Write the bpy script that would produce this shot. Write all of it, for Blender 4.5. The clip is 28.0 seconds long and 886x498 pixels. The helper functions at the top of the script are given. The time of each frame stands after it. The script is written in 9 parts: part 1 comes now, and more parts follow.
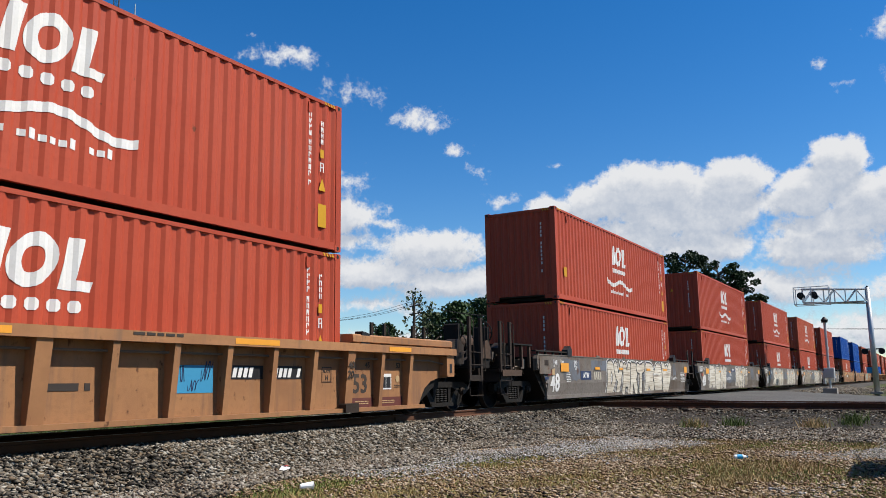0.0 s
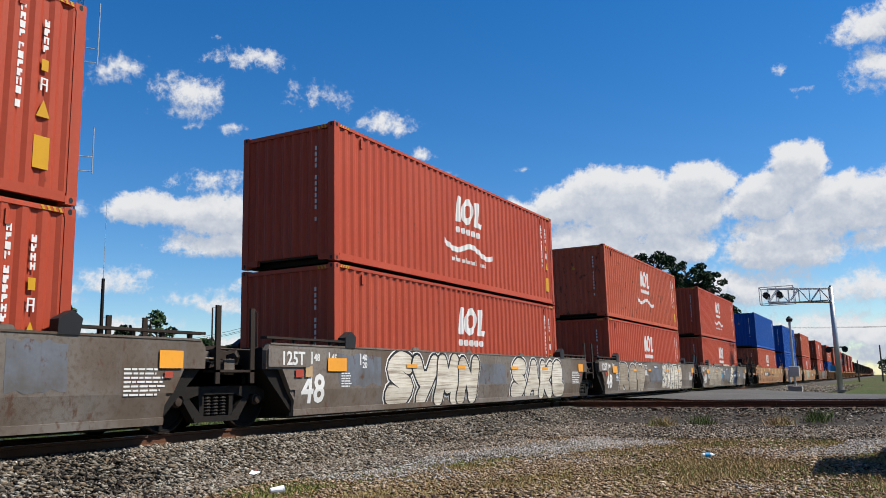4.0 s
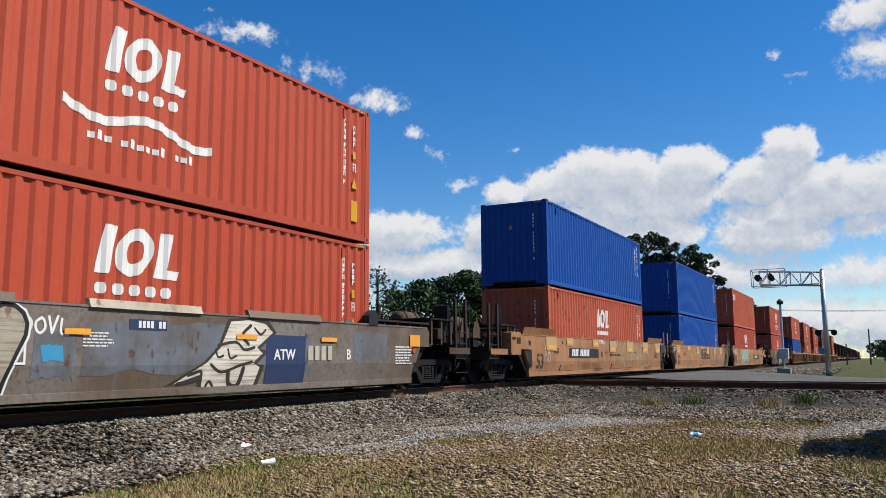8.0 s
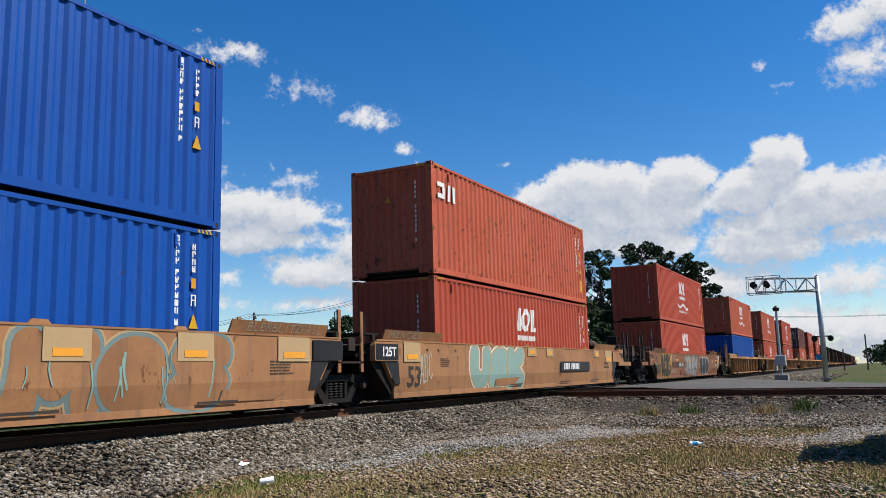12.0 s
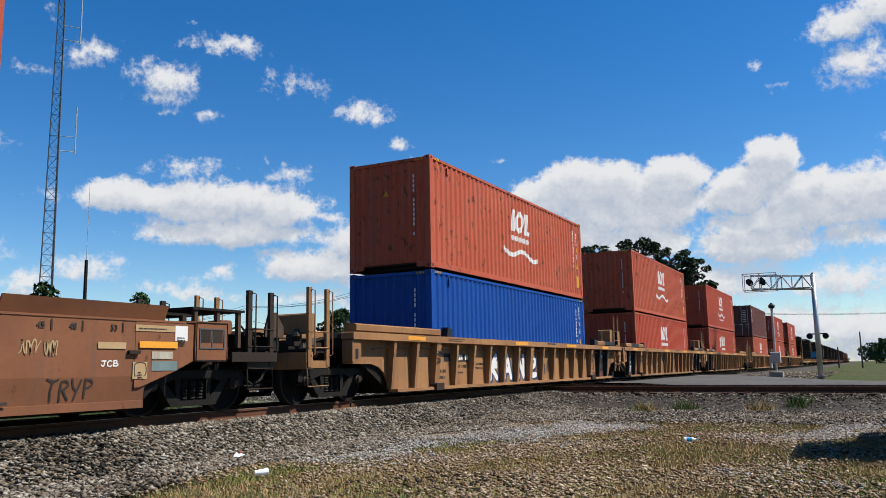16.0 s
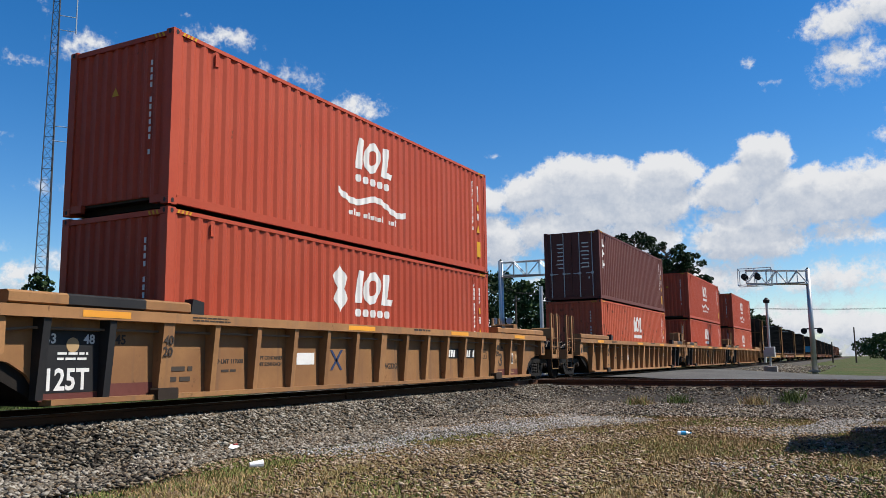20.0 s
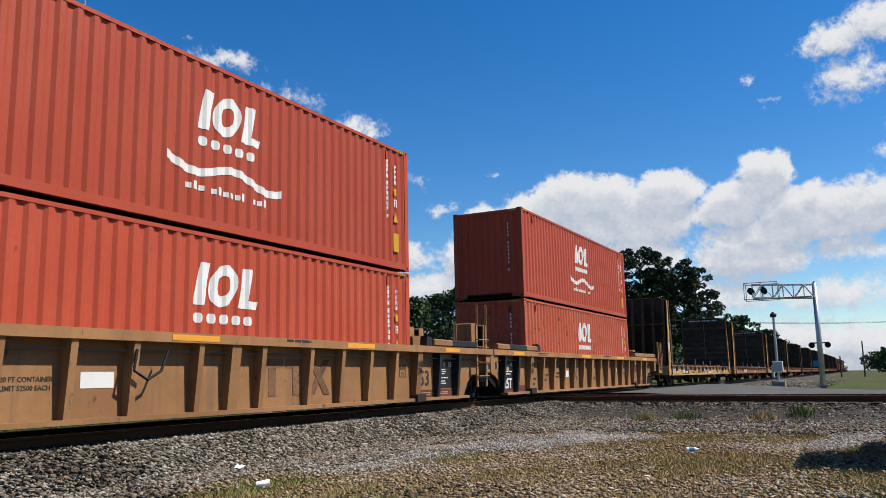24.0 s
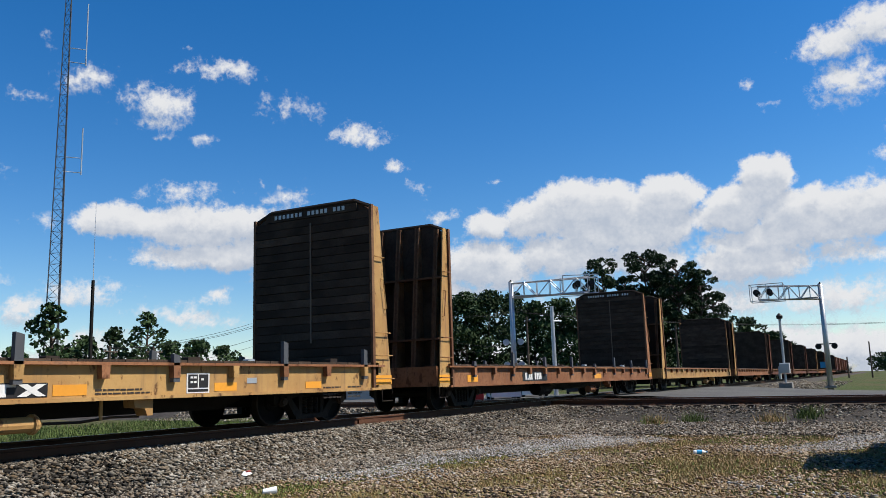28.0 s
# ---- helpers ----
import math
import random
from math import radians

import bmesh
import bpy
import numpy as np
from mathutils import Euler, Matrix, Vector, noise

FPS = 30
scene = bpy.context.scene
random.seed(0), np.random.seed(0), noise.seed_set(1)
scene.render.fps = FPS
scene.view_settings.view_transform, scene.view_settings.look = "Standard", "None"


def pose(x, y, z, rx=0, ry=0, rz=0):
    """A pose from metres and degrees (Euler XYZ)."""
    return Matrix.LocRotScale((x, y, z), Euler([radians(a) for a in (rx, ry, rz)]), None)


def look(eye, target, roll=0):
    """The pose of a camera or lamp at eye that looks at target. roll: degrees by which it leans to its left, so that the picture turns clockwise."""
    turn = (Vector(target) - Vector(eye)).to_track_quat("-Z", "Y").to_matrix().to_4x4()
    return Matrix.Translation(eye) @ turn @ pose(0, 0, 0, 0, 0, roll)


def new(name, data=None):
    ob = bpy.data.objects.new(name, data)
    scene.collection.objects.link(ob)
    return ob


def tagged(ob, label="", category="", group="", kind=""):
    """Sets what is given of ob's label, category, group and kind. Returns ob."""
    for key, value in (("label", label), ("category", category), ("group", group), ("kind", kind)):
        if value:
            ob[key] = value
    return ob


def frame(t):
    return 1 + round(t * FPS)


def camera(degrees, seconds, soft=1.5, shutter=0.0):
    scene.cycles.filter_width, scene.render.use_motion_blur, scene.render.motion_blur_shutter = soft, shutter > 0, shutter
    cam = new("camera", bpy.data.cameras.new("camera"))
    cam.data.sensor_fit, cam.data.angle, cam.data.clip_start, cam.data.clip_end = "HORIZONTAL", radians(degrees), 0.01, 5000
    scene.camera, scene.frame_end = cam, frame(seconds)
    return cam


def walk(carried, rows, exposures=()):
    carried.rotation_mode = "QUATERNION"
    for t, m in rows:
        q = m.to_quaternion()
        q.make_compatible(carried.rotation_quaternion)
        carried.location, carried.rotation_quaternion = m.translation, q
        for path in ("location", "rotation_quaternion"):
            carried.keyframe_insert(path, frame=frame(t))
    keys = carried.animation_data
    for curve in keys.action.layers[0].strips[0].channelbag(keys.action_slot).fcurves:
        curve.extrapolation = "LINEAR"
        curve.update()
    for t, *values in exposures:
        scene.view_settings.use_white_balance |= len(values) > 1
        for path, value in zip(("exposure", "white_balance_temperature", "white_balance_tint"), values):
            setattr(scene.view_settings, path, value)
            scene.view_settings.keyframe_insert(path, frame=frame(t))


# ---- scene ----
# Camera: hand-held at one spot beside the track, it only turns.
EYE = (0.0, 0.0, 0.65)
TURNS = [
    (0, 59.40, 9.47, -0.78), (0.5, 60.22, 9.73, -0.82), (1, 60.73, 9.88, -0.81), (1.5, 61.05, 9.87, -0.79),
    (2, 61.24, 9.83, -0.87), (2.5, 61.32, 9.77, -0.99), (3, 61.38, 9.72, -1.12), (3.5, 61.44, 9.68, -1.25),
    (5.5, 61.74, 8.78, -1.22), (6, 61.80, 8.61, -0.90), (6.5, 61.85, 8.42, -0.63), (7, 61.86, 8.14, -0.48),
    (7.5, 61.90, 7.99, -0.46), (8, 61.95, 7.91, -0.40), (8.5, 62.00, 7.89, -0.30), (9, 62.02, 7.98, -0.29),
    (9.5, 62.10, 8.07, -0.38), (10, 62.14, 8.22, -0.57), (10.5, 62.19, 8.37, -0.83), (11, 62.23, 8.50, -0.99),
    (11.5, 62.28, 8.72, -1.42), (12, 62.31, 8.86, -1.59), (12.5, 62.35, 8.90, -1.58), (14.5, 62.46, 8.79, -1.34),
    (15, 62.48, 8.65, -1.17), (15.5, 62.51, 8.57, -1.07), (16, 62.52, 8.42, -1.03), (16.5, 62.51, 8.48, -1.00),
    (17, 62.47, 8.51, -0.94), (17.5, 62.48, 8.53, -0.84), (18, 62.54, 8.49, -0.75), (18.5, 62.62, 8.36, -0.72),
    (19, 62.70, 8.17, -0.73), (19.5, 62.76, 8.05, -0.74), (20, 62.80, 7.92, -0.74), (20.5, 62.80, 8.16, -1.02),
    (21, 62.76, 8.31, -1.07), (21.5, 62.69, 8.51, -1.19), (23.5, 62.42, 9.07, -1.27), (24, 62.46, 9.13, -1.20),
    (24.5, 62.45, 9.23, -1.23), (25, 62.40, 9.27, -1.18), (25.5, 62.31, 9.42, -1.46), (26, 62.24, 9.48, -1.56),
    (26.5, 62.18, 9.50, -1.54), (27, 62.19, 9.51, -1.69), (27.5, 62.20, 9.52, -1.79), (28, 62.15, 9.50, -1.80),
]


def aim(yaw, pitch, roll):
    y, p = radians(yaw), radians(pitch)
    way = Vector((math.sin(y) * math.cos(p), math.cos(y) * math.cos(p), math.sin(p)))
    return look(EYE, Vector(EYE) + way * 10, roll)


cam = camera(57.56, 28.0, 0.5)
walk(cam, [(t, aim(a, b, c)) for t, a, b, c in TURNS])

# ---- daylight ----
SUN_EL, SUN_SIDE = 51.0, 27.0          # height of the sun; its bearing from the camera's side towards +x
to_sun = Vector((math.sin(radians(SUN_SIDE)) * math.cos(radians(SUN_EL)),
                 -math.cos(radians(SUN_SIDE)) * math.cos(radians(SUN_EL)), math.sin(radians(SUN_EL))))
world = bpy.data.worlds.new("daylight")
scene.world = world
world.use_nodes = True
wn = world.node_tree.nodes
sky = wn.new("ShaderNodeTexSky")
sky.sky_type = "NISHITA"
sky.sun_disc = False
sky.sun_elevation = radians(SUN_EL)
sky.sun_rotation = math.atan2(to_sun.x, to_sun.y)
sky.air_density, sky.dust_density, sky.ozone_density = 1.0, 0.1, 4.0
wn["Background"].inputs["Strength"].default_value = 0.082
deep = wn.new("ShaderNodeHueSaturation")       # the film's deep blue
deep.inputs["Hue"].default_value, deep.inputs["Saturation"].default_value = 0.505, 1.36
world.node_tree.links.new(sky.outputs[0], deep.inputs["Color"])
world.node_tree.links.new(deep.outputs[0], wn["Background"].inputs["Color"])
sun = new("sun", bpy.data.lights.new("sun", "SUN"))
sun.data.energy, sun.data.angle, sun.data.color = 5.0, radians(0.53), (1.0, 0.955, 0.88)
sun.matrix_world = look((0, 0, 60), Vector((0, 0, 60)) - to_sun)
scene.view_settings.exposure = 0.66


# ---- materials ----
def paint(name, base, alt=None, rough=0.55, metal=0.0, big=0.6, fine=14.0, amount=0.5, bump=0.15, bump_scale=60.0,
          rust=0.0, streak=0.0, vary=0.0, rust_colour=(0.073, 0.03, 0.013), brush=0.0, brush_colour=(0.16, 0.12, 0.085)):
    """Weathered surface: base colour drifting to alt at two scales, rust spots, upright streaks, fine relief."""
    m = bpy.data.materials.new(name)
    m.use_nodes = True
    n, l = m.node_tree.nodes, m.node_tree.links
    bsdf = n["Principled BSDF"]
    co = n.new("ShaderNodeTexCoord")
    info = n.new("ShaderNodeObjectInfo")
    shift = n.new("ShaderNodeVectorMath")
    shift.operation = "MULTIPLY_ADD"
    l.new(info.outputs["Random"], shift.inputs[0])
    shift.inputs[1].default_value = (37.0, 19.0, 53.0)
    l.new(co.outputs["Object"], shift.inputs[2])

    def noise_tex(scale, detail, source=None, squash=None):
        t = n.new("ShaderNodeTexNoise")
        t.inputs["Scale"].default_value, t.inputs["Detail"].default_value = scale, detail
        t.inputs["Roughness"].default_value = 0.6
        src = shift.outputs[0]
        if squash:
            mp = n.new("ShaderNodeVectorMath")
            mp.operation = "MULTIPLY"
            mp.inputs[1].default_value = squash
            l.new(src, mp.inputs[0])
            src = mp.outputs[0]
        l.new(src, t.inputs["Vector"])
        return t.outputs["Fac"]

    def ramp(src, lo, hi):
        r = n.new("ShaderNodeMapRange")
        r.interpolation_type = "SMOOTHSTEP"
        r.inputs[1].default_value, r.inputs[2].default_value = lo, hi
        l.new(src, r.inputs[0])
        return r.outputs[0]

    def mix(fac, a, b, kind="MIX"):
        x = n.new("ShaderNodeMix")
        x.data_type, x.blend_type = "RGBA", kind
        if isinstance(fac, float):
            x.inputs[0].default_value = fac
        else:
            l.new(fac, x.inputs[0])
        for sock, val in ((x.inputs[6], a), (x.inputs[7], b)):
            if isinstance(val, tuple):
                sock.default_value = (*val[:3], 1)
            else:
                l.new(val, sock)
        return x.outputs[2]

    def scale(src, k):
        q = n.new("ShaderNodeMath")
        q.operation = "MULTIPLY"
        q.inputs[1].default_value = k
        l.new(src, q.inputs[0])
        return q.outputs[0]

    alt = alt or tuple(c * 0.72 for c in base)
    col = mix(scale(ramp(noise_tex(big, 5), 0.35, 0.68), amount), base, alt)
    dark = tuple(c * 0.8 for c in base)
    col = mix(scale(ramp(noise_tex(fine, 4), 0.45, 0.7), amount * 0.7), col, dark)
    if streak:
        s = ramp(noise_tex(1.0, 4, squash=(5.0, 5.0, 0.35)), 0.5, 0.75)
        col = mix(scale(s, streak), col, tuple(0.5 * c + 0.03 for c in alt))
    if brush:
        s = ramp(noise_tex(1.0, 5, squash=(0.9, 1.0, 26.0)), 0.42, 0.72)
        col = mix(scale(s, brush), col, brush_colour)
    if rust:
        s = scale(ramp(noise_tex(6.5, 8, squash=(1.0, 1.0, 0.55)), 0.70 - 0.21 * rust, 0.78 - 0.18 * rust), 0.85)
        col = mix(s, col, rust_colour)
    if vary:
        hs = n.new("ShaderNodeHueSaturation")
        mr = n.new("ShaderNodeMapRange")
        mr.inputs[3].default_value, mr.inputs[4].default_value = 1 - vary, 1 + vary
        l.new(info.outputs["Random"], mr.inputs[0])
        l.new(mr.outputs[0], hs.inputs["Value"])
        l.new(col, hs.inputs["Color"])
        col = hs.outputs[0]
    l.new(col, bsdf.inputs["Base Color"])
    bsdf.inputs["Metallic"].default_value = metal
    rr = n.new("ShaderNodeMapRange")
    rr.inputs[3].default_value, rr.inputs[4].default_value = max(0.05, rough - 0.12), min(1, rough + 0.15)
    l.new(noise_tex(fine * 0.4, 3), rr.inputs[0])
    l.new(rr.outputs[0], bsdf.inputs["Roughness"])
    bsdf.inputs["Specular IOR Level"].default_value = 0.16
    if bump:
        b = n.new("ShaderNodeBump")
        b.inputs["Strength"].default_value, b.inputs["Distance"].default_value = bump, 0.02
        l.new(noise_tex(bump_scale, 4), b.inputs["Height"])
        l.new(b.outputs[0], bsdf.inputs["Normal"])
    return m


RED = paint("container_red_paint", (0.305, 0.047, 0.022), (0.34, 0.065, 0.033), 0.5, rust=0.14, streak=0.25, vary=0.10, bump=0.05)
RED_B = paint("container_red_worn_paint", (0.34, 0.065, 0.030), (0.39, 0.098, 0.054), 0.6, rust=0.6, streak=0.45, vary=0.06, bump=0.08)
BLUE = paint("container_blue_paint", (0.0019, 0.045, 0.228), (0.0045, 0.058, 0.262), 0.5, rust=0.05, streak=0.2, vary=0.08, bump=0.05)
BROWN = paint("container_brown_paint", (0.0924, 0.0297, 0.0238), (0.1188, 0.0429, 0.033), 0.55, rust=0.2, streak=0.3, bump=0.06)
GREY_CAR = paint("well_car_grey_brown_paint", (0.085, 0.060, 0.041), (0.165, 0.148, 0.132), 0.6, big=0.45, amount=0.8, rust=0.5, streak=0.6, vary=0.12, rust_colour=(0.0792, 0.0396, 0.0231))
TAN = paint("well_car_weathered_tan_paint", (0.29, 0.142, 0.063), (0.20, 0.094, 0.044), 0.65, big=0.6, amount=0.9, rust=0.4, streak=0.65, vary=0.10)
YELLOW_TAN = paint("well_car_yellow_tan_paint", (0.264, 0.1353, 0.0561), (0.1782, 0.0858, 0.0383), 0.6, big=0.6, amount=0.85, rust=0.3, streak=0.6, vary=0.14)
FLAT_YELLOW = paint("flat_car_yellow_paint", (0.36, 0.215, 0.078), (0.26, 0.135, 0.048), 0.6, big=1.1, amount=0.85, rust=0.62, streak=0.7, vary=0.10)
BULK_RUST = paint("rusty_bulkhead_steel", (0.0759, 0.0343, 0.0185), (0.165, 0.0891, 0.0462), 0.8, big=0.9, amount=0.9, rust=0.6, streak=0.7, vary=0.2)
FLAT_RUST = paint("flat_car_rusty_paint", (0.165, 0.066, 0.0297), (0.264, 0.1254, 0.0594), 0.75, amount=0.9, rust=0.6, streak=0.6, vary=0.2)
BROWN_CAR = paint("freight_car_brown_paint", (0.1056, 0.0396, 0.0231), (0.1452, 0.0594, 0.033), 0.7, rust=0.4, streak=0.5, vary=0.25)
ORANGE = paint("reflective_orange_strip", (0.62, 0.27, 0.03), (0.5, 0.2, 0.03), 0.5, bump=0.0)
BLACK_PAINT = paint("black_paint", (0.0145, 0.0145, 0.0158), (0.0297, 0.0277, 0.0264), 0.5, bump=0.05)
# near-black: part grime, part the shade under the cars put into the colour
UNDER = paint("grimy_shaded_steel", (0.0106, 0.0092, 0.0079), (0.0211, 0.0165, 0.0132), 0.7, metal=0.2, fine=30, bump=0.3)
GREASE = paint("oily_brown_steel", (0.0264, 0.0191, 0.0145), (0.0495, 0.033, 0.0231), 0.6, metal=0.2, fine=25, bump=0.2)
# wheels darker still, the cars' shade on them included in the colour
WHEEL = paint("grimy_shaded_wheel", (0.0046, 0.0043, 0.004), (0.0106, 0.0086, 0.0073), 0.9, bump=0.2)
RUST_TAN = paint("well_car_rust_brown_paint", (0.178, 0.072, 0.034), (0.125, 0.052, 0.027), 0.7, big=0.6, amount=0.9, rust=0.35, streak=0.6)
RUST_BROWN = paint("dusty_brown_steel", (0.045, 0.029, 0.021), (0.075, 0.048, 0.033), 0.8, fine=20, amount=0.9, rust=0.4, bump=0.2)
STEEL = paint("worn_bright_steel", (0.35, 0.33, 0.31), (0.2, 0.17, 0.14), 0.35, metal=0.9, bump=0.05)
RAIL_RUST = paint("rusty_rail_steel", (0.099, 0.0429, 0.0231), (0.0594, 0.0297, 0.0185), 0.75, metal=0.2, big=1.5, fine=40, bump=0.3)
GALV = paint("galvanised_steel", (0.42, 0.43, 0.44), (0.33, 0.34, 0.35), 0.45, metal=0.6, bump=0.05)
WHITE = paint("white_marking_paint", (0.57, 0.56, 0.54), (0.49, 0.475, 0.44), 0.6, big=2.0, fine=30, bump=0.0)
CREAM = paint("cream_spray_paint", (0.3696, 0.3366, 0.2706), (0.2508, 0.2112, 0.1518), 0.65, big=1.3, fine=20, amount=1.0, streak=0.7, rust=0.55, rust_colour=(0.1122, 0.066, 0.0396), bump=0.0)
ROLLER = paint("rolled_cream_paint", (0.54, 0.50, 0.42), (0.42, 0.37, 0.285), 0.7, big=1.1, fine=16, amount=0.9, brush=0.9, bump=0.0)
ROLLER_WORN = paint("worn_rolled_paint", (0.30, 0.265, 0.205), (0.20, 0.16, 0.115), 0.7, big=1.1, fine=16, amount=0.9, brush=1.0, rust=0.5, rust_colour=(0.13, 0.07, 0.045), bump=0.0)
SILVER = paint("silver_spray_paint", (0.21, 0.21, 0.20), (0.15, 0.145, 0.135), 0.5, big=1.6, amount=0.9, bump=0.0)
PINK = paint("dusty_pink_spray_paint", (0.30, 0.19, 0.165), (0.24, 0.14, 0.12), 0.7, bump=0.0)
TEAL = paint("dull_teal_spray_paint", (0.135, 0.185, 0.18), (0.10, 0.13, 0.125), 0.7, big=2.0, amount=0.9, bump=0.0)
PIPE = paint("dull_pipe_steel", (0.132, 0.099, 0.0726), (0.0858, 0.0594, 0.0429), 0.6, bump=0.0)
INK = paint("dark_marking_paint", (0.033, 0.0264, 0.0231), (0.0594, 0.0462, 0.033), 0.65, bump=0.0)
SIGN_YELLOW = paint("yellow_warning_paint", (0.4488, 0.2376, 0.0132), (0.363, 0.1848, 0.0132), 0.55, bump=0.0)
PATCH_PALE = paint("pale_primer_patch", (0.3432, 0.2376, 0.1254), (0.297, 0.1914, 0.0924), 0.65, bump=0.0)
SKYBLUE = paint("light_blue_spray_paint", (0.0396, 0.2178, 0.363), (0.033, 0.1716, 0.297), 0.6, bump=0.0)
MINT = paint("mint_spray_paint", (0.1848, 0.2772, 0.2376), (0.1452, 0.2178, 0.1848), 0.6, bump=0.0)
NAVY = paint("navy_paint_patch", (0.0198, 0.033, 0.0792), (0.033, 0.0462, 0.0858), 0.6, bump=0.0)
PALEBLUE = paint("faded_blue_grey_patch", (0.1122, 0.1221, 0.1419), (0.0825, 0.0759, 0.0693), 0.6, big=1.6, amount=1.0, streak=0.8, rust=0.6, bump=0.0)
WARN_RED = paint("small_red_placard", (0.297, 0.0528, 0.033), None, 0.5, bump=0.0)
DARK_WOOD = paint("weathered_dark_timber", (0.0304, 0.0205, 0.0145), (0.0627, 0.0449, 0.0317), 0.95, big=1.5, fine=25, amount=0.8, bump=0.5, bump_scale=30, vary=0.35)
TIE_WOOD = paint("creosoted_tie_timber", (0.0363, 0.0251, 0.0178), (0.0792, 0.0561, 0.0396), 0.9, big=2.0, fine=22, amount=0.9, bump=0.6, vary=0.25)
POLE_WOOD = paint("weathered_pole_timber", (0.066, 0.0495, 0.0363), (0.099, 0.0792, 0.0627), 0.9, bump=0.4)
BARK = paint("tree_bark", (0.0495, 0.0363, 0.0277), (0.0792, 0.0594, 0.0462), 0.95, bump=0.6, bump_scale=15)
PINE = paint("pine_needles", (0.0145, 0.0304, 0.0119), (0.0251, 0.0462, 0.0158), 0.75, big=0.8, fine=5.0, amount=0.9, bump=0.0, vary=0.15)
LEAF = paint("broadleaf_foliage", (0.0198, 0.0396, 0.0119), (0.0363, 0.0627, 0.0185), 0.7, big=0.5, fine=4.0, amount=0.9, bump=0.0, vary=0.2)
LEAF_PALE = paint("pale_sparse_foliage", (0.0495, 0.066, 0.0297), (0.0726, 0.0792, 0.0396), 0.7, big=0.5, fine=4.0, amount=0.9, bump=0.0, vary=0.15)
MAST_GREY = paint("dull_grey_mast_steel", (0.066, 0.0693, 0.0759), (0.0495, 0.0495, 0.0528), 0.6, bump=0.0)
ROOF = paint("grey_shingle_roof", (0.1122, 0.1023, 0.0891), (0.0858, 0.0792, 0.0693), 0.9, big=1.0, fine=8, amount=0.8, bump=0.4, bump_scale=8)
HOUSE_WALL = paint("pale_house_wall", (0.363, 0.3432, 0.3102), None, 0.8)
ASPHALT = paint("worn_grey_asphalt", (0.066, 0.0634, 0.0594), (0.0957, 0.0924, 0.0858), 0.9, big=0.35, fine=20, amount=0.8, bump=0.4, bump_scale=80)
CONCRETE = paint("pale_concrete", (0.2376, 0.2244, 0.2046), (0.1848, 0.1716, 0.1584), 0.9, bump=0.3)
PLASTIC_WHITE = paint("white_plastic", (0.75, 0.75, 0.74), (0.68, 0.68, 0.67), 0.4, bump=0.0)
PLASTIC_BLUE = paint("blue_bottle_label", (0.04, 0.30, 0.55), None, 0.4, bump=0.0)
RUBBER = paint("black_rubber", (0.0132, 0.0132, 0.0132), (0.0231, 0.0231, 0.0231), 0.8)
GLASS_DARK = paint("dark_glass", (0.02, 0.025, 0.03), None, 0.1, bump=0.0)
CAR_RED = paint("red_car_paint", (0.35, 0.03, 0.03), None, 0.3, bump=0.0)
CAR_WHITE = paint("white_car_paint", (0.7, 0.7, 0.7), None, 0.3, bump=0.0)
CAR_DARK = paint("dark_grey_car_paint", (0.04, 0.042, 0.046), None, 0.3, bump=0.0)
CANVAS_GREY = paint("grey_tank_car_paint", (0.363, 0.363, 0.3498), (0.2772, 0.2706, 0.2508), 0.5, streak=0.5)


def island_mat(name, colours, rough=0.9, patch=0.35):
    """For loose stones and blades: a colour for each island out of the list, with patches in the ground plane."""
    m = bpy.data.materials.new(name)
    m.use_nodes = True
    n, l = m.node_tree.nodes, m.node_tree.links
    bsdf = n["Principled BSDF"]
    geo = n.new("ShaderNodeNewGeometry")
    r = n.new("ShaderNodeValToRGB")
    r.color_ramp.interpolation = "LINEAR"
    el = r.color_ramp.elements
    for i, c in enumerate(colours):
        e = el[i] if i < 2 else el.new(0.5)
        e.color = (*c, 1)
    for i, e in enumerate(el):
        e.position = i / (len(colours) - 1)
    co = n.new("ShaderNodeTexCoord")
    t = n.new("ShaderNodeTexNoise")
    t.inputs["Scale"].default_value, t.inputs["Detail"].default_value = patch, 4
    l.new(co.outputs["Object"], t.inputs["Vector"])
    a = n.new("ShaderNodeMath")
    a.operation = "MULTIPLY_ADD"
    a.inputs[1].default_value, a.inputs[2].default_value = 2.2, -1.1
    l.new(t.outputs["Fac"], a.inputs[0])
    b = n.new("ShaderNodeMath")
    b.operation = "ADD"
    b.use_clamp = True
    l.new(geo.outputs["Random Per Island"], b.inputs[0])
    l.new(a.outputs[0], b.inputs[1])
    l.new(b.outputs[0], r.inputs[0])
    l.new(r.outputs[0], bsdf.inputs["Base Color"])
    bsdf.inputs["Roughness"].default_value = rough
    bsdf.inputs["Specular IOR Level"].default_value = 0.2
    return m


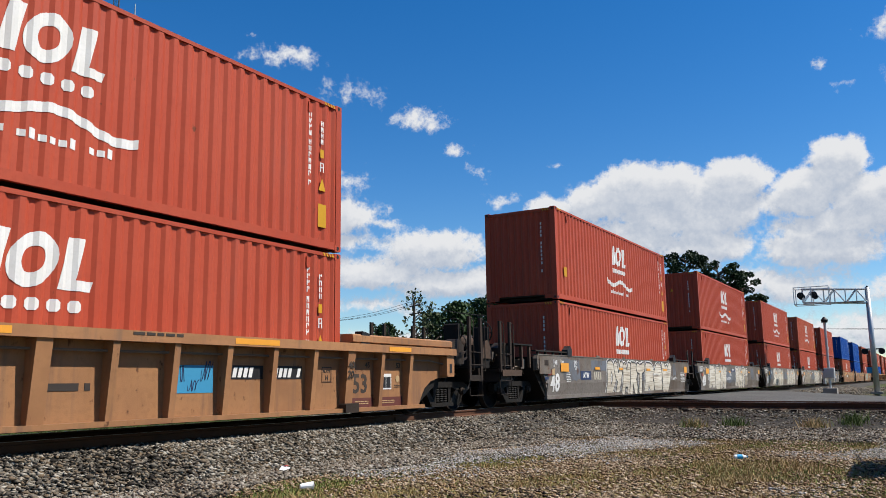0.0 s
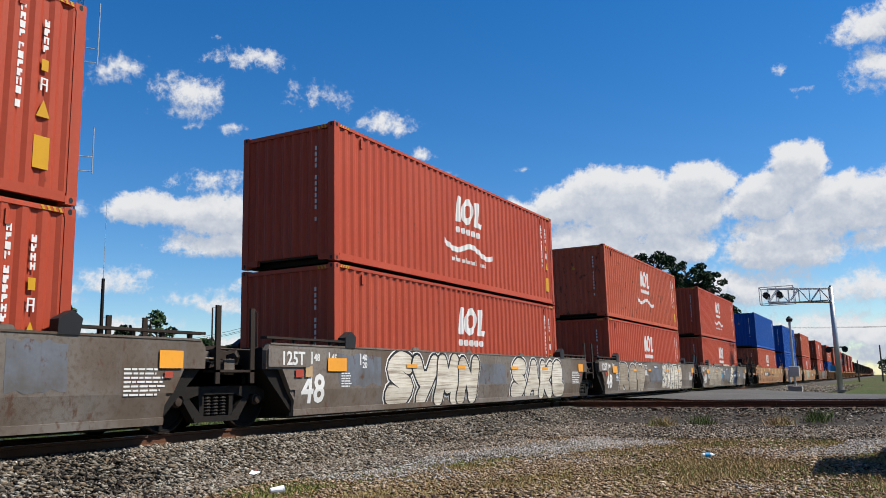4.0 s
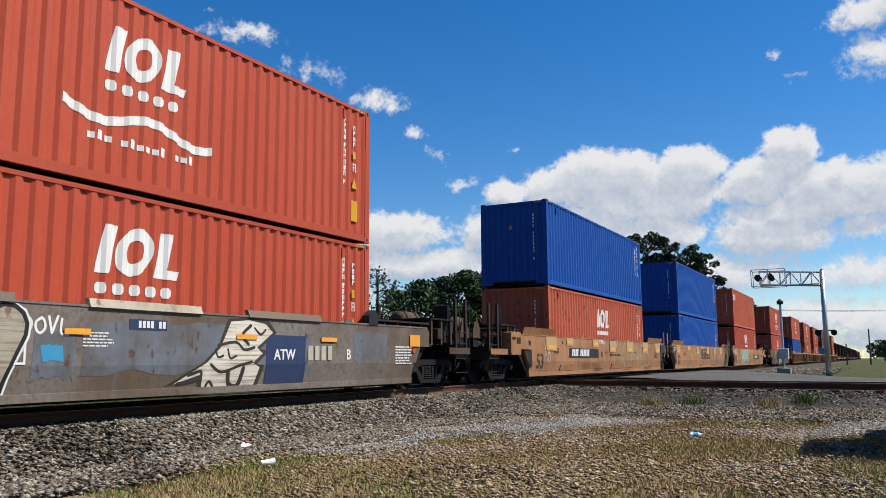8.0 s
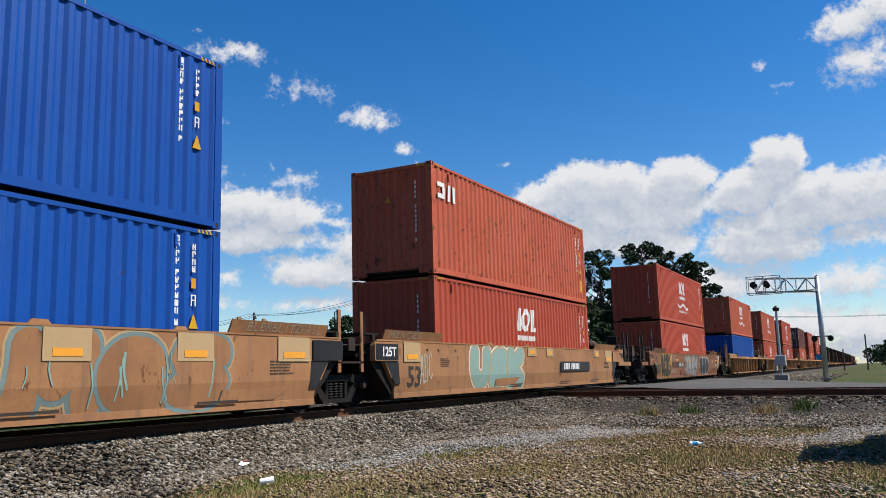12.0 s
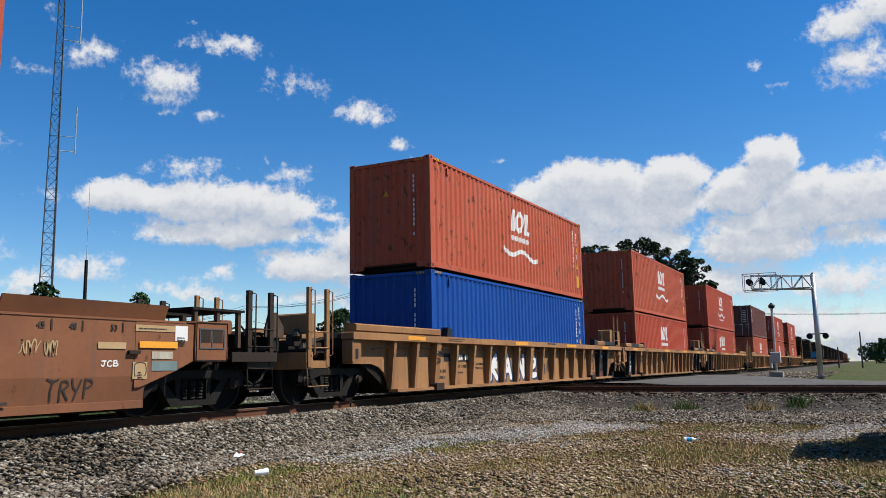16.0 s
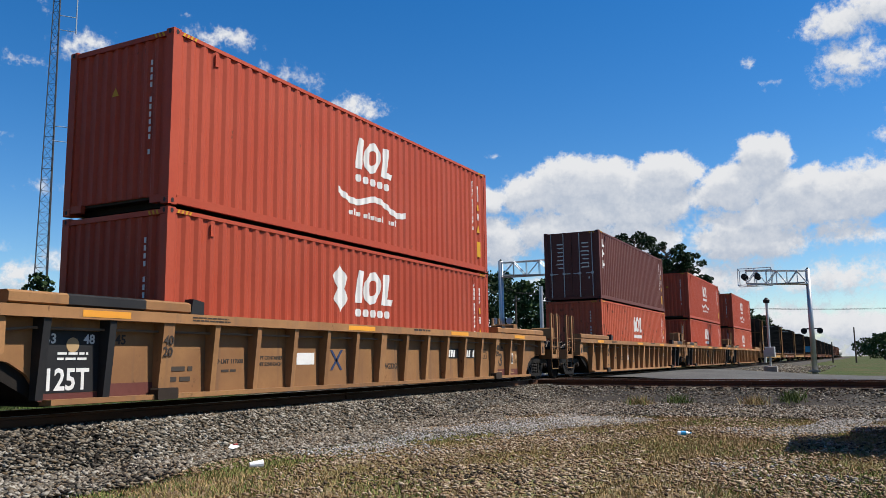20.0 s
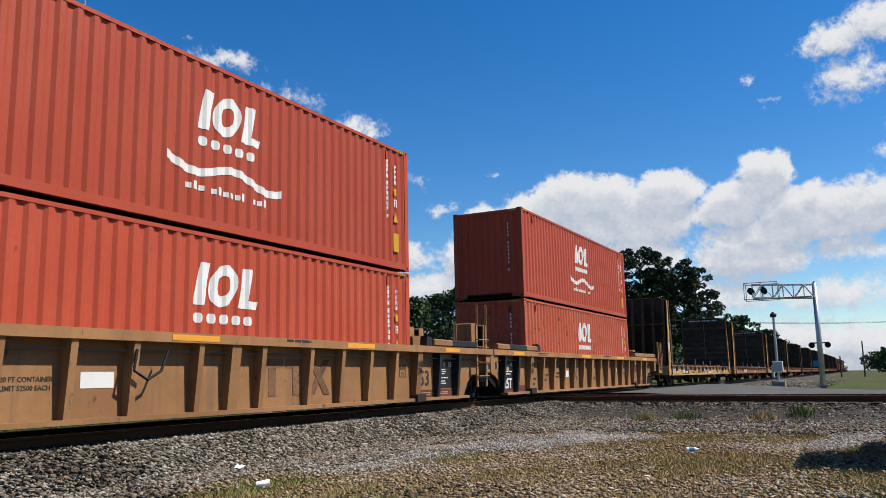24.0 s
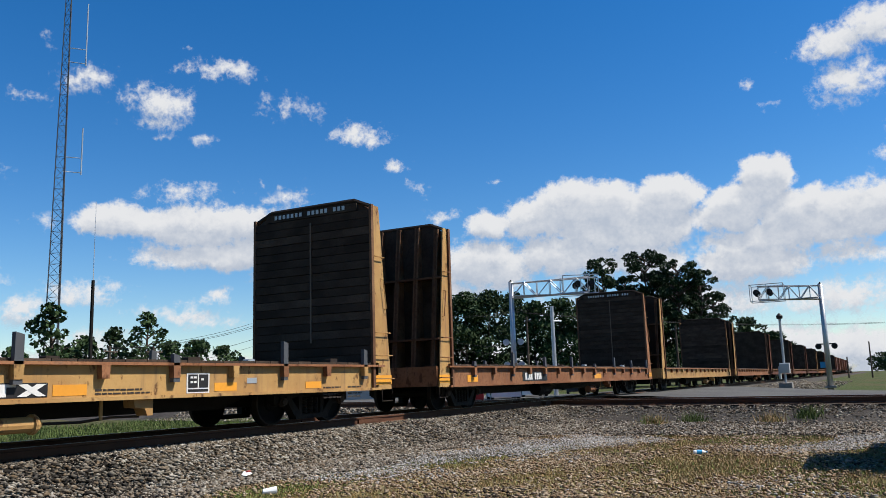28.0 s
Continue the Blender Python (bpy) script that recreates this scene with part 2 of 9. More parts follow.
STONE = island_mat("ballast_stone", [(0.0119, 0.0092, 0.0066), (0.0627, 0.0495, 0.0337), (0.1287, 0.1122, 0.0891), (0.1023, 0.0693, 0.0396), (0.2838, 0.2574, 0.2145)])
VERGE_STONE = island_mat("brown_verge_gravel", [(0.027, 0.018, 0.011), (0.134, 0.085, 0.045), (0.196, 0.138, 0.080), (0.151, 0.089, 0.045), (0.356, 0.285, 0.196)])
PALE_STONE = island_mat("pale_limestone_gravel", [(0.076, 0.065, 0.050), (0.152, 0.140, 0.121), (0.220, 0.213, 0.197), (0.182, 0.152, 0.118), (0.334, 0.326, 0.311)])
DRY_GRASS = island_mat("short_dry_grass", [(0.089, 0.125, 0.027), (0.169, 0.151, 0.049), (0.294, 0.200, 0.087), (0.392, 0.276, 0.134), (0.232, 0.143, 0.068)], patch=0.45)
VERGE_GREEN = island_mat("verge_green_grass", [(0.057, 0.105, 0.019), (0.105, 0.158, 0.033), (0.182, 0.191, 0.057)])
GREEN_GRASS = island_mat("green_grass", [(0.0297, 0.0561, 0.0119), (0.0561, 0.0891, 0.0198), (0.0924, 0.1155, 0.033)])


def ground_mat():
    """Worn verge: dry grass, green patches and pale gravel, mixed by noise in the ground plane."""
    m = bpy.data.materials.new("verge_ground")
    m.use_nodes = True
    n, l = m.node_tree.nodes, m.node_tree.links
    bsdf = n["Principled BSDF"]
    co = n.new("ShaderNodeTexCoord")

    def tex(scale, detail, off=0.0):
        t = n.new("ShaderNodeTexNoise")
        t.inputs["Scale"].default_value, t.inputs["Detail"].default_value = scale, detail
        mp = n.new("ShaderNodeVectorMath")
        mp.inputs[1].default_value = (off, off * 2, 0)
        l.new(co.outputs["Object"], mp.inputs[0])
        l.new(mp.outputs[0], t.inputs["Vector"])
        return t.outputs["Fac"]

    def mix(fac, a, b):
        x = n.new("ShaderNodeMix")
        x.data_type = "RGBA"
        l.new(fac, x.inputs[0])
        for s, v in ((x.inputs[6], a), (x.inputs[7], b)):
            if isinstance(v, tuple):
                s.default_value = (*v, 1)
            else:
                l.new(v, s)
        return x.outputs[2]

    def step(src, lo, hi):
        r = n.new("ShaderNodeMapRange")
        r.interpolation_type = "SMOOTHSTEP"
        r.inputs[1].default_value, r.inputs[2].default_value = lo, hi
        l.new(src, r.inputs[0])
        return r.outputs[0]

    dirt = mix(step(tex(22, 5), 0.4, 0.62), (0.12, 0.085, 0.052), (0.24, 0.178, 0.112))
    grass = mix(step(tex(9, 5, 7), 0.4, 0.6), (0.12, 0.12, 0.045), (0.235, 0.18, 0.088))
    col = mix(step(tex(0.5, 6, 3), 0.42, 0.6), dirt, grass)
    sep = n.new("ShaderNodeSeparateXYZ")
    l.new(co.outputs["Object"], sep.inputs[0])
    lush = mix(step(tex(5, 5, 11), 0.35, 0.65), (0.0297, 0.0462, 0.0119), (0.0627, 0.0759, 0.0231))
    lush = mix(step(tex(0.22, 6, 19), 0.46, 0.62), lush, (0.0693, 0.0607, 0.0277))
    col = mix(step(sep.outputs[1], 13.0, 15.0), col, lush)
    col = mix(step(sep.outputs[0], 46.0, 54.0), col, lush)
    l.new(col, bsdf.inputs["Base Color"])
    bsdf.inputs["Roughness"].default_value = 0.95
    bsdf.inputs["Specular IOR Level"].default_value = 0.1
    b = n.new("ShaderNodeBump")
    b.inputs["Strength"].default_value, b.inputs["Distance"].default_value = 0.8, 0.04
    l.new(tex(30, 6), b.inputs["Height"])
    l.new(b.outputs[0], bsdf.inputs["Normal"])
    return m


GROUND = ground_mat()
BED = paint("ballast_bed", (0.0363, 0.0304, 0.0251), (0.066, 0.0581, 0.0488), 0.95, big=1.2, fine=18, amount=1.0, bump=1.0, bump_scale=22)


# ---- mesh building ----
class Shape:
    """Collects faces of one mesh."""

    def __init__(self):
        self.v, self.f = [], []

    def add(self, verts, faces):
        k = len(self.v)
        self.v.extend(verts)
        self.f.extend([tuple(i + k for i in f) for f in faces])
        return self

    def box(self, x0, x1, y0, y1, z0, z1, bevel=0.0):
        if bevel:
            return self.prism([(x0 + bevel, z0), (x1 - bevel, z0), (x1, z0 + bevel), (x1, z1 - bevel), (x1 - bevel, z1),
                               (x0 + bevel, z1), (x0, z1 - bevel), (x0, z0 + bevel)], "y", y0, y1)
        v = [(x, y, z) for z in (z0, z1) for y in (y0, y1) for x in (x0, x1)]
        return self.add(v, [(0, 2, 3, 1), (4, 5, 7, 6), (0, 1, 5, 4), (2, 6, 7, 3), (0, 4, 6, 2), (1, 3, 7, 5)])

    def prism(self, poly, axis, a, b, poly2=None):
        """poly in the two other axes (x before y before z), drawn out along axis from a to b."""
        def put(p, q):
            return (q, *p) if axis == "x" else (p[0], q, p[1]) if axis == "y" else (*p, q)
        n = len(poly)
        v = [put(p, a) for p in poly] + [put(p, b) for p in (poly2 or poly)]
        f = [tuple(range(n)), tuple(range(2 * n - 1, n - 1, -1))] + [(i, n + i, n + (i + 1) % n, (i + 1) % n) for i in range(n)]
        return self.add(v, f)

    def tube(self, points, r, n=6, cap=True):
        pts = [Vector(p) for p in points]
        rings = []
        for i, p in enumerate(pts):
            d = (pts[min(i + 1, len(pts) - 1)] - pts[max(i - 1, 0)]).normalized()
            s = d.cross(Vector((0, 0, 1)) if abs(d.z) < 0.9 else Vector((1, 0, 0))).normalized()
            u = s.cross(d)
            rr = r[i] if isinstance(r, (list, tuple)) else r
            rings.append([tuple(p + rr * (math.cos(k * math.tau / n) * s + math.sin(k * math.tau / n) * u)) for k in range(n)])
        v = [q for ring in rings for q in ring]
        f = [(i * n + k, i * n + (k + 1) % n, (i + 1) * n + (k + 1) % n, (i + 1) * n + k) for i in range(len(pts) - 1) for k in range(n)]
        if cap:
            f += [tuple(range(n - 1, -1, -1)), tuple(range(len(v) - n, len(v)))]
        return self.add(v, f)

    def lathe_y(self, cx, cz, rings, n=20, cap=True):
        """Rings of (y, radius) turned round an axis along y."""
        v = [(cx + r * math.cos(k * math.tau / n), y, cz + r * math.sin(k * math.tau / n)) for y, r in rings for k in range(n)]
        f = [(i * n + k, i * n + (k + 1) % n, (i + 1) * n + (k + 1) % n, (i + 1) * n + k) for i in range(len(rings) - 1) for k in range(n)]
        if cap:
            f += [tuple(range(n)), tuple(range(len(v) - 1, len(v) - n - 1, -1))]
        return self.add(v, f)

    def flat(self, poly, y, thick=0.004):
        """A thin painted patch on a side face that looks to -y."""
        return self.prism(poly, "y", y, y - thick)

    def rect(self, x0, x1, z0, z1, y, thick=0.004, lean=0.0):
        d = lean * (z1 - z0)
        return self.flat([(x0, z0), (x1, z0), (x1 + d, z1), (x0 + d, z1)], y, thick)

    def mesh(self, name, material, smooth=False):
        me = bpy.data.meshes.new(name)
        me.from_pydata(self.v, [], self.f)
        bm = bmesh.new()
        bm.from_mesh(me)
        bmesh.ops.recalc_face_normals(bm, faces=bm.faces)
        bm.to_mesh(me)
        bm.free()
        me.materials.append(material)
        if smooth:
            me.polygons.foreach_set("use_smooth", [True] * len(me.polygons))
        return me


def thing(name, label="", category="", group="", kind=""):
    return tagged(new(name), label, category, group, kind)


def part(name, shape, material, parent, label="", smooth=False):
    """Links a shape (or a mesh that is shared) as one mesh object under a thing or part."""
    me = shape.mesh(name, material, smooth) if isinstance(shape, Shape) else shape
    ob = new(name, me)
    ob.parent = parent
    return tagged(ob, label)


def placed(name, me, parent, m, label=""):
    ob = new(name, me)
    ob.parent = parent
    ob.matrix_basis = m
    return tagged(ob, label)


GLYPHS = {}


def words(text, size, material, parent, x, z, y, label="", name="lettering", squeeze=1.0, turn=0.0):
    """Lettering on a face that looks to -y; x, z are its lower left corner."""
    key = (text, size, material.name, squeeze)
    if key not in GLYPHS:
        c = bpy.data.curves.new("lettering", "FONT")
        c.body, c.size, c.extrude, c.resolution_u, c.offset = text, size, 0.002, 2, size * 0.022
        ob = new("lettering", c)
        me = bpy.data.meshes.new_from_object(ob.evaluated_get(bpy.context.evaluated_depsgraph_get()))
        bpy.data.objects.remove(ob)
        me.transform(Matrix.Diagonal((squeeze, 1, 1, 1)))
        me.materials.clear()
        me.materials.append(material)
        GLYPHS[key] = me
    ob = new(name, GLYPHS[key])
    ob.parent = parent
    ob.matrix_basis = Matrix.Translation((x, y, z)) @ Euler((radians(90), 0, 0)).to_matrix().to_4x4() @ Euler((0, 0, radians(turn))).to_matrix().to_4x4()
    return tagged(ob, label)


# ---- the train: every thing stands at its place along the train, s metres behind the first container's end ----
TRACK_Y = 10.70
ROLLING = []                           # (thing, s, y, z): all that rolls


def run(t):
    """Metres that the train has gone at t seconds."""
    q = t / 28.0
    return t * (11.4457 + 0.7489 * q - 0.3883 * q ** 2 + 0.1864 * q ** 3 - 0.1278 * q ** 4)


def rolls(ob, s, z=0.0):
    ob.location = (s, TRACK_Y, z)
    ROLLING.append((ob, s, z))
    return ob


LC, WC, HC = 12.192, 2.438, 2.896
PANEL_Y = WC / 2 - 0.012


def corrugated(x0, x1, z0, z1, y, out, pitch, depth, across=False):
    """A trapezoid-ribbed sheet with thickness, facing -y (out=-1) or +y."""
    k = max(1, round((x1 - x0) / pitch))
    p = (x1 - x0) / k
    prof = [(x0, 0.0)]
    for i in range(k):
        a = x0 + i * p
        prof += [(a + 0.14 * p, 0.0), (a + 0.36 * p, depth), (a + 0.64 * p, depth), (a + 0.86 * p, 0.0)]
    prof.append((x1, 0.0))
    poly = [(x, y - out * d) for x, d in prof]
    poly += [(x, y - out * (depth + 0.02)) for x in (x1, x0)]
    s = Shape()
    n = len(prof)
    v = [(x, yy, z) for z in (z0, z1) for x, yy in poly[:n]]
    f = [(i, i + 1, n + i + 1, n + i) for i in range(n - 1)]
    b = [(x, yy, z) for z in (z0, z1) for x, yy in poly[n:]]
    s.add(v, f)
    s.add(b, [(0, 1, 3, 2)])
    return s


def logo_shapes(x, z, h):
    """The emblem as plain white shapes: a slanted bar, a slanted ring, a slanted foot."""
    k = h / 1.0
    y = -PANEL_Y - 0.003
    out = []
    x0 = x
    x = 0.0
    wide = lambda pts: [(x0 + p * 1.18, q) for p, q in pts]
    out.append(Shape().flat(wide([(x, z), (x + 0.28 * k, z), (x + 0.46 * k, z + h), (x + 0.18 * k, z + h)]), y))
    ring = Shape()
    n = 22
    def at(a, r):
        u, w = math.cos(a), math.sin(a)
        zz = 0.5 + 0.52 * r * w
        return (x + k * (0.83 + 0.40 * r * u + 0.2 * (zz - 0.5)), z + k * zz)
    rv = [(px, yy, pz) for yy in (y, y - 0.004) for r in (1, 0.48) for px, pz in wide([at(i * math.tau / n, r) for i in range(n)])]
    for i in range(n):
        j = (i + 1) % n
        ring.f += [(i, j, n + j, n + i), (2 * n + i, 2 * n + j, 3 * n + j, 3 * n + i), (i, j, 2 * n + j, 2 * n + i), (n + i, n + j, 3 * n + j, 3 * n + i)]
    ring.v += rv
    out.append(ring)
    out.append(Shape().flat(wide([(x + 1.24 * k, z), (x + 1.84 * k, z), (x + 1.88 * k, z + 0.2 * k), (x + 1.56 * k, z + 0.2 * k),
                                  (x + 1.70 * k, z + h), (x + 1.42 * k, z + h)]), y))
    return out


def wave_shape(x, z, w):
    s = Shape()
    y = -PANEL_Y - 0.003
    n = 26
    rows = []
    def mid(u):
        return z - 0.05 * u + 0.10 * math.cos(math.tau * (u - 0.55) / 0.66)
    low = [(x + w * i / n, mid(i / n) - 0.07) for i in range(n + 1)]
    high = [(a, b + 0.14) for a, b in low]
    return s.flat(low + high[::-1], y)


CONTAINER_MESHES = {}


def follow(shape):
    """Lays a painted shape into the ribs of a container's side sheet: cut at each fold, then pressed in."""
    p = (LC - 0.32) / 42
    me = shape.mesh("paint", WHITE)
    bm = bmesh.new()
    bm.from_mesh(me)
    lo, hi = min(v[0] for v in shape.v), max(v[0] for v in shape.v)
    for i in range(42):
        for u in (0.14, 0.36, 0.64, 0.86):
            x = 0.16 + (i + u) * p
            if lo < x < hi:
                bmesh.ops.bisect_plane(bm, geom=bm.verts[:] + bm.edges[:] + bm.faces[:], plane_co=(x, 0, 0), plane_no=(1, 0, 0))
    for v in bm.verts:
        u = ((v.co.x - 0.16) / p) % 1.0
        v.co.y += 0.036 * max(0.0, min(1.0, (0.5 - abs(u - 0.5) - 0.14) / 0.22))
    bm.to_mesh(me)
    bm.free()
    return me


EMBLEM = []


def emblem_parts():
    """The white emblem of the red containers, built once: (name, mesh, label)."""
    if not EMBLEM:
        x = 5.32
        for sh in logo_shapes(x, 1.69, 0.70):
            EMBLEM.append(("emblem_shape", follow(sh), "white emblem shape"))
        for i in range(5):
            xx = x + 0.03 + i * 0.295
            EMBLEM.append(("emblem_bar", follow(Shape().box(xx, xx + 0.17, -PANEL_Y - 0.007, -PANEL_Y - 0.003, 1.40, 1.56, 0.04)), ""))
        EMBLEM.append(("emblem_wave", follow(wave_shape(x - 0.66, 1.04, 2.81)), "white wave stripe"))
        b = Shape()
        for i in range(14):
            if i not in (3, 10):
                xx = x - 0.22 + i * 0.144
                b.rect(xx, xx + 0.10, 0.63, 0.72 + (0.05 if i % 4 == 1 else 0), -PANEL_Y - 0.003)
        EMBLEM.append(("emblem_small_bar", follow(b), ""))
    return EMBLEM


def container_meshes(paint_mat):
    if paint_mat.name in CONTAINER_MESHES:
        return CONTAINER_MESHES[paint_mat.name]
    w = WC / 2
    d = {}
    d["post"] = Shape().prism([(0, -w), (0.16, -w), (0.16, -w + 0.05), (0.06, -w + 0.05), (0.06, -w + 0.16), (0, -w + 0.16)], "z", 0.118, HC - 0.118).mesh("corner_post", paint_mat)
    cast = Shape().box(0, 0.178, -w, -w + 0.162, 0, 0.118, 0.008)
    hole = Shape().flat([(0.089 + 0.032 * math.cos(a * math.tau / 12), 0.062 + 0.04 * math.sin(a * math.tau / 12)) for a in range(12)], -w - 0.001, 0.002)
    hole.prism([(-w + 0.08 + 0.028 * math.cos(a * math.tau / 12), 0.062 + 0.04 * math.sin(a * math.tau / 12)) for a in range(12)], "x", -0.001, -0.003)
    k = len(cast.f)
    cast.add(hole.v, hole.f)
    d["casting"] = cast.mesh("corner_casting", paint_mat)
    d["casting"].materials.append(BLACK_PAINT)
    for pg in d["casting"].polygons[k:]:
        pg.material_index = 1
    d["side"] = corrugated(0.16, LC - 0.16, 0.155, HC - 0.075, -PANEL_Y, -1, 0.283, 0.036).mesh("side_panel", paint_mat)
    top = Shape().box(0.178, LC - 0.178, -w + 0.004, -w + 0.07, HC - 0.085, HC - 0.02)
    d["top_rail"] = top.mesh("top_rail", paint_mat)
    bot = Shape().box(0.178, LC - 0.178, -w + 0.004, -w + 0.03, 0.025, 0.165).box(0.178, LC - 0.178, -w + 0.03, -w + 0.10, 0.03, 0.045)
    d["bottom_rail"] = bot.mesh("bottom_rail", paint_mat)
    front = corrugated(-w + 0.155, w - 0.155, 0.16, HC - 0.1, 0.03, -1, 0.25, 0.045)
    d["front"] = front.mesh("front_panel", paint_mat)
    sill = Shape().box(0.012, 0.10, -w + 0.16, w - 0.16, 0.02, 0.165)
    d["sill"] = sill.mesh("front_sill", paint_mat)
    d["tunnel"] = Shape().box(0.30, 0.36, -w + 0.16, w - 0.16, 0.02, 0.2).mesh("tunnel_wall", UNDER)
    d["stub"] = Shape().box(0.012, 0.10, -w + 0.16, -w + 0.42, 0.04, 0.165).mesh("front_sill", paint_mat)
    d["header"] = Shape().box(0.012, 0.09, -w + 0.16, w - 0.16, HC - 0.115, HC - 0.03).mesh("front_header", paint_mat)
    roof = Shape()
    k = 36
    for i in range(k):
        a = 0.1 + i * (LC - 0.2) / k
        roof.prism([(a, HC - 0.05), (a + 0.05, HC - 0.025), (a + 0.22, HC - 0.025), (a + 0.27, HC - 0.05), (a + (LC - 0.2) / k, HC - 0.05), (a + (LC - 0.2) / k, HC - 0.06), (a, HC - 0.06)], "y", -w + 0.06, w - 0.06)
    d["roof"] = roof.mesh("roof_panel", paint_mat)
    d["floor"] = Shape().box(0.1, LC - 0.1, -w + 0.04, w - 0.04, 0.12, 0.16).mesh("floor_plate", GREASE)
    door = Shape().box(0.03, 0.07, -w + 0.13, -0.01, 0.17, HC - 0.12, 0.01)
    for z in (0.4, 0.95, 1.5, 2.05):
        door.box(0.015, 0.03, -w + 0.18, -0.06, z, z + 0.38)
    d["door"] = door.mesh("door_leaf", paint_mat)
    d["rod"] = Shape().tube([(0.0, 0, 0.1), (0.0, 0, HC - 0.08)], 0.018, 6).mesh("lock_rod", GALV)
    d["keeper"] = Shape().box(-0.03, 0.03, -0.05, 0.05, 0, 0.09).box(-0.025, 0.0, -0.01, 0.28, 0.03, 0.06).mesh("rod_handle", GALV)
    hz = Shape()
    for i in range(4):
        hz.rect(0.20 + i * 0.085, 0.24 + i * 0.085, HC - 0.083, HC - 0.022, -w + 0.002, 0.004, 0.5)
    d["hazard"] = hz.mesh("hazard_stripe", SIGN_YELLOW)
    hz2 = Shape()
    for i in range(3):
        a = -w + 0.2 + i * 0.085
        hz2.prism([(a, HC - 0.11), (a + 0.04, HC - 0.11), (a + 0.07, HC - 0.04), (a + 0.03, HC - 0.04)], "x", 0.01, 0.006)
    d["hazard_end"] = hz2.mesh("hazard_stripe", SIGN_YELLOW)
    CONTAINER_MESHES[paint_mat.name] = d
    return d


def container(s0, z, paint_mat, colour, emblem="", doors_left=False, seed=0, yellow_left=False, web=True, lower=False):
    rng = random.Random(seed)
    d = container_meshes(paint_mat)
    c = thing("shipping_container", f"{colour} corrugated steel shipping container stacked on a well car", "shipping container", "containers on the train")
    w = WC / 2
    mirror_x, mirror_y = Matrix.Diagonal((-1, 1, 1, 1)), Matrix.Diagonal((1, -1, 1, 1))
    end = Matrix.Translation((LC, 0, 0)) @ mirror_x
    up = Matrix.Translation((0, 0, HC - 0.118))
    for a in (Matrix(), mirror_y, end, end @ mirror_y):
        placed("corner_post", d["post"], c, a)
        for b in (Matrix(), up):
            placed("corner_casting", d["casting"], c, a @ b)
    for a in (Matrix(), mirror_y):
        placed("side_panel", d["side"], c, a)
        placed("top_rail", d["top_rail"], c, a)
        placed("bottom_rail", d["bottom_rail"], c, a)
    placed("roof_panel", d["roof"], c, Matrix())
    placed("floor_plate", d["floor"], c, Matrix())
    front_m, door_m = (end, Matrix()) if doors_left else (Matrix(), end)
    placed("front_panel", d["front"], c, front_m @ Matrix.Translation((0.0, 0, 0)) @ Euler((0, 0, radians(-90))).to_matrix().to_4x4())
    placed("tunnel_wall", d["tunnel"], c, front_m)
    for a in (Matrix(), mirror_y):
        placed("front_sill", d["stub"], c, front_m @ a)
    placed("front_header", d["header"], c, front_m)
    placed("door_sill", d["sill"], c, door_m)
    placed("door_header", d["header"], c, door_m)
    for a in (Matrix(), mirror_y):
        leaf = placed("door_leaf", d["door"], c, door_m @ a)
        for yy in (-0.9, -0.35):
            rod = new("lock_rod", d["rod"])
            rod.parent = leaf
            rod.matrix_basis = Matrix.Translation((-0.005, yy, 0))
            kp = new("rod_handle", d["keeper"])
            kp.parent = leaf
            kp.matrix_basis = Matrix.Translation((-0.01, yy, 1.05))
    for a in (Matrix(), end):
        placed("hazard_stripe", d["hazard"], c, a, "yellow and black hazard stripes")
        placed("hazard_stripe", d["hazard_end"], c, a)
    # writing at the end of the side and on the end wall, too small to read
    y = -PANEL_Y - 0.003
    drop = 0.0 if paint_mat is BLUE else 0.16
    col = Shape()
    for x, top_z, count, gaps in ((LC - 0.97, 2.74 - drop, 11, (4, 10)), (LC - 0.62, 2.64 - drop, 4, ())):
        zz = top_z
        for k in range(count):
            zz -= 0.12 + (0.06 if k in gaps else 0)
            col.rect(x, x + 0.024, zz, zz + 0.098, y).rect(x + 0.05, x + 0.074, zz + rng.choice((0, 0.05)), zz + 0.098, y)
            col.rect(x + 0.024, x + 0.05, zz + rng.choice((0, 0.04, 0.076)), zz + 0.098 - rng.choice((0, 0.03)), y)
    tagged(part("number_mark", col, WHITE, c, "columns of small white markings"), kind="stuff")
    part("caution_label", Shape().rect(LC - 0.63, LC - 0.53, 1.90 - drop, 2.06 - drop, y), SIGN_YELLOW, c, "small yellow label")
    box = Shape()
    for q in (0, 0.08):
        box.rect(LC - 0.63 + q, LC - 0.605 + q, 1.62 - drop, 1.80 - drop, y).rect(LC - 0.63, LC - 0.525, 1.70 - drop + q, 1.72 - drop + q, y - 0.001)
    tagged(part("type_mark", box, WHITE, c), kind="stuff")
    part("warning_triangle", Shape().flat([(LC - 0.67, 1.26 - drop), (LC - 0.47, 1.26 - drop), (LC - 0.57, 1.50 - drop)], y), SIGN_YELLOW, c, "yellow warning triangle")
    if seed % 2 and paint_mat is not BLUE:
        part("warning_plate", Shape().rect(LC - 0.68, LC - 0.45, 0.40, 0.84, y), SIGN_YELLOW, c, "yellow caution plate")
    if paint_mat is BROWN:
        for zz in (2.22, 1.76, 1.30):
            part("emblem_shape", Shape().rect(0.42, 0.52, zz, zz + 0.34, y, 0.004, 0.12).rect(0.52, 0.74, zz + (0.0 if zz > 2 else 0.12), zz + (0.1 if zz > 2 else 0.22), y, 0.004, 0.12), WHITE, c, "white emblem shape")
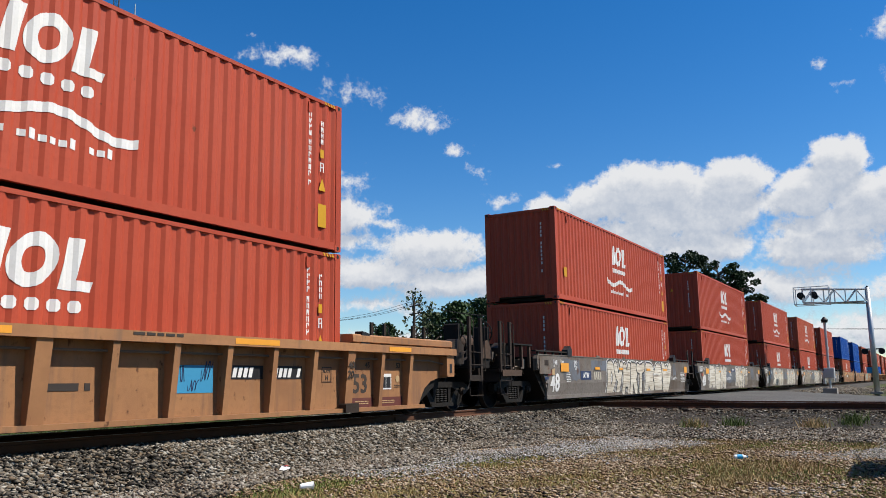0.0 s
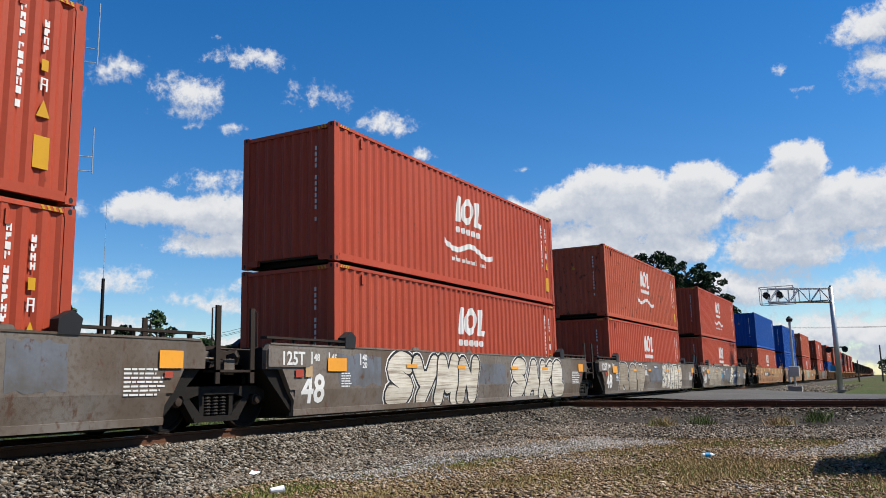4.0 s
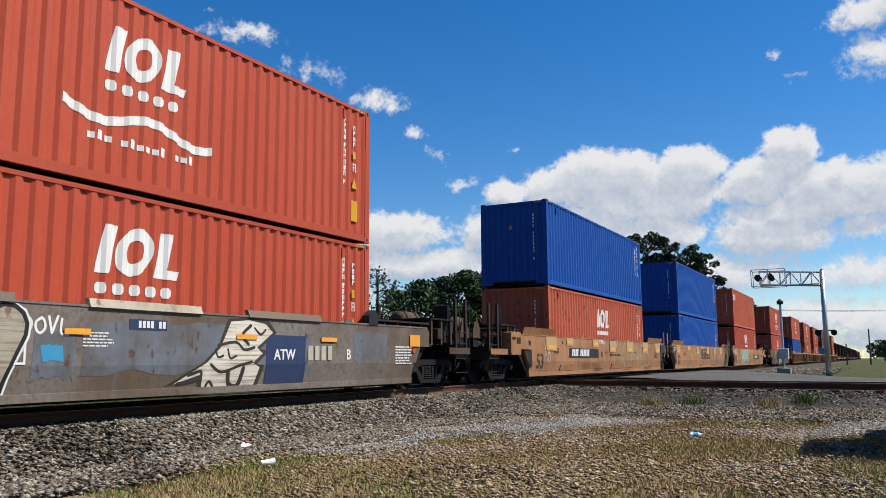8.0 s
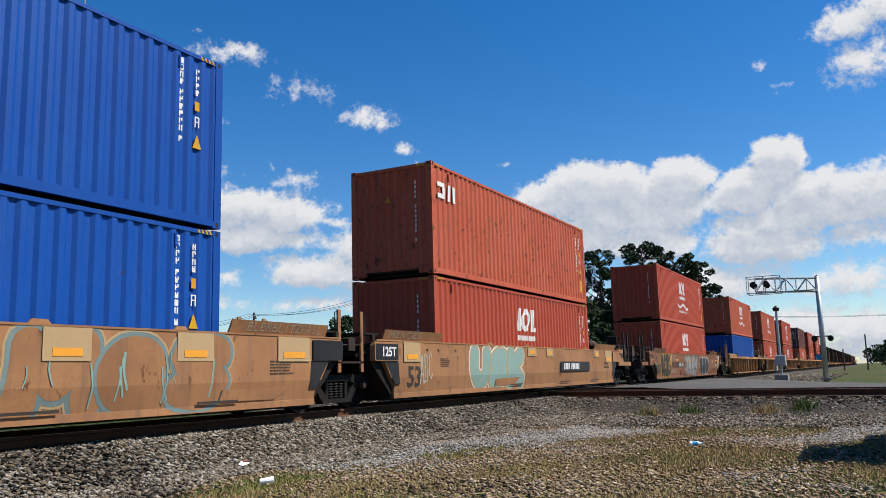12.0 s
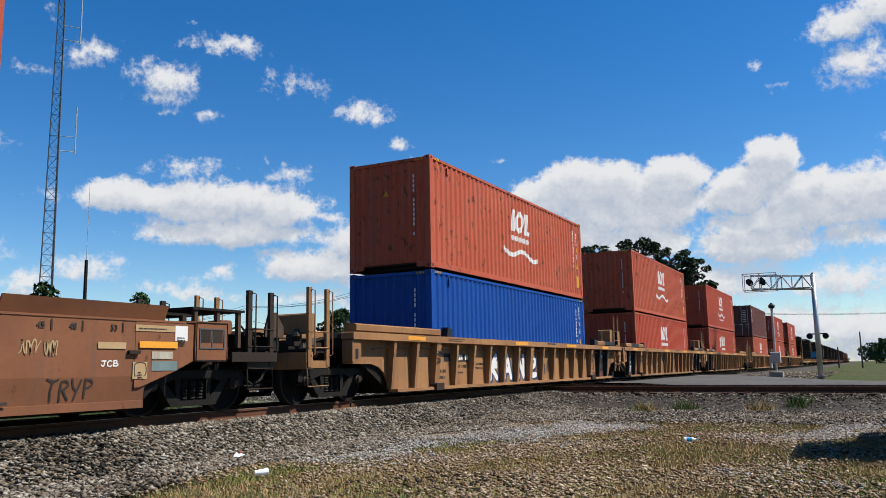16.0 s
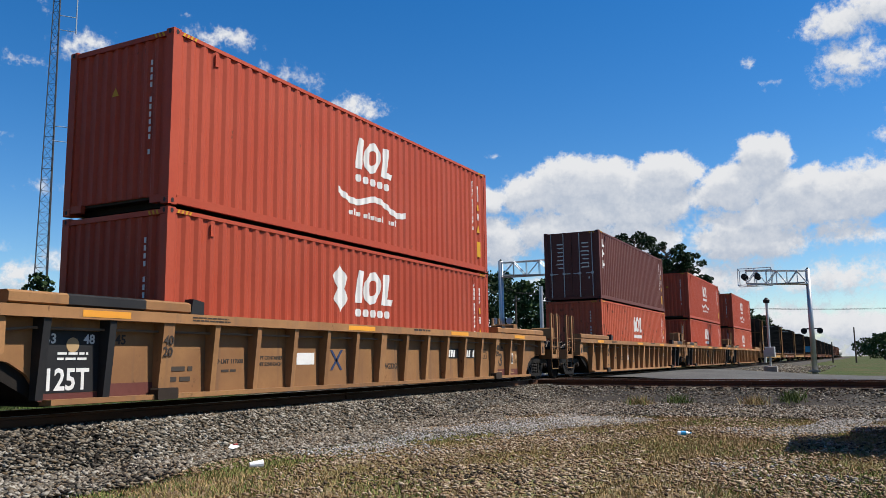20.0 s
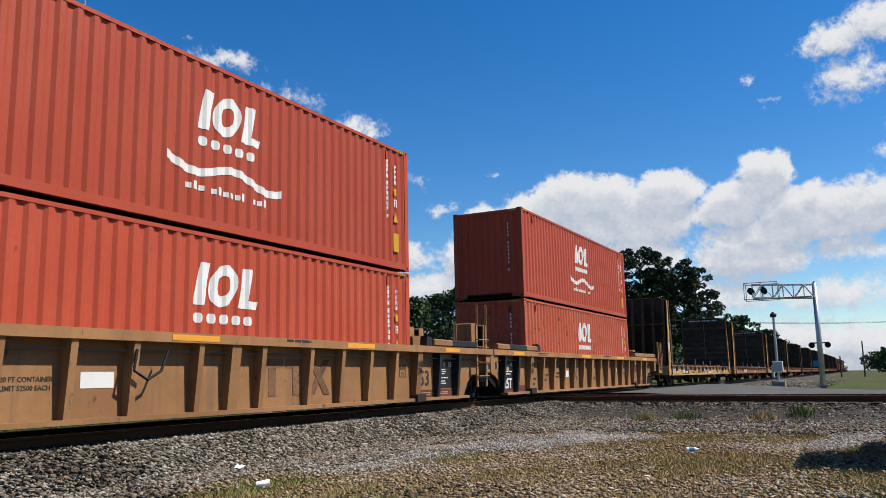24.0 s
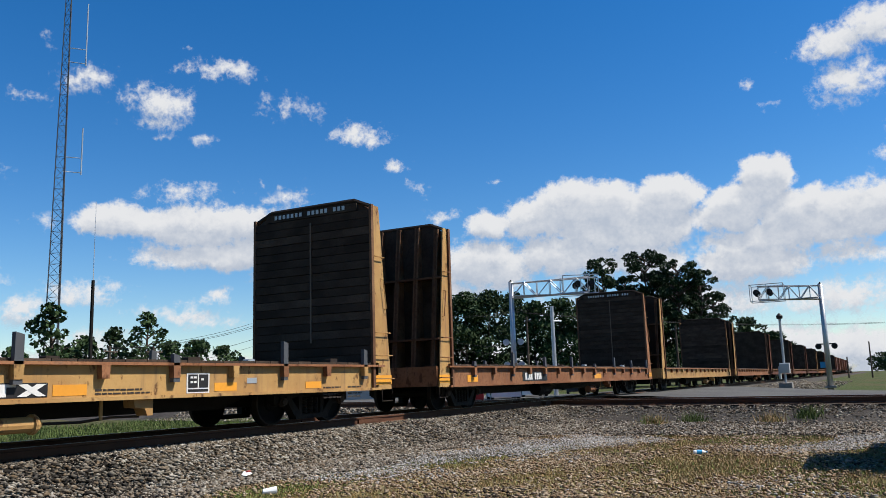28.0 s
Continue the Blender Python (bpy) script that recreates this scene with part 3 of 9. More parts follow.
    if yellow_left:
        part("warning_plate", Shape().rect(0.62, 0.85, 0.75, 1.05, -PANEL_Y - 0.003), SIGN_YELLOW, c, "yellow caution plate")
    e = Shape()
    for i in range(13):
        if i not in (4, 11):
            zz = 2.35 - i * 0.125
            e.prism([(-w + 0.47, zz), (-w + 0.515, zz), (-w + 0.515, zz + 0.085), (-w + 0.47, zz + 0.085)], "x", 0.028, 0.024)
    tagged(part("number_mark", e, WHITE, c), kind="stuff")
    if seed % 4 != 3:
        zz, yy = (0.8, -0.15) if lower else (1.95, 0.1)
        t3 = Shape().prism([(yy - 0.08, zz), (yy + 0.08, zz), (yy, zz + 0.15)], "x", 0.028, 0.024)
        part("warning_triangle", t3, SIGN_YELLOW, c, "yellow warning triangle")
    if seed % 4 == 0 and not lower:
        part("warning_plate", Shape().prism([(-0.62, 0.55), (-0.38, 0.55), (-0.38, 0.85), (-0.62, 0.85)], "x", 0.028, 0.024), SIGN_YELLOW, c, "yellow caution plate")
    for x in (0.95, LC - 1.0):
        part("lashing_hook", Shape().rect(x, x + 0.035, HC - 0.36, HC - 0.16, -PANEL_Y - 0.002, 0.02).rect(x + 0.035, x + 0.08, HC - 0.36, HC - 0.32, -PANEL_Y - 0.002, 0.02), paint_mat, c)
    if emblem in ("y", "patch"):
        for name, me, text in emblem_parts():
            if name != "emblem_small_bar":
                part(name, me, WHITE, c, text)
            elif web:
                tagged(part(name, me, WHITE, c), kind="stuff")
    if emblem == "patch":
        o = Shape().flat([(4.55, 1.72), (4.78, 1.45), (5.02, 1.75), (4.9, 1.95), (5.0, 2.2), (4.75, 2.45), (4.52, 2.2), (4.65, 1.95)], -PANEL_Y - 0.002)
        part("spray_patch", follow(o), CREAM, c, "faint sprayed patch")
    if doors_left:
        for yy in (-0.75, 0.35):
            d_ = Shape()
            for k in range(7):
                zz = 2.35 - k * 0.17
                d_.prism([(yy, zz), (yy + rng.uniform(0.2, 0.4), zz), (yy + 0.3, zz + 0.05), (yy, zz + 0.05)], "x", 0.012, 0.008)
            tagged(part("marking_bar", d_, WHITE, c), kind="stuff")
    if emblem == "small":
        y = -PANEL_Y - 0.003
        part("emblem_shape", Shape().rect(0.34, 0.72, 2.0, 2.12, y).rect(0.60, 0.74, 2.12, 2.30, y).rect(0.34, 0.72, 2.30, 2.42, y), WHITE, c, "white emblem shape")
        part("emblem_shape", Shape().rect(0.88, 1.02, 1.98, 2.42, y, 0.004, 0.1), WHITE, c, "white emblem bar")
        part("emblem_shape", Shape().rect(1.18, 1.32, 1.98, 2.42, y), WHITE, c, "white emblem bar")
    return rolls(c, s0, z)


# ---- running gear ----
def gear_meshes(radius, key={}):
    if radius in key:
        return key[radius]
    r = radius
    wheel = Shape().lathe_y(0, 0, [(0.0, r + 0.026), (0.028, r + 0.026), (0.034, r), (0.13, r - 0.006), (0.135, r - 0.05), (0.10, r - 0.065), (0.085, 0.16), (0.13, 0.14), (0.15, 0.10)], 28)
    wheel.lathe_y(0, 0, [(0.001, r - 0.02), (0.003, 0.05)], 28)
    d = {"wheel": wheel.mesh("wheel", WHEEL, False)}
    d["rim"] = Shape().lathe_y(0, 0, [(0.034, r - 0.03), (0.034, r + 0.002), (0.131, r - 0.003), (0.137, r - 0.03)], 28, False).mesh("wheel_rim", GREASE)
    d["cap"] = Shape().lathe_y(0, 0, [(0, 0.09), (-0.05, 0.09), (-0.06, 0.07), (-0.10, 0.065), (-0.105, 0.03)], 16).mesh("bearing_cap", GREASE)
    f = Shape()
    prof = [(-1.13, 0.14), (-1.13, -0.02), (-0.98, -0.02), (-0.94, 0.08), (-0.80, 0.08), (-0.76, -0.02), (-0.52, -0.30), (0.52, -0.30),
            (0.76, -0.02), (0.80, 0.08), (0.94, 0.08), (0.98, -0.02), (1.13, -0.02), (1.13, 0.14), (0.92, 0.22), (0.45, 0.24), (-0.45, 0.24), (-0.92, 0.22)]
    upper = [(-1.13, 0.15), (-1.13, -0.02), (-1.0, -0.02), (-0.98, 0.09), (-0.76, 0.09), (-0.72, 0.02), (-0.4, 0.10), (0.4, 0.10), (0.72, 0.02), (0.76, 0.09), (0.98, 0.09), (1.0, -0.02), (1.13, -0.02), (1.13, 0.15), (0.9, 0.23), (-0.9, 0.23)]
    f.prism(upper, "y", -0.09, 0.09)
    for sx in (-1, 1):
        f.prism([(sx * 0.76, 0.04), (sx * 0.66, 0.10), (sx * 0.34, -0.22), (sx * 0.30, -0.30), (sx * 0.50, -0.30)], "y", -0.08, 0.08)
        f.prism([(sx * 0.40, 0.10), (sx * 0.28, 0.10), (sx * 0.28, -0.24), (sx * 0.36, -0.24)], "y", -0.07, 0.07)
    f.box(-0.50, 0.50, -0.09, 0.09, -0.33, -0.24, 0.02)
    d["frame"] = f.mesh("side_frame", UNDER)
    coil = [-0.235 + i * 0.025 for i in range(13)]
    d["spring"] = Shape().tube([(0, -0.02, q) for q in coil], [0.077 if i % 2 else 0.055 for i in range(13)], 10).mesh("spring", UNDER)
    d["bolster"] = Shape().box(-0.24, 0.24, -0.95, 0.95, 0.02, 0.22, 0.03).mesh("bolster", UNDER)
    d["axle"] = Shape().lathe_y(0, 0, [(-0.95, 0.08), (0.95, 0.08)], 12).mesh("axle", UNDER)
    key[radius] = d
    return d


def truck(parent, x, radius=0.46, half=0.89):
    d = gear_meshes(radius)
    t = new("truck")
    t.parent = parent
    t.matrix_basis = Matrix.Translation((x, 0, radius))
    tagged(t, "four-wheel freight truck, greasy, colour darkened for the shade below the cars")
    for xx in (-half, half):
        placed("axle", d["axle"], t, Matrix.Translation((xx, 0, 0)))
        for sy in (-1, 1):
            m = Matrix.Translation((xx, sy * 0.70, 0)) @ (Matrix() if sy > 0 else Matrix.Diagonal((1, -1, 1, 1)))
            placed("wheel", d["wheel"], t, m)
            placed("wheel_rim", d["rim"], t, m, "worn wheel tread")
            placed("bearing_cap", d["cap"], t, Matrix.Translation((xx, sy * 1.05, 0)) @ (Matrix() if sy < 0 else Matrix.Diagonal((1, -1, 1, 1))))
    for sy in (-1, 1):
        placed("side_frame", d["frame"], t, Matrix.Translation((0, sy * 0.99, 0)))
        for cx in (-0.18, -0.01, 0.16) if sy < 0 else ():
            placed("spring", d["spring"], t, Matrix.Translation((cx, sy * 0.99, 0)))
    placed("bolster", d["bolster"], t, Matrix())
    return t


def rung(points, r=0.013):
    return Shape().tube(points, r, 5)


def end_hardware(car, e, sx, mat, y_out=1.33, brake=False, coupler=True, low=0.85, tall=2.22):
    """Stanchions with grab irons, steps, end platform and coupler at one end; e is the end's place, sx its direction."""
    deck = Shape().box(min(e - sx * 2.2, e), max(e - sx * 2.2, e), -0.45, 0.45, 0.72, 1.0, 0.03)
    part("centre_sill", deck, UNDER, car)
    plat = Shape().box(min(e - sx * 0.75, e - sx * 0.12), max(e - sx * 0.75, e - sx * 0.12), -y_out, y_out, 1.02, 1.06)
    part("end_platform", plat, UNDER, car, "open-grip end platform")
    sill = Shape().box(min(e - sx * 0.08, e - sx * 0.28), max(e - sx * 0.08, e - sx * 0.28), -y_out, y_out, 0.68, 1.0)
    part("end_sill", sill, mat, car)
    for sy in (-1, 1):
        for k, xx in enumerate((e - sx * 0.15, e - sx * 0.72)):
            yy = sy * y_out
            post = Shape().prism([(xx - 0.05, yy - 0.03), (xx + 0.05, yy - 0.03), (xx + 0.05, yy - 0.018), (xx - 0.035, yy - 0.018), (xx - 0.035, yy + 0.03), (xx - 0.05, yy + 0.03)], "z", 0.72, tall)
            ob = part("stanchion", post, mat, car)
            gx = xx + 0.11
            part("grab_iron", rung([(xx + 0.03, yy - 0.04, tall - 0.04), (gx, yy - 0.06, tall - 0.06), (gx, yy - 0.06, 0.95), (xx + 0.03, yy - 0.04, 0.93)]), mat, ob)
        a, b = e - sx * 0.10, e - sx * 0.75
        yy = sy * y_out
        for zz in (1.08, 1.38):
            part("ladder_rung", rung([(a, yy - sy * -0.03, zz), (b, yy - sy * -0.03, zz)]), mat, car)
        st = Shape().tube([(a, yy, 0.72), (a, yy + sy * 0.02, 0.36), (b, yy + sy * 0.02, 0.36), (b, yy, 0.72)], 0.014, 5)
        part("sill_step", st, mat, car, "bent-rod sill step")
        tr = Shape().box(min(a, b), max(a, b), yy - 0.02, yy + 0.02, 0.70, 0.84)
        part("step_plate", tr, mat, car)
    if coupler:
        cp = Shape().box(min(e, e + sx * 0.55), max(e, e + sx * 0.55), -0.10, 0.10, 0.76, 0.92, 0.02)
        cp.prism([(e + sx * 0.42, -0.16), (e + sx * 0.66, -0.18), (e + sx * 0.72, 0.02), (e + sx * 0.55, 0.18), (e + sx * 0.42, 0.16)], "z", 0.70, 0.98)
        part("coupler", cp, GREASE, car, "knuckle coupler, brown with grease")
        hose = Shape().tube([(e - sx * 0.1, -0.5, 0.75), (e + sx * 0.15, -0.52, 0.5), (e + sx * 0.4, -0.5, 0.38), (e + sx * 0.66, -0.45, 0.42)], 0.025, 6)
        part("air_hose", hose, RUBBER, car)
    if brake:
        cx, cz = e - sx * 0.30, 1.95
        wheel = Shape()
        n = 20
        wheel.tube([(cx, -0.75 + 0.28 * math.cos(i * math.tau / n), cz + 0.28 * math.sin(i * math.tau / n)) for i in range(n + 1)], 0.018, 5, False)
        for i in range(6):
            wheel.tube([(cx, -0.75, cz), (cx - sx * 0.02, -0.75 + 0.27 * math.cos(i * math.tau / 6), cz + 0.27 * math.sin(i * math.tau / 6))], 0.011, 4)
        stand = Shape().box(cx - 0.12, cx + 0.0, -0.95, -0.55, 1.05, 2.1, 0.03)
        bs = part("brake_stand", stand, UNDER, car)
        part("brake_wheel", wheel, UNDER, bs, "spoked hand brake wheel")
        tank = Shape().tube([(e - sx * 1.0, -0.9, 1.45), (e - sx * 1.0, 0.9, 1.45)], [0.2, 0.2], 14)
        part("air_tank", tank, UNDER, car)
        v = Shape().prism([(e - sx * 1.1, 1.1), (e - sx * 0.5, 1.1), (e - sx * 0.5, 1.55), (e - sx * 0.75, 1.7), (e - sx * 1.1, 1.62)], "y", -1.15, -0.85)
        part("brake_gear_box", v, GREASE, car)


def end_rigging(car, e, ex, sx, mat, grey, low=False):
    """Air tank, guard plate, chain box, platform and deep end box between the last truck and the well."""
    span_ = lambda a, b: (min(ex - sx * a, ex - sx * b), max(ex - sx * a, ex - sx * b))
    if not low:
        a, b = span_(0.35, 1.25)
        part("air_tank", Shape().tube([(a, 0.1, 1.72), (a + 0.06, 0.1, 1.72), (b - 0.06, 0.1, 1.72), (b, 0.1, 1.72)], [0.12, 0.22, 0.22, 0.12], 14), RUST_BROWN, car, "brown air tank", True)
        for x in (a + 0.2, b - 0.2):
            part("tank_strap", Shape().box(x - 0.03, x + 0.03, -0.13, 0.33, 1.06, 1.55).tube([(x - 0.03, 0.1, 1.72), (x + 0.03, 0.1, 1.72)], 0.235, 14), UNDER, car)
    a, b = span_(-0.45, 0.06)
    part("guard_plate", Shape().prism([(a, 1.26), (b, 1.26), (b, 1.46), (a + 0.3, 1.72), (a + 0.1, 1.68), (a, 1.4)], "y", -1.14, -1.10), RUST_BROWN, car, "bent brown guard plate")
    part("guard_bracket", Shape().box(a + 0.1, b - 0.08, -1.10, -0.6, 1.02, 1.28), UNDER, car)
    a, b = span_(0.86, 2.06)
    part("end_platform", Shape().box(a, b, -1.36, 1.36, 1.64, 1.68), UNDER, car, "raised dark open-grip platform")
    for x in (a + 0.1, (a + b) / 2, b - 0.1):
        for y in (-1.3, 1.3):
            part("platform_post", Shape().box(x - 0.035, x + 0.035, y - 0.035, y + 0.035, 1.05, 1.64), RUST_BROWN, car)
    a, b = span_(0.08, 1.22)
    part("end_step", Shape().box(a, b, -1.40, -1.16, 0.88, 0.92), GREASE, car, "steel step plank")
    part("step_edge", Shape().box(a, b, -1.425, -1.40, 0.82, 0.98), RUST_BROWN if grey else GREASE if low else mat, car)
    for k in range(5):
        x = a + (b - a) * (k + 0.5) / 5
        part("brake_pipe", Shape().tube([(x, -1.2, 1.36 - 0.05 * (k % 3)), (x + 0.16, -1.05, 1.30), (x + 0.3, -0.9, 1.1 + 0.06 * k), (x + 0.45, -0.9, 0.95)], 0.022, 5), PIPE if k % 2 else GREASE, car)
    if not grey:
        a, b = span_(1.38, 2.10)
        bx = part("deep_end_box", Shape().box(a, b, -1.47, -1.2, 0.82, 1.45 if low else 1.48, 0.03), mat, car, "deep end box with a small window plate")
        if low:
            part("box_rim", Shape().tube([(a + 0.02, -1.474, 0.84), (b - 0.02, -1.474, 0.84), (b - 0.02, -1.474, 1.43), (a + 0.02, -1.474, 1.43), (a + 0.02, -1.474, 0.84)], 0.012, 5), GREASE, bx, "dark rim round the box")
            rim = Shape().box(a + 0.08, b - 0.08, -1.482, -1.47, 1.02, 1.04).box(a + 0.08, b - 0.08, -1.482, -1.47, 1.32, 1.34)
            for x in (a + 0.08, (a + b) / 2 - 0.01, b - 0.10):
                rim.box(x, x + 0.02, -1.482, -1.47, 1.04, 1.32)
            part("window_rim", rim, MAST_GREY, bx)
            for x in (a + 0.11, (a + b) / 2 + 0.02):
                part("box_plate", Shape().box(x, x + 0.21, -1.477, -1.47, 1.12, 1.31), GREASE, bx)
            part("chain_box", Shape().box(b - 0.05, b + 0.22, -1.35, -1.05, 1.28, 1.50, 0.03), mat, car)
            part("draft_housing", Shape().box(b + 0.05, b + 1.5, -0.7, 0.7, 0.98, 1.30, 0.04).box(b + 0.2, b + 1.5, -0.9, 0.9, 1.30, 1.36), UNDER, car, "dark low housing over the coupler pocket")
        else:
            part("box_rim", Shape().box(a + 0.05, b - 0.05, -1.476, -1.47, 0.89, 1.43), mat, bx)
            part("box_plate", Shape().box(a + 0.38, b - 0.06, -1.486, -1.476, 1.14, 1.32), GREASE, bx)
            part("box_slot", Shape().box(a + 0.08, a + 0.30, -1.49, -1.476, 1.26, 1.32), UNDER, bx)


def underframe(car, x0, x1, mat):
    """Well floor: end bulkheads of the well, cross members and floor."""
    fl = Shape().box(x0, x1, -1.2, 1.2, 0.13, 0.19)
    part("well_floor", fl, UNDER, car)


def ribbon(shape, pts, w, y, thick=0.003):
    """A brush stroke through the points, thin at both ends."""
    fine = []
    m = len(pts)
    for i in range(m - 1):
        p0, p1, p2, p3 = (Vector(pts[max(0, min(m - 1, i + k))]) for k in (-1, 0, 1, 2))
        for j in range(5):
            t = j / 5
            fine.append(0.5 * (2 * p1 + (p2 - p0) * t + (2 * p0 - 5 * p1 + 4 * p2 - p3) * t * t + (3 * p1 - p0 - 3 * p2 + p3) * t ** 3))
    fine.append(Vector(pts[-1]))
    n = len(fine)
    left, right = [], []
    for i, p in enumerate(fine):
        d = (fine[min(n - 1, i + 1)] - fine[max(0, i - 1)])
        d = d.normalized() if d.length > 1e-6 else Vector((1, 0))
        e = w / 2 * (0.45 + 0.55 * math.sin(math.pi * i / (n - 1)))
        left.append((p.x - d.y * e, p.y + d.x * e))
        right.append((p.x + d.y * e, p.y - d.x * e))
    v = [(a_[0], yy, a_[1]) for yy in (y, y - thick) for side in (left, right) for a_ in side]
    f = []
    for i in range(n - 1):
        f += [(i, i + 1, n + i + 1, n + i), (2 * n + i, 2 * n + i + 1, 3 * n + i + 1, 3 * n + i)]
    shape.add(v, f)


BEND_Z, FOOT_Z, BEND_IN = 0.62, 0.28, 0.05   # plain-sided cars: the side leans in below BEND_Z


def press(me):
    """Lays paint onto the leaning lower side: cut at both folds, then moved in."""
    bm = bmesh.new()
    bm.from_mesh(me)
    for z in (BEND_Z, FOOT_Z):
        bmesh.ops.bisect_plane(bm, geom=bm.verts[:] + bm.edges[:] + bm.faces[:], plane_co=(0, 0, z), plane_no=(0, 0, 1))
    for v in bm.verts:
        v.co.y += BEND_IN * max(0.0, min(1.0, (BEND_Z - v.co.z) / (BEND_Z - FOOT_Z)))
    bm.to_mesh(me)
    bm.free()
    return me


def painted(name, shape, mat, car, label="", kind=""):
    return tagged(part(name, press(shape.mesh(name, mat)), mat, car, label), kind=kind)


def curve_points(pts, step=5):
    out, m = [], len(pts)
    for i in range(m - 1):
        p0, p1, p2, p3 = (Vector(pts[max(0, min(m - 1, i + k))]) for k in (-1, 0, 1, 2))
        for j in range(step):
            t = j / step
            out.append(0.5 * (2 * p1 + (p2 - p0) * t + (2 * p0 - 5 * p1 + 4 * p2 - p3) * t * t + (3 * p1 - p0 - 3 * p2 + p3) * t ** 3))
    return out + [Vector(pts[-1])]


def fat_stroke(shape, pts, w, y, swell=0.0):
    """A spray stroke of even width with round ends."""
    fine = curve_points(pts)
    n = len(fine)
    left, right = [], []
    for i, p in enumerate(fine):
        d = (fine[min(n - 1, i + 1)] - fine[max(0, i - 1)])
        d = d.normalized() if d.length > 1e-6 else Vector((1, 0))
        e = w / 2 * (1 + swell * math.cos(math.tau * i / (n - 1)))
        yy = y - 0.00005 * min(i, 22)
        left.append((p.x - d.y * e, yy, p.y + d.x * e))
        right.append((p.x + d.y * e, yy, p.y - d.x * e))
    verts = left + right
    faces = [(i, n + i, n + i + 1, i + 1) for i in range(n - 1)]
    for e, out in ((0, -1), (n - 1, 1)):
        c, a, yy = fine[e], left[e], left[e][1]
        ax, az = a[0] - c.x, a[2] - c.y
        k = len(verts)
        for q in range(1, 6):
            t = -out * math.pi * q / 6
            verts.append((c.x + ax * math.cos(t) - az * math.sin(t), yy, c.y + ax * math.sin(t) + az * math.cos(t)))
        faces.append((e, *range(k, k + 5), n + e))
    shape.add(verts, faces)


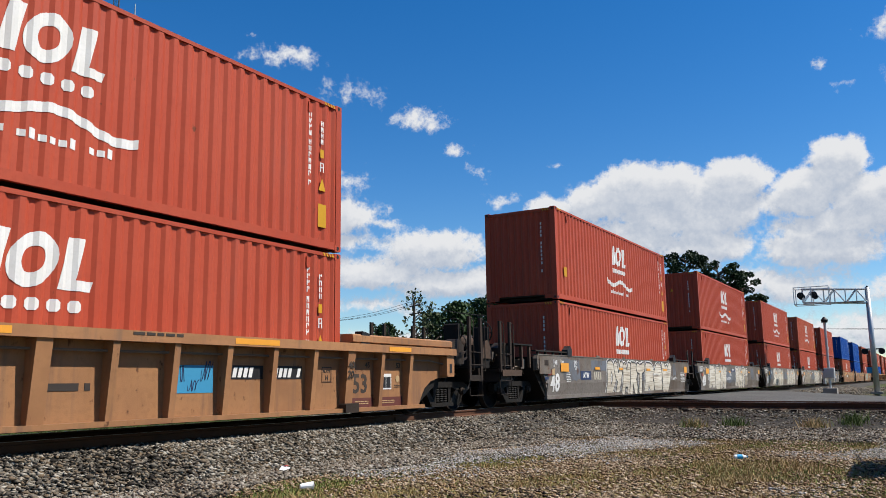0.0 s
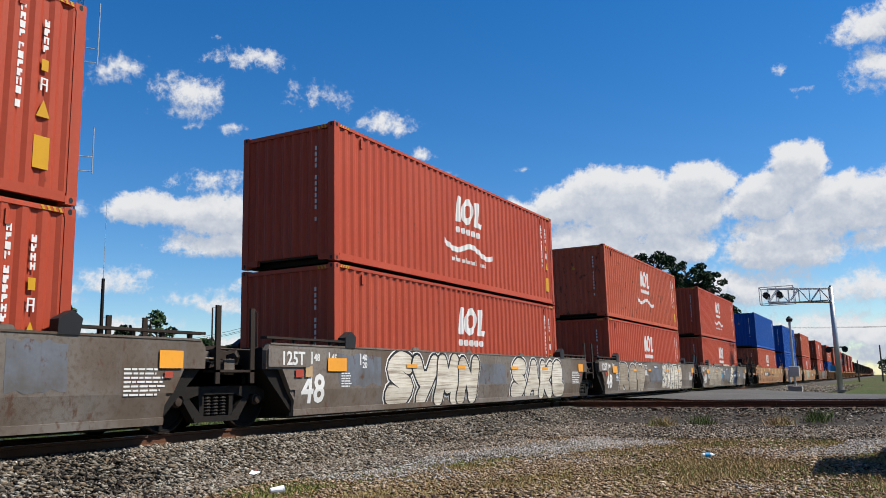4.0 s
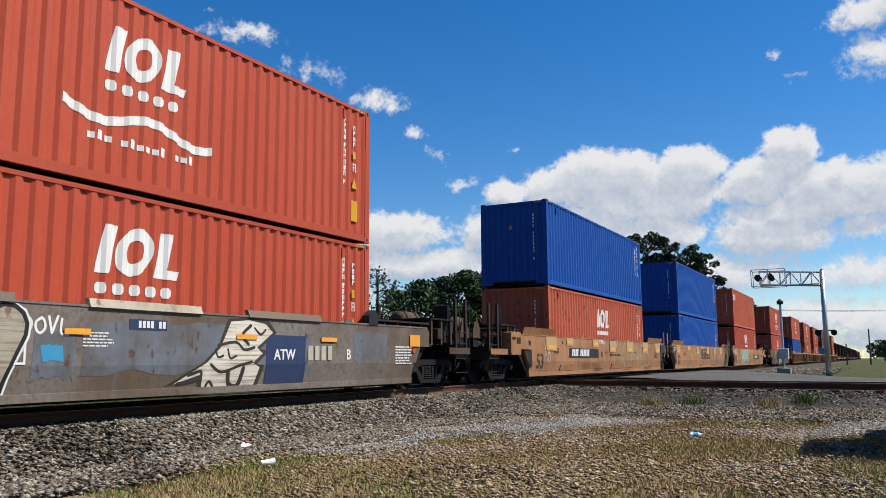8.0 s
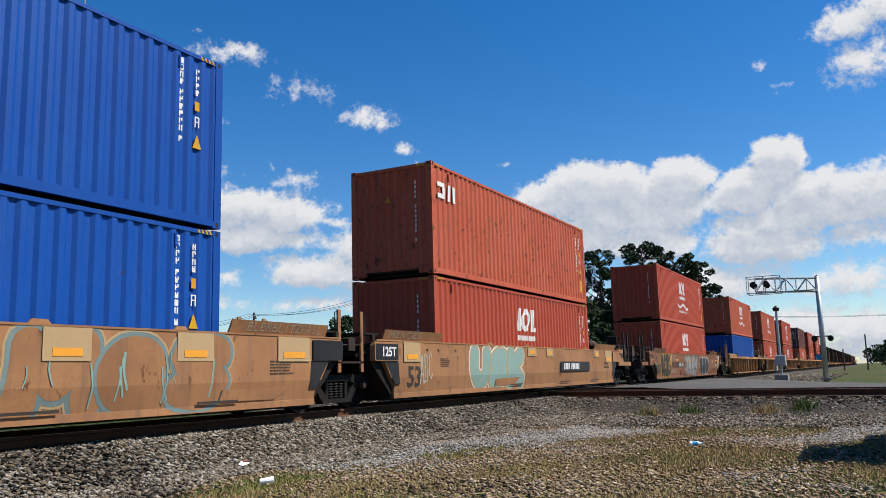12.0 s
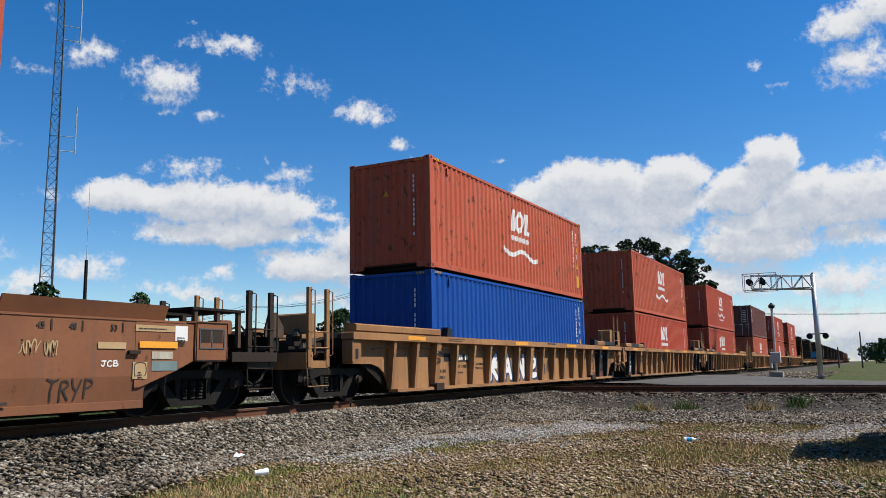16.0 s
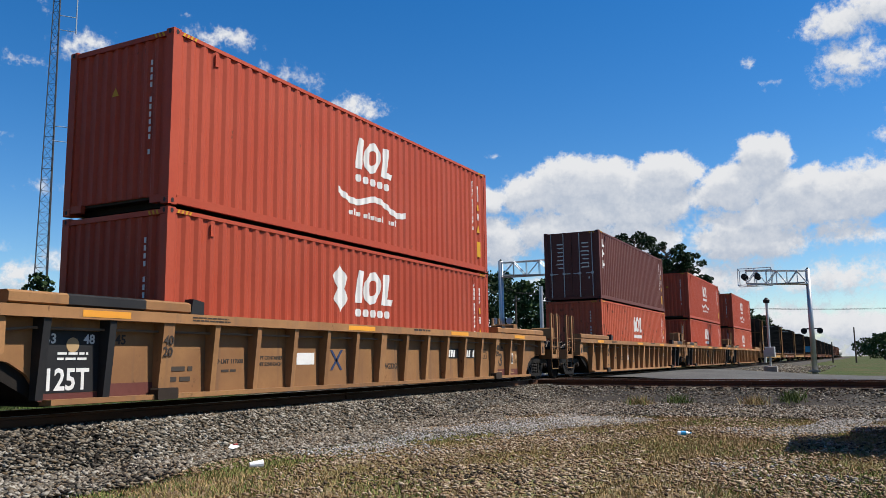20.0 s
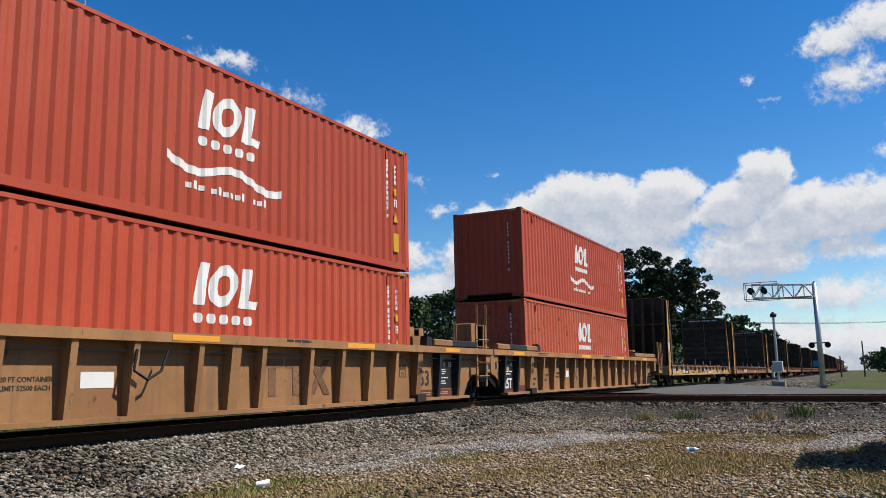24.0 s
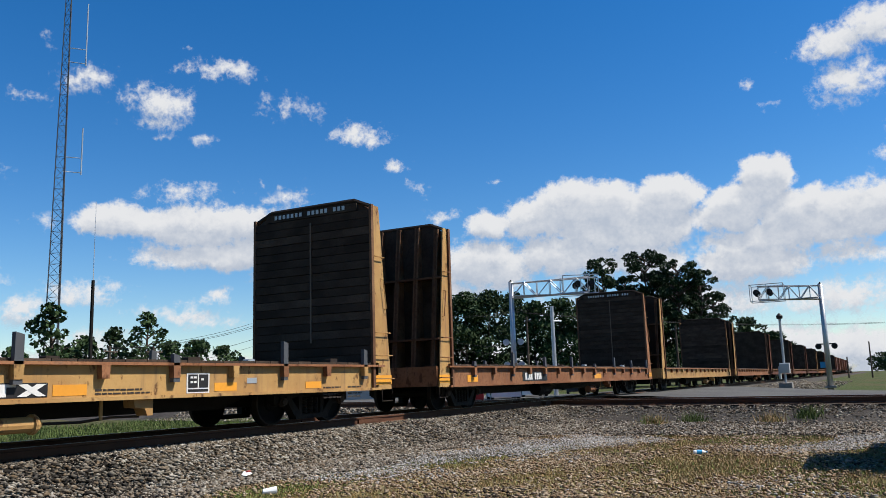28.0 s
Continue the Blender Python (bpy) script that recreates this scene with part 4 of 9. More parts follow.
STROKES = {
    "R": [[(0.12, 0.0), (0.12, 0.5), (0.16, 0.95)], [(0.16, 0.92), (0.7, 0.92), (0.82, 0.68), (0.25, 0.5)], [(0.4, 0.5), (0.65, 0.25), (0.95, 0.0)]],
    "E": [[(0.2, 0.48), (0.75, 0.55), (0.72, 0.9), (0.35, 0.92), (0.1, 0.5), (0.3, 0.08), (0.9, 0.08)]],
    "N": [[(0.1, 0.0), (0.14, 0.95)], [(0.14, 0.95), (0.5, 0.5), (0.85, 0.05)], [(0.86, 0.03), (0.9, 1.0)]],
    "W": [[(0.04, 0.98), (0.14, 0.45), (0.26, 0.04)], [(0.26, 0.04), (0.4, 0.5), (0.5, 0.85)], [(0.5, 0.85), (0.6, 0.4), (0.72, 0.04)], [(0.72, 0.04), (0.85, 0.5), (0.98, 1.0)]],
    "T": [[(0.0, 0.95), (0.5, 0.88), (1.0, 0.98)], [(0.52, 0.9), (0.42, 0.4), (0.5, 0.0)]],
    "D": [[(0.1, 0.95), (0.55, 0.95), (0.9, 0.55), (0.6, 0.08), (0.12, 0.05)], [(0.16, 0.9), (0.14, 0.08)]],
    "Y": [[(0.05, 0.98), (0.25, 0.6), (0.5, 0.5)], [(0.95, 1.0), (0.6, 0.5), (0.35, 0.0)]],
    "M": [[(0.05, 0.0), (0.14, 0.95)], [(0.14, 0.95), (0.5, 0.35)], [(0.5, 0.35), (0.86, 0.98)], [(0.86, 0.98), (0.95, 0.0)]],
    "S": [[(0.9, 0.9), (0.5, 0.98), (0.15, 0.75), (0.5, 0.52), (0.88, 0.3), (0.5, 0.03), (0.08, 0.12)]],
    "K": [[(0.12, 0.0), (0.15, 1.0)], [(0.9, 0.98), (0.3, 0.5), (0.55, 0.3), (0.95, 0.0)]],
    "A": [[(0.05, 0.0), (0.3, 0.6), (0.5, 0.98)], [(0.5, 0.98), (0.72, 0.5), (0.95, 0.0)], [(0.25, 0.35), (0.75, 0.35)]],
    "U": [[(0.1, 1.0), (0.1, 0.4), (0.45, 0.03), (0.85, 0.3), (0.9, 1.0)]],
    "O": [[(0.5, 0.97), (0.1, 0.7), (0.12, 0.25), (0.5, 0.03), (0.9, 0.3), (0.88, 0.75), (0.5, 0.97)]],
    "C": [[(0.92, 0.85), (0.5, 0.98), (0.1, 0.6), (0.2, 0.15), (0.6, 0.02), (0.95, 0.2)]],
    "H": [[(0.1, 0.0), (0.14, 1.0)], [(0.86, 0.0), (0.9, 1.0)], [(0.12, 0.5), (0.88, 0.55)]],
    "P": [[(0.14, 0.0), (0.16, 0.95)], [(0.16, 0.93), (0.75, 0.92), (0.85, 0.62), (0.2, 0.42)]],
    "J": [[(0.2, 0.98), (0.95, 0.95)], [(0.7, 0.95), (0.72, 0.35), (0.4, 0.02), (0.05, 0.25)]],
    "I": [[(0.5, 0.0), (0.52, 1.0)]],
    "F": [[(0.12, 0.0), (0.15, 0.95)], [(0.15, 0.93), (0.9, 0.97)], [(0.15, 0.5), (0.7, 0.52)]],
    "L": [[(0.15, 1.0), (0.12, 0.06), (0.9, 0.04)]],
    "G": [[(0.9, 0.85), (0.5, 0.98), (0.1, 0.6), (0.2, 0.12), (0.65, 0.02), (0.9, 0.4), (0.55, 0.42)]],
    "B": [[(0.12, 0.0), (0.15, 0.97)], [(0.15, 0.95), (0.7, 0.9), (0.65, 0.58), (0.2, 0.52)], [(0.2, 0.52), (0.85, 0.42), (0.8, 0.08), (0.13, 0.04)]],
    "V": [[(0.05, 1.0), (0.45, 0.0)], [(0.45, 0.0), (0.95, 1.0)]],
    "X": [[(0.05, 1.0), (0.95, 0.0)], [(0.95, 1.0), (0.05, 0.0)]],
    "Z": [[(0.08, 0.95), (0.9, 0.97), (0.1, 0.05), (0.95, 0.04)]],
}


def clamp_z(sh, low=0.185, high=1.398):
    """Paint ends at the edges of the car's side."""
    sh.v = [(x, y, min(high, max(low, z))) for x, y, z in sh.v]
    return sh


def throwup(car, text, x0, x1, z0, z1, y, fill, line, halo=None, fat=0.385, edge=0.055, seed=1, label="sprayed bubble letters with dark outlines"):
    """Fat overlapping sprayed letters, each with its outline, over a wider rim."""
    rng = random.Random(seed)
    n = len(text)
    pitch, h = (x1 - x0) / n, z1 - z0
    rim = Shape()
    for k, ch in enumerate(text):
        dark, body = Shape(), Shape()
        w = fat * min(pitch, 1.15 * h)
        a, wide = x0 + k * pitch + w * 0.32, pitch * 1.04 - w * 0.55
        lo, hi = z0 + w * 0.42, z1 - w * 0.42 - h * rng.uniform(0, 0.08)
        lean = rng.uniform(-0.03, 0.10) * h
        base = y - 0.0026 - 0.0034 * k
        for q, st in enumerate(STROKES[ch]):
            pts = [(a + wide * (u + rng.uniform(-0.03, 0.03)) + lean * v, lo + (hi - lo) * v) for u, v in st]
            if halo:
                fat_stroke(rim, pts, w + edge * 2 + 0.07, y - 0.0004 - 0.0001 * q, 0.06)
            fat_stroke(dark, pts, w + edge * 2, base - 0.0001 * q, 0.06)
            fat_stroke(body, pts, w, base - 0.0017 - 0.0001 * q, 0.06)
        ob = painted("sprayed_letter", clamp_z(body), fill, car, label if k == 0 else "")
        painted("letter_outline", clamp_z(dark), line, ob)
    if halo:
        painted("graffiti_halo", clamp_z(rim), halo, car, "", "stuff")


def tag(car, text, x0, x1, z0, z1, y, mat, w=0.028, seed=1, label=""):
    """A quick hand-sprayed tag in single strokes."""
    rng = random.Random(seed)
    pitch = (x1 - x0) / len(text)
    s = Shape()
    for k, ch in enumerate(text):
        for q, st in enumerate(STROKES.get(ch, ())):
            up = rng.uniform(-0.08, 0.08) * (z1 - z0)
            fat_stroke(s, [(x0 + pitch * (k + 0.84 * u + rng.uniform(-0.04, 0.04)), z0 + up + (z1 - z0) * (v + rng.uniform(-0.04, 0.04))) for u, v in st], w, y - 0.0002 * (q + 3 * (k % 2)))
    painted("tag_stroke", s, mat, car, label, "stuff")


def loops(car, x0, x1, z0, z1, y, mat, n, w, seed, label=""):
    """Wide hand-drawn arcs and drips of thin paint."""
    rng = random.Random(seed)
    s = Shape()
    for k in range(n):
        u = x0 + (x1 - x0) * (k + rng.uniform(0, 0.8)) / n
        r, top = (x1 - x0) / n * rng.uniform(0.5, 1.1), rng.uniform(0.6, 1.0)
        zz = lambda v: z0 + (z1 - z0) * v
        fat_stroke(s, [(u - r * 0.5, zz(rng.uniform(0, 0.2))), (u - r * 0.3, zz(top * 0.7)), (u, zz(top)), (u + r * 0.4, zz(top * 0.75)), (u + r * 0.35, zz(rng.uniform(0, 0.4)))], w * rng.uniform(0.6, 1.4), y - 0.0002 * k)
    painted("spray_loop", s, mat, car, label, "stuff")


def drips(car, x0, x1, z0, z1, y, mat, n, w, seed, label=""):
    rng = random.Random(seed)
    s = Shape()
    for k in range(n):
        u, a, b = rng.uniform(x0, x1), rng.uniform(z0, z0 + 0.5 * (z1 - z0)), rng.uniform(z0 + 0.7 * (z1 - z0), z1)
        fat_stroke(s, [(u + rng.uniform(-0.12, 0.12), a), (u + rng.uniform(-0.05, 0.05), (a + b) / 2), (u, b)], w * rng.uniform(0.5, 1.5), y - 0.00015 * k)
    painted("paint_drip", s, mat, car, label, "stuff")


def large_words(text, size, mat, car, x, z, y, label, squeeze):
    """Large painted figures that run down over the fold of the side."""
    ob = words(text, size, mat, car, 0, 0, 0, label, squeeze=squeeze)
    me = ob.data.copy()
    me.transform(Matrix.Translation((x, y, z)) @ ob.matrix_basis)
    ob.data, ob.matrix_basis = press(me), Matrix()
    return ob


def scrawl(car, x0, x1, z, h, y, mat, seed, n=6):
    """Looping hand-drawn strokes."""
    rng = random.Random(seed)
    s = Shape()
    i = 0
    while i < n:
        k = rng.randint(2, 4)
        a, b = x0 + (x1 - x0) * i / n, x0 + (x1 - x0) * min(n, i + k) / n - 0.06
        hh, zz, ph, lean = h * rng.uniform(0.45, 0.9), z + h * rng.uniform(0, 0.35), rng.uniform(0, 6), rng.uniform(0, 0.3)
        m = k * 6
        pts = []
        for j in range(m + 1):
            u = j / m
            q = 0.5 + 0.42 * math.sin(ph + u * k * math.tau * 0.9) + rng.uniform(-0.08, 0.08)
            pts.append((a + (b - a) * u + 0.22 * (b - a) / k * math.cos(ph + u * k * math.tau * 1.1) + lean * q * hh, zz + hh * q))
        ribbon(s, pts, rng.uniform(0.014, 0.026), y - 0.0003 * i)
        i += k
    tagged(part("scrawl_stroke", s, mat, car), kind="stuff")


def clutter(car, x, seed, mat, count=9, span_x=1.0):
    """Brake rigging about an end: bent pipes, valve bodies, small boxes, a chain guard."""
    rng = random.Random(seed)
    for k in range(count):
        u, yy, zz = x + rng.uniform(-span_x, span_x), -rng.uniform(0.35, 1.25), rng.uniform(0.98, 1.32)
        c = rng.randrange(4)
        if c == 0:
            part("bent_pipe", Shape().tube([(u - 0.4, yy, zz - 0.2), (u - 0.15, yy, zz + 0.05), (u + 0.15, yy - 0.05, zz + rng.uniform(0, 0.15)), (u + 0.45, yy, zz - 0.12)], 0.02, 5), PIPE, car)
        elif c == 1:
            part("valve_body", Shape().tube([(u, yy, zz - 0.1), (u, yy, zz), (u, yy, zz + 0.14)], [0.06, 0.11, 0.05], 8), GREASE, car)
        elif c == 2:
            part("bracket_box", Shape().box(u - 0.12, u + 0.12, yy - 0.1, yy + 0.1, zz - 0.12, zz + 0.14, 0.02), mat if rng.random() < 0.4 else GREASE, car)
        else:
            part("brake_lever", Shape().prism([(u - 0.25, zz - 0.04), (u + 0.2, zz + 0.06), (u + 0.25, zz + 0.12), (u - 0.22, zz + 0.04)], "y", yy - 0.02, yy + 0.02), GREASE, car)


def plates(car, items, y):
    for x0, x1, z0, z1, mat, lab in items:
        if mat is PALEBLUE:
            worn_patch(car, x0, x1, z0, z1, y + 0.002, mat, int(x0 * 10), lab, True)
            continue
        part("marking_panel", Shape().rect(x0, x1, z0, z1, y), mat, car, lab)


def bars(car, x, z, w, h, rows, y, mat, seed=1):
    """Lines of lettering too small to read, word by word."""
    rng = random.Random(seed)
    s = Shape()
    for r in range(rows):
        u, end = x, x + w * rng.uniform(0.75, 1)
        while u < end:
            d = min(end - u, h * rng.uniform(1.6, 4.5))
            s.rect(u, u + d, z - r * h * 1.75, z - r * h * 1.75 + h * 0.8, y)
            u += d + h * 0.7
    tagged(part("marking_bar", s, mat, car), kind="stuff")


def worn_patch(car, x0, x1, z0, z1, y, mat, seed, label, fold=False):
    """A paint patch with a ragged edge."""
    rng = random.Random(seed)
    n = 9
    low = [(x0 + (x1 - x0) * i / n + rng.uniform(-0.03, 0.03), z0 + rng.uniform(0, 0.16) * (z1 - z0)) for i in range(n + 1)]
    high = [(x0 + (x1 - x0) * i / n + rng.uniform(-0.03, 0.03), z1 - rng.uniform(0, 0.10) * (z1 - z0)) for i in range(n + 1)]
    me = Shape().flat(low + high[::-1], y, 0.002).mesh("worn_patch", mat)
    part("worn_patch", press(me) if fold else me, mat, car, label)


def number_bars(car, x, z, n, h, y, mat, lean=0.0):
    """A running number and its letters, as plain bars of its size."""
    s = Shape()
    for i in range(n):
        if i != 4:
            s.rect(x + i * h * 0.74, x + i * h * 0.74 + h * 0.5, z, z + h, y, 0.004, lean)
    tagged(part("number_bar", s, mat, car), kind="stuff")


def joint_deck(car, x, sx, mat):
    """The deck between the well's end and the middle of a shared truck."""
    part("end_deck", Shape().prism([(x, 1.18), (x + sx * 1.5, 1.05), (x + sx * 1.5, 0.75), (x, 0.75)], "y", -0.9, 0.9), UNDER, car)
    part("end_casting", Shape().box(min(x + sx * 1.3, x + sx * 2.3), max(x + sx * 1.3, x + sx * 2.3), -0.35, 0.35, 0.7, 1.0, 0.04), UNDER, car)


def smooth_well_car(s0, mat, colour, left, right, seed, kind):
    """A well unit with plain sides. left, right: 'joint' (shared truck) or 'end' (own truck and coupler)."""
    rng = random.Random(seed)
    grey = kind == "grey"
    xl, xr = (-2.25, 14.42) if grey else (-3.15, 15.35)
    bl, br = (-1.42, 13.6) if grey else (-2.25, 14.45)
    tl, tr = (-3.0, 15.2) if grey else (-3.95, 16.1)
    top, bot, yo = (1.40, 0.17, 1.45)
    car = thing("well_car", f"{colour} steel double-stack well car with sprayed sides and shared trucks", "well car", "cars of the train")
    for sy in (-1, 1):
        side = Shape()
        y1, y2 = sy * yo, sy * (yo - 0.10)
        ql, qr = bl - 0.10 + 0.32 * (xl + 0.42 - bl + 0.10), br + 0.10 + 0.32 * (xr - 0.42 - br - 0.10)
        up = [(ql, BEND_Z), (qr, BEND_Z), (xr - 0.42, 0.98), (xr, 0.98), (xr, top - 0.1), (xr - 0.08, top), (xl + 0.08, top), (xl, top - 0.1), (xl, 0.98), (xl + 0.42, 0.98)]
        side.prism(up, "y", y1, y2)
        fold = [(sy * yo, BEND_Z), (sy * (yo - BEND_IN), FOOT_Z), (sy * (yo - BEND_IN + 0.012), FOOT_Z - 0.004), (sy * (yo - BEND_IN + 0.012), bot), (sy * (yo - 0.14), bot), (sy * (yo - 0.14), BEND_Z)]
        side.prism(fold, "x", bl - 0.06, br + 0.06)
        for a, b in ((bl - 0.06, ql), (br + 0.06, qr)):
            side.prism([(a, 0.44), (a, BEND_Z), (b, BEND_Z)], "y", sy * (yo - 0.03), y2)
        part("side_wall", side, mat, car)
        part("top_chord", Shape().box(xl + 0.1, xr - 0.1, min(sy * (yo - 0.14), sy * (yo + 0.012)), max(sy * (yo - 0.14), sy * (yo + 0.012)), top, top + 0.03), mat, car)
        for xx, ww in ((2.6, 0.28), (5.3, 0.22), (8.6, 0.3), (11.0, 0.25)):
            part("side_tab", Shape().prism([(xx, top), (xx + 0.08, top + 0.09), (xx + ww, top + 0.09), (xx + ww + 0.08, top)], "y", sy * (yo - 0.06), sy * (yo - 0.02)), mat, car)
        yy = sy * (yo - 0.07)
        for a, b, sx in ((xl, bl + 1.6, -1), (xr, br - 1.6, 1)):
            if grey:
                part("guide_bar", Shape().box(min(a, b), max(a, b), yy - 0.07, yy + 0.07, top + 0.10, top + 0.14), GREASE, car)
                g = Shape().prism([(b - 0.16, top + 0.0), (b + 0.16, top + 0.0), (b + 0.2, top + 0.22), (b + 0.05, top + 0.32), (b - 0.16, top + 0.2)], "y", yy - 0.09, yy + 0.09)
                part("container_guide", g, BLACK_PAINT, car)
                for k in range(4):
                    c = a + (b - a) * (k + 0.5) / 4.5
                    part("guide_post", Shape().box(c - 0.03, c + 0.03, yy - 0.03, yy + 0.03, top + 0.03, top + 0.10), GREASE, car)
            else:
                e0, e1 = (a + 0.45, a + 3.1) if sx < 0 else (a - 3.1, a - 0.45)
                lip = Shape().prism([(sy * (yo - 0.11), top + 0.03), (sy * (yo - 0.01), top + 0.25), (sy * (yo + 0.015), top + 0.25), (sy * (yo - 0.07), top + 0.03)], "x", e0, e1)
                part("end_lip", lip, mat, car)
                w0, w1 = (e0 - 0.75, e0 - 0.02) if sx < 0 else (e1 + 0.02, e1 + 0.75)
                if sy < 0:
                    part("end_walkway", Shape().box(w0, w1, -1.3, 1.3, top + 0.13, top + 0.17), UNDER, car, "dark open-grip walkway")
                part("walkway_post", Shape().box(w0 + 0.3, w0 + 0.38, yy - 0.04, yy + 0.04, top, top + 0.13), GREASE, car)
                if seed == 9 and sx > 0:
                    part("end_web", Shape().flat([(14.40, 0.46), (15.06, 0.68), (15.42, 0.83), (15.42, 1.39), (14.30, 1.39), (14.30, 0.46)], sy * (yo + 0.001), 0.004 * -sy), mat, car, "side plate carried out over the truck")
                    continue
                # thin black patch: the triangular shadow below the end box, painted on
                part("end_gusset", Shape().flat([(a - sx * 0.44, 0.972), (a - sx * 0.98, 0.972), ((bl if sx < 0 else br) - sx * 0.14, 0.47), ((bl if sx < 0 else br) + sx * 0.06, 0.47)], sy * (yo + 0.001), 0.003 * -sy), BLACK_PAINT, car)
    for sx, e in ((-1, xl), (1, xr)):
        wb = bl if sx < 0 else br
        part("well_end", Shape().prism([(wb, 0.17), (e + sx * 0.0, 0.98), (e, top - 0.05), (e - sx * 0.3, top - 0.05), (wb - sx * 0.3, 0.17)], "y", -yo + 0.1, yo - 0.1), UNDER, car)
    underframe(car, bl, br, mat)
    # markings
    y = -yo
    if grey:
        hb = Shape().box(xl + 0.02, xl + 1.15, y - 0.03, y, 1.02, 1.34, 0.02)
        box = part("end_box", hb, mat, car)
        if left == "joint":
            words("125T", 0.33, WHITE, car, xl + 0.34, 1.06, y - 0.034, "white lettering", squeeze=0.95)
        else:
            part("box_plate", Shape().box(xl + 0.12, xl + 0.9, y - 0.05, y - 0.03, 0.88, 1.36, 0.02), mat, box, "raised plate on the end box")
            part("box_window", Shape().box(xl + 0.46, xl + 0.72, y - 0.058, y - 0.05, 1.12, 1.26), GREASE, box)
            plates(car, [(xl + 0.5, xl + 0.75, 0.72, 0.80, NAVY, "small blue placard")], y - 0.03)
        large_words("48", 0.72, WHITE, car, -1.30, 0.39, y - 0.004, "large white number", 0.95)
        words("48", 0.18, WHITE, car, -0.95, 1.14, y - 0.003)
        words("45", 0.18, WHITE, car, -0.42, 1.14, y - 0.003)
        words("40", 0.17, WHITE, car, 0.62, 1.17, y - 0.003)
        words("20", 0.17, WHITE, car, 0.62, 1.02, y - 0.003)
        for xx in (-0.95, -0.42, 0.62):
            part("marking_panel", Shape().rect(xx - 0.08, xx - 0.045, 1.08, 1.30, y - 0.001), WHITE, car)
        plates(car, [(-0.55, 0.05, 0.95, 1.20, ORANGE, "orange reflective strip"), (2.3, 2.75, 1.03, 1.11, ORANGE, ""), (4.7, 5.1, 1.03, 1.11, ORANGE, ""), (7.9, 8.4, 1.03, 1.11, ORANGE, ""), (10.2, 10.7, 1.03, 1.11, ORANGE, ""), (13.5, 13.95, 0.98, 1.24, ORANGE, ""), (-1.5, -1.28, 0.84, 0.98, WARN_RED, "small red placard"), (13.6, 13.75, 0.84, 0.94, WARN_RED, ""), (-1.22, -1.02, 0.84, 1.04, PATCH_PALE, "pale data sticker")], y - 0.022)
        bars(car, -0.1, 0.9, 0.35, 0.028, 6, y - 0.003, WHITE, seed)
        bars(car, 12.9, 0.95, 0.75, 0.034, 7, y - 0.003, WHITE, seed + 1)
        bars(car, 3.0 + seed % 3, 1.05, 0.5, 0.025, 5, y - 0.003, WHITE, seed + 2)
    else:
        hb = Shape().box(xl + 0.0, xl + 0.95, y - 0.03, y, 0.98, 1.36, 0.02)
        part("end_box", hb, mat, car)
        if seed != 9:
            part("end_box", Shape().box(xr - 0.95, xr, y - 0.03, y, 0.98, 1.36, 0.02), BLACK_PAINT if right == "joint" else mat, car)
        part("end_box_slot", Shape().rect(xl + 0.68, xl + 0.85, 1.10, 1.24, y - 0.031), BLACK_PAINT, car)
        large_words("53", 0.64, INK, car, -2.08 if seed == 9 else -1.78, 0.41, y - 0.004, "large dark number", 1.0)
        words("48", 0.10, INK, car, -0.9, 1.2, y - 0.003)
        words("45", 0.10, INK, car, -0.35, 1.2, y - 0.003)
        words("40", 0.10, INK, car, 0.55, 1.2, y - 0.003)
        bars(car, -0.2, 1.02, 0.5, 0.025, 5, y - 0.003, INK, seed)
        bars(car, 9.6, 0.95, 0.6, 0.03, 4, y - 0.003, INK, seed + 4)
        if seed != 9:
            bars(car, 13.2, 0.95, 0.7, 0.03, 5, y - 0.003, INK, seed + 1)
        for xx in (4.0, 8.2, 11.5):
            part("side_slot", Shape().rect(xx, xx + 0.9, 0.30, 0.34, y - 0.001), INK, car)
    for side, e, t, sx in ((left, xl, tl, -1), (right, xr, tr, 1)):
        if side == "end":
            low = seed == 9 and sx > 0
            ex = e + sx * ((2.3 if sx > 0 else 2.1) if grey else 2.2 if low else 1.98)
            end_hardware(car, ex, sx, GREASE, brake=(grey or sx > 0) and not low, tall=2.04 if low else 2.22)
            truck(car, t - sx * (0.25 if low else 0.05))
            clutter(car, ex - sx * 1.2, seed * 7 + sx, mat, 12)
            end_rigging(car, e, ex, sx, mat, grey, low)
        else:
            joint_deck(car, e, sx, mat)
            clutter(car, e + sx * 0.7, seed * 5 + sx, mat, 5, 0.5)
            if sx < 0:
                truck(car, t, 0.48)
                for k, xx in enumerate((t - 0.25, t + 0.55)):
                    for sy in (-1, 1):
                        yy = sy * 1.3
                        ob = part("stanchion", Shape().box(xx - 0.05, xx + 0.05, yy - 0.02, yy + 0.02, 0.75, 2.0), GREASE if grey else mat, car)
                        part("grab_iron", rung([(xx, yy, 1.97), (xx + 0.13 * (1 if k else -1), yy, 1.95), (xx + 0.13 * (1 if k else -1), yy, 1.35), (xx, yy, 1.33)]), GREASE, ob)
                part("walkway_step", Shape().box(t - 0.3, t + 0.6, -1.32, -1.05, 0.93, 0.97), GREASE, car)
                part("cross_rail", rung([(t - 0.3, -1.3, 1.3), (t + 0.6, -1.3, 1.3)], 0.016), GREASE, car)
    return rolls(car, s0)


def rib_x(k, left, right):
    """Place of an outside rib; the middle units have two set closer to the centre."""
    close = {7: 0.24, 9: -0.33}.get(k, 0.0) if left == right == "joint" else 0.0
    return 6.05 + (k - 8) * 1.03 + close


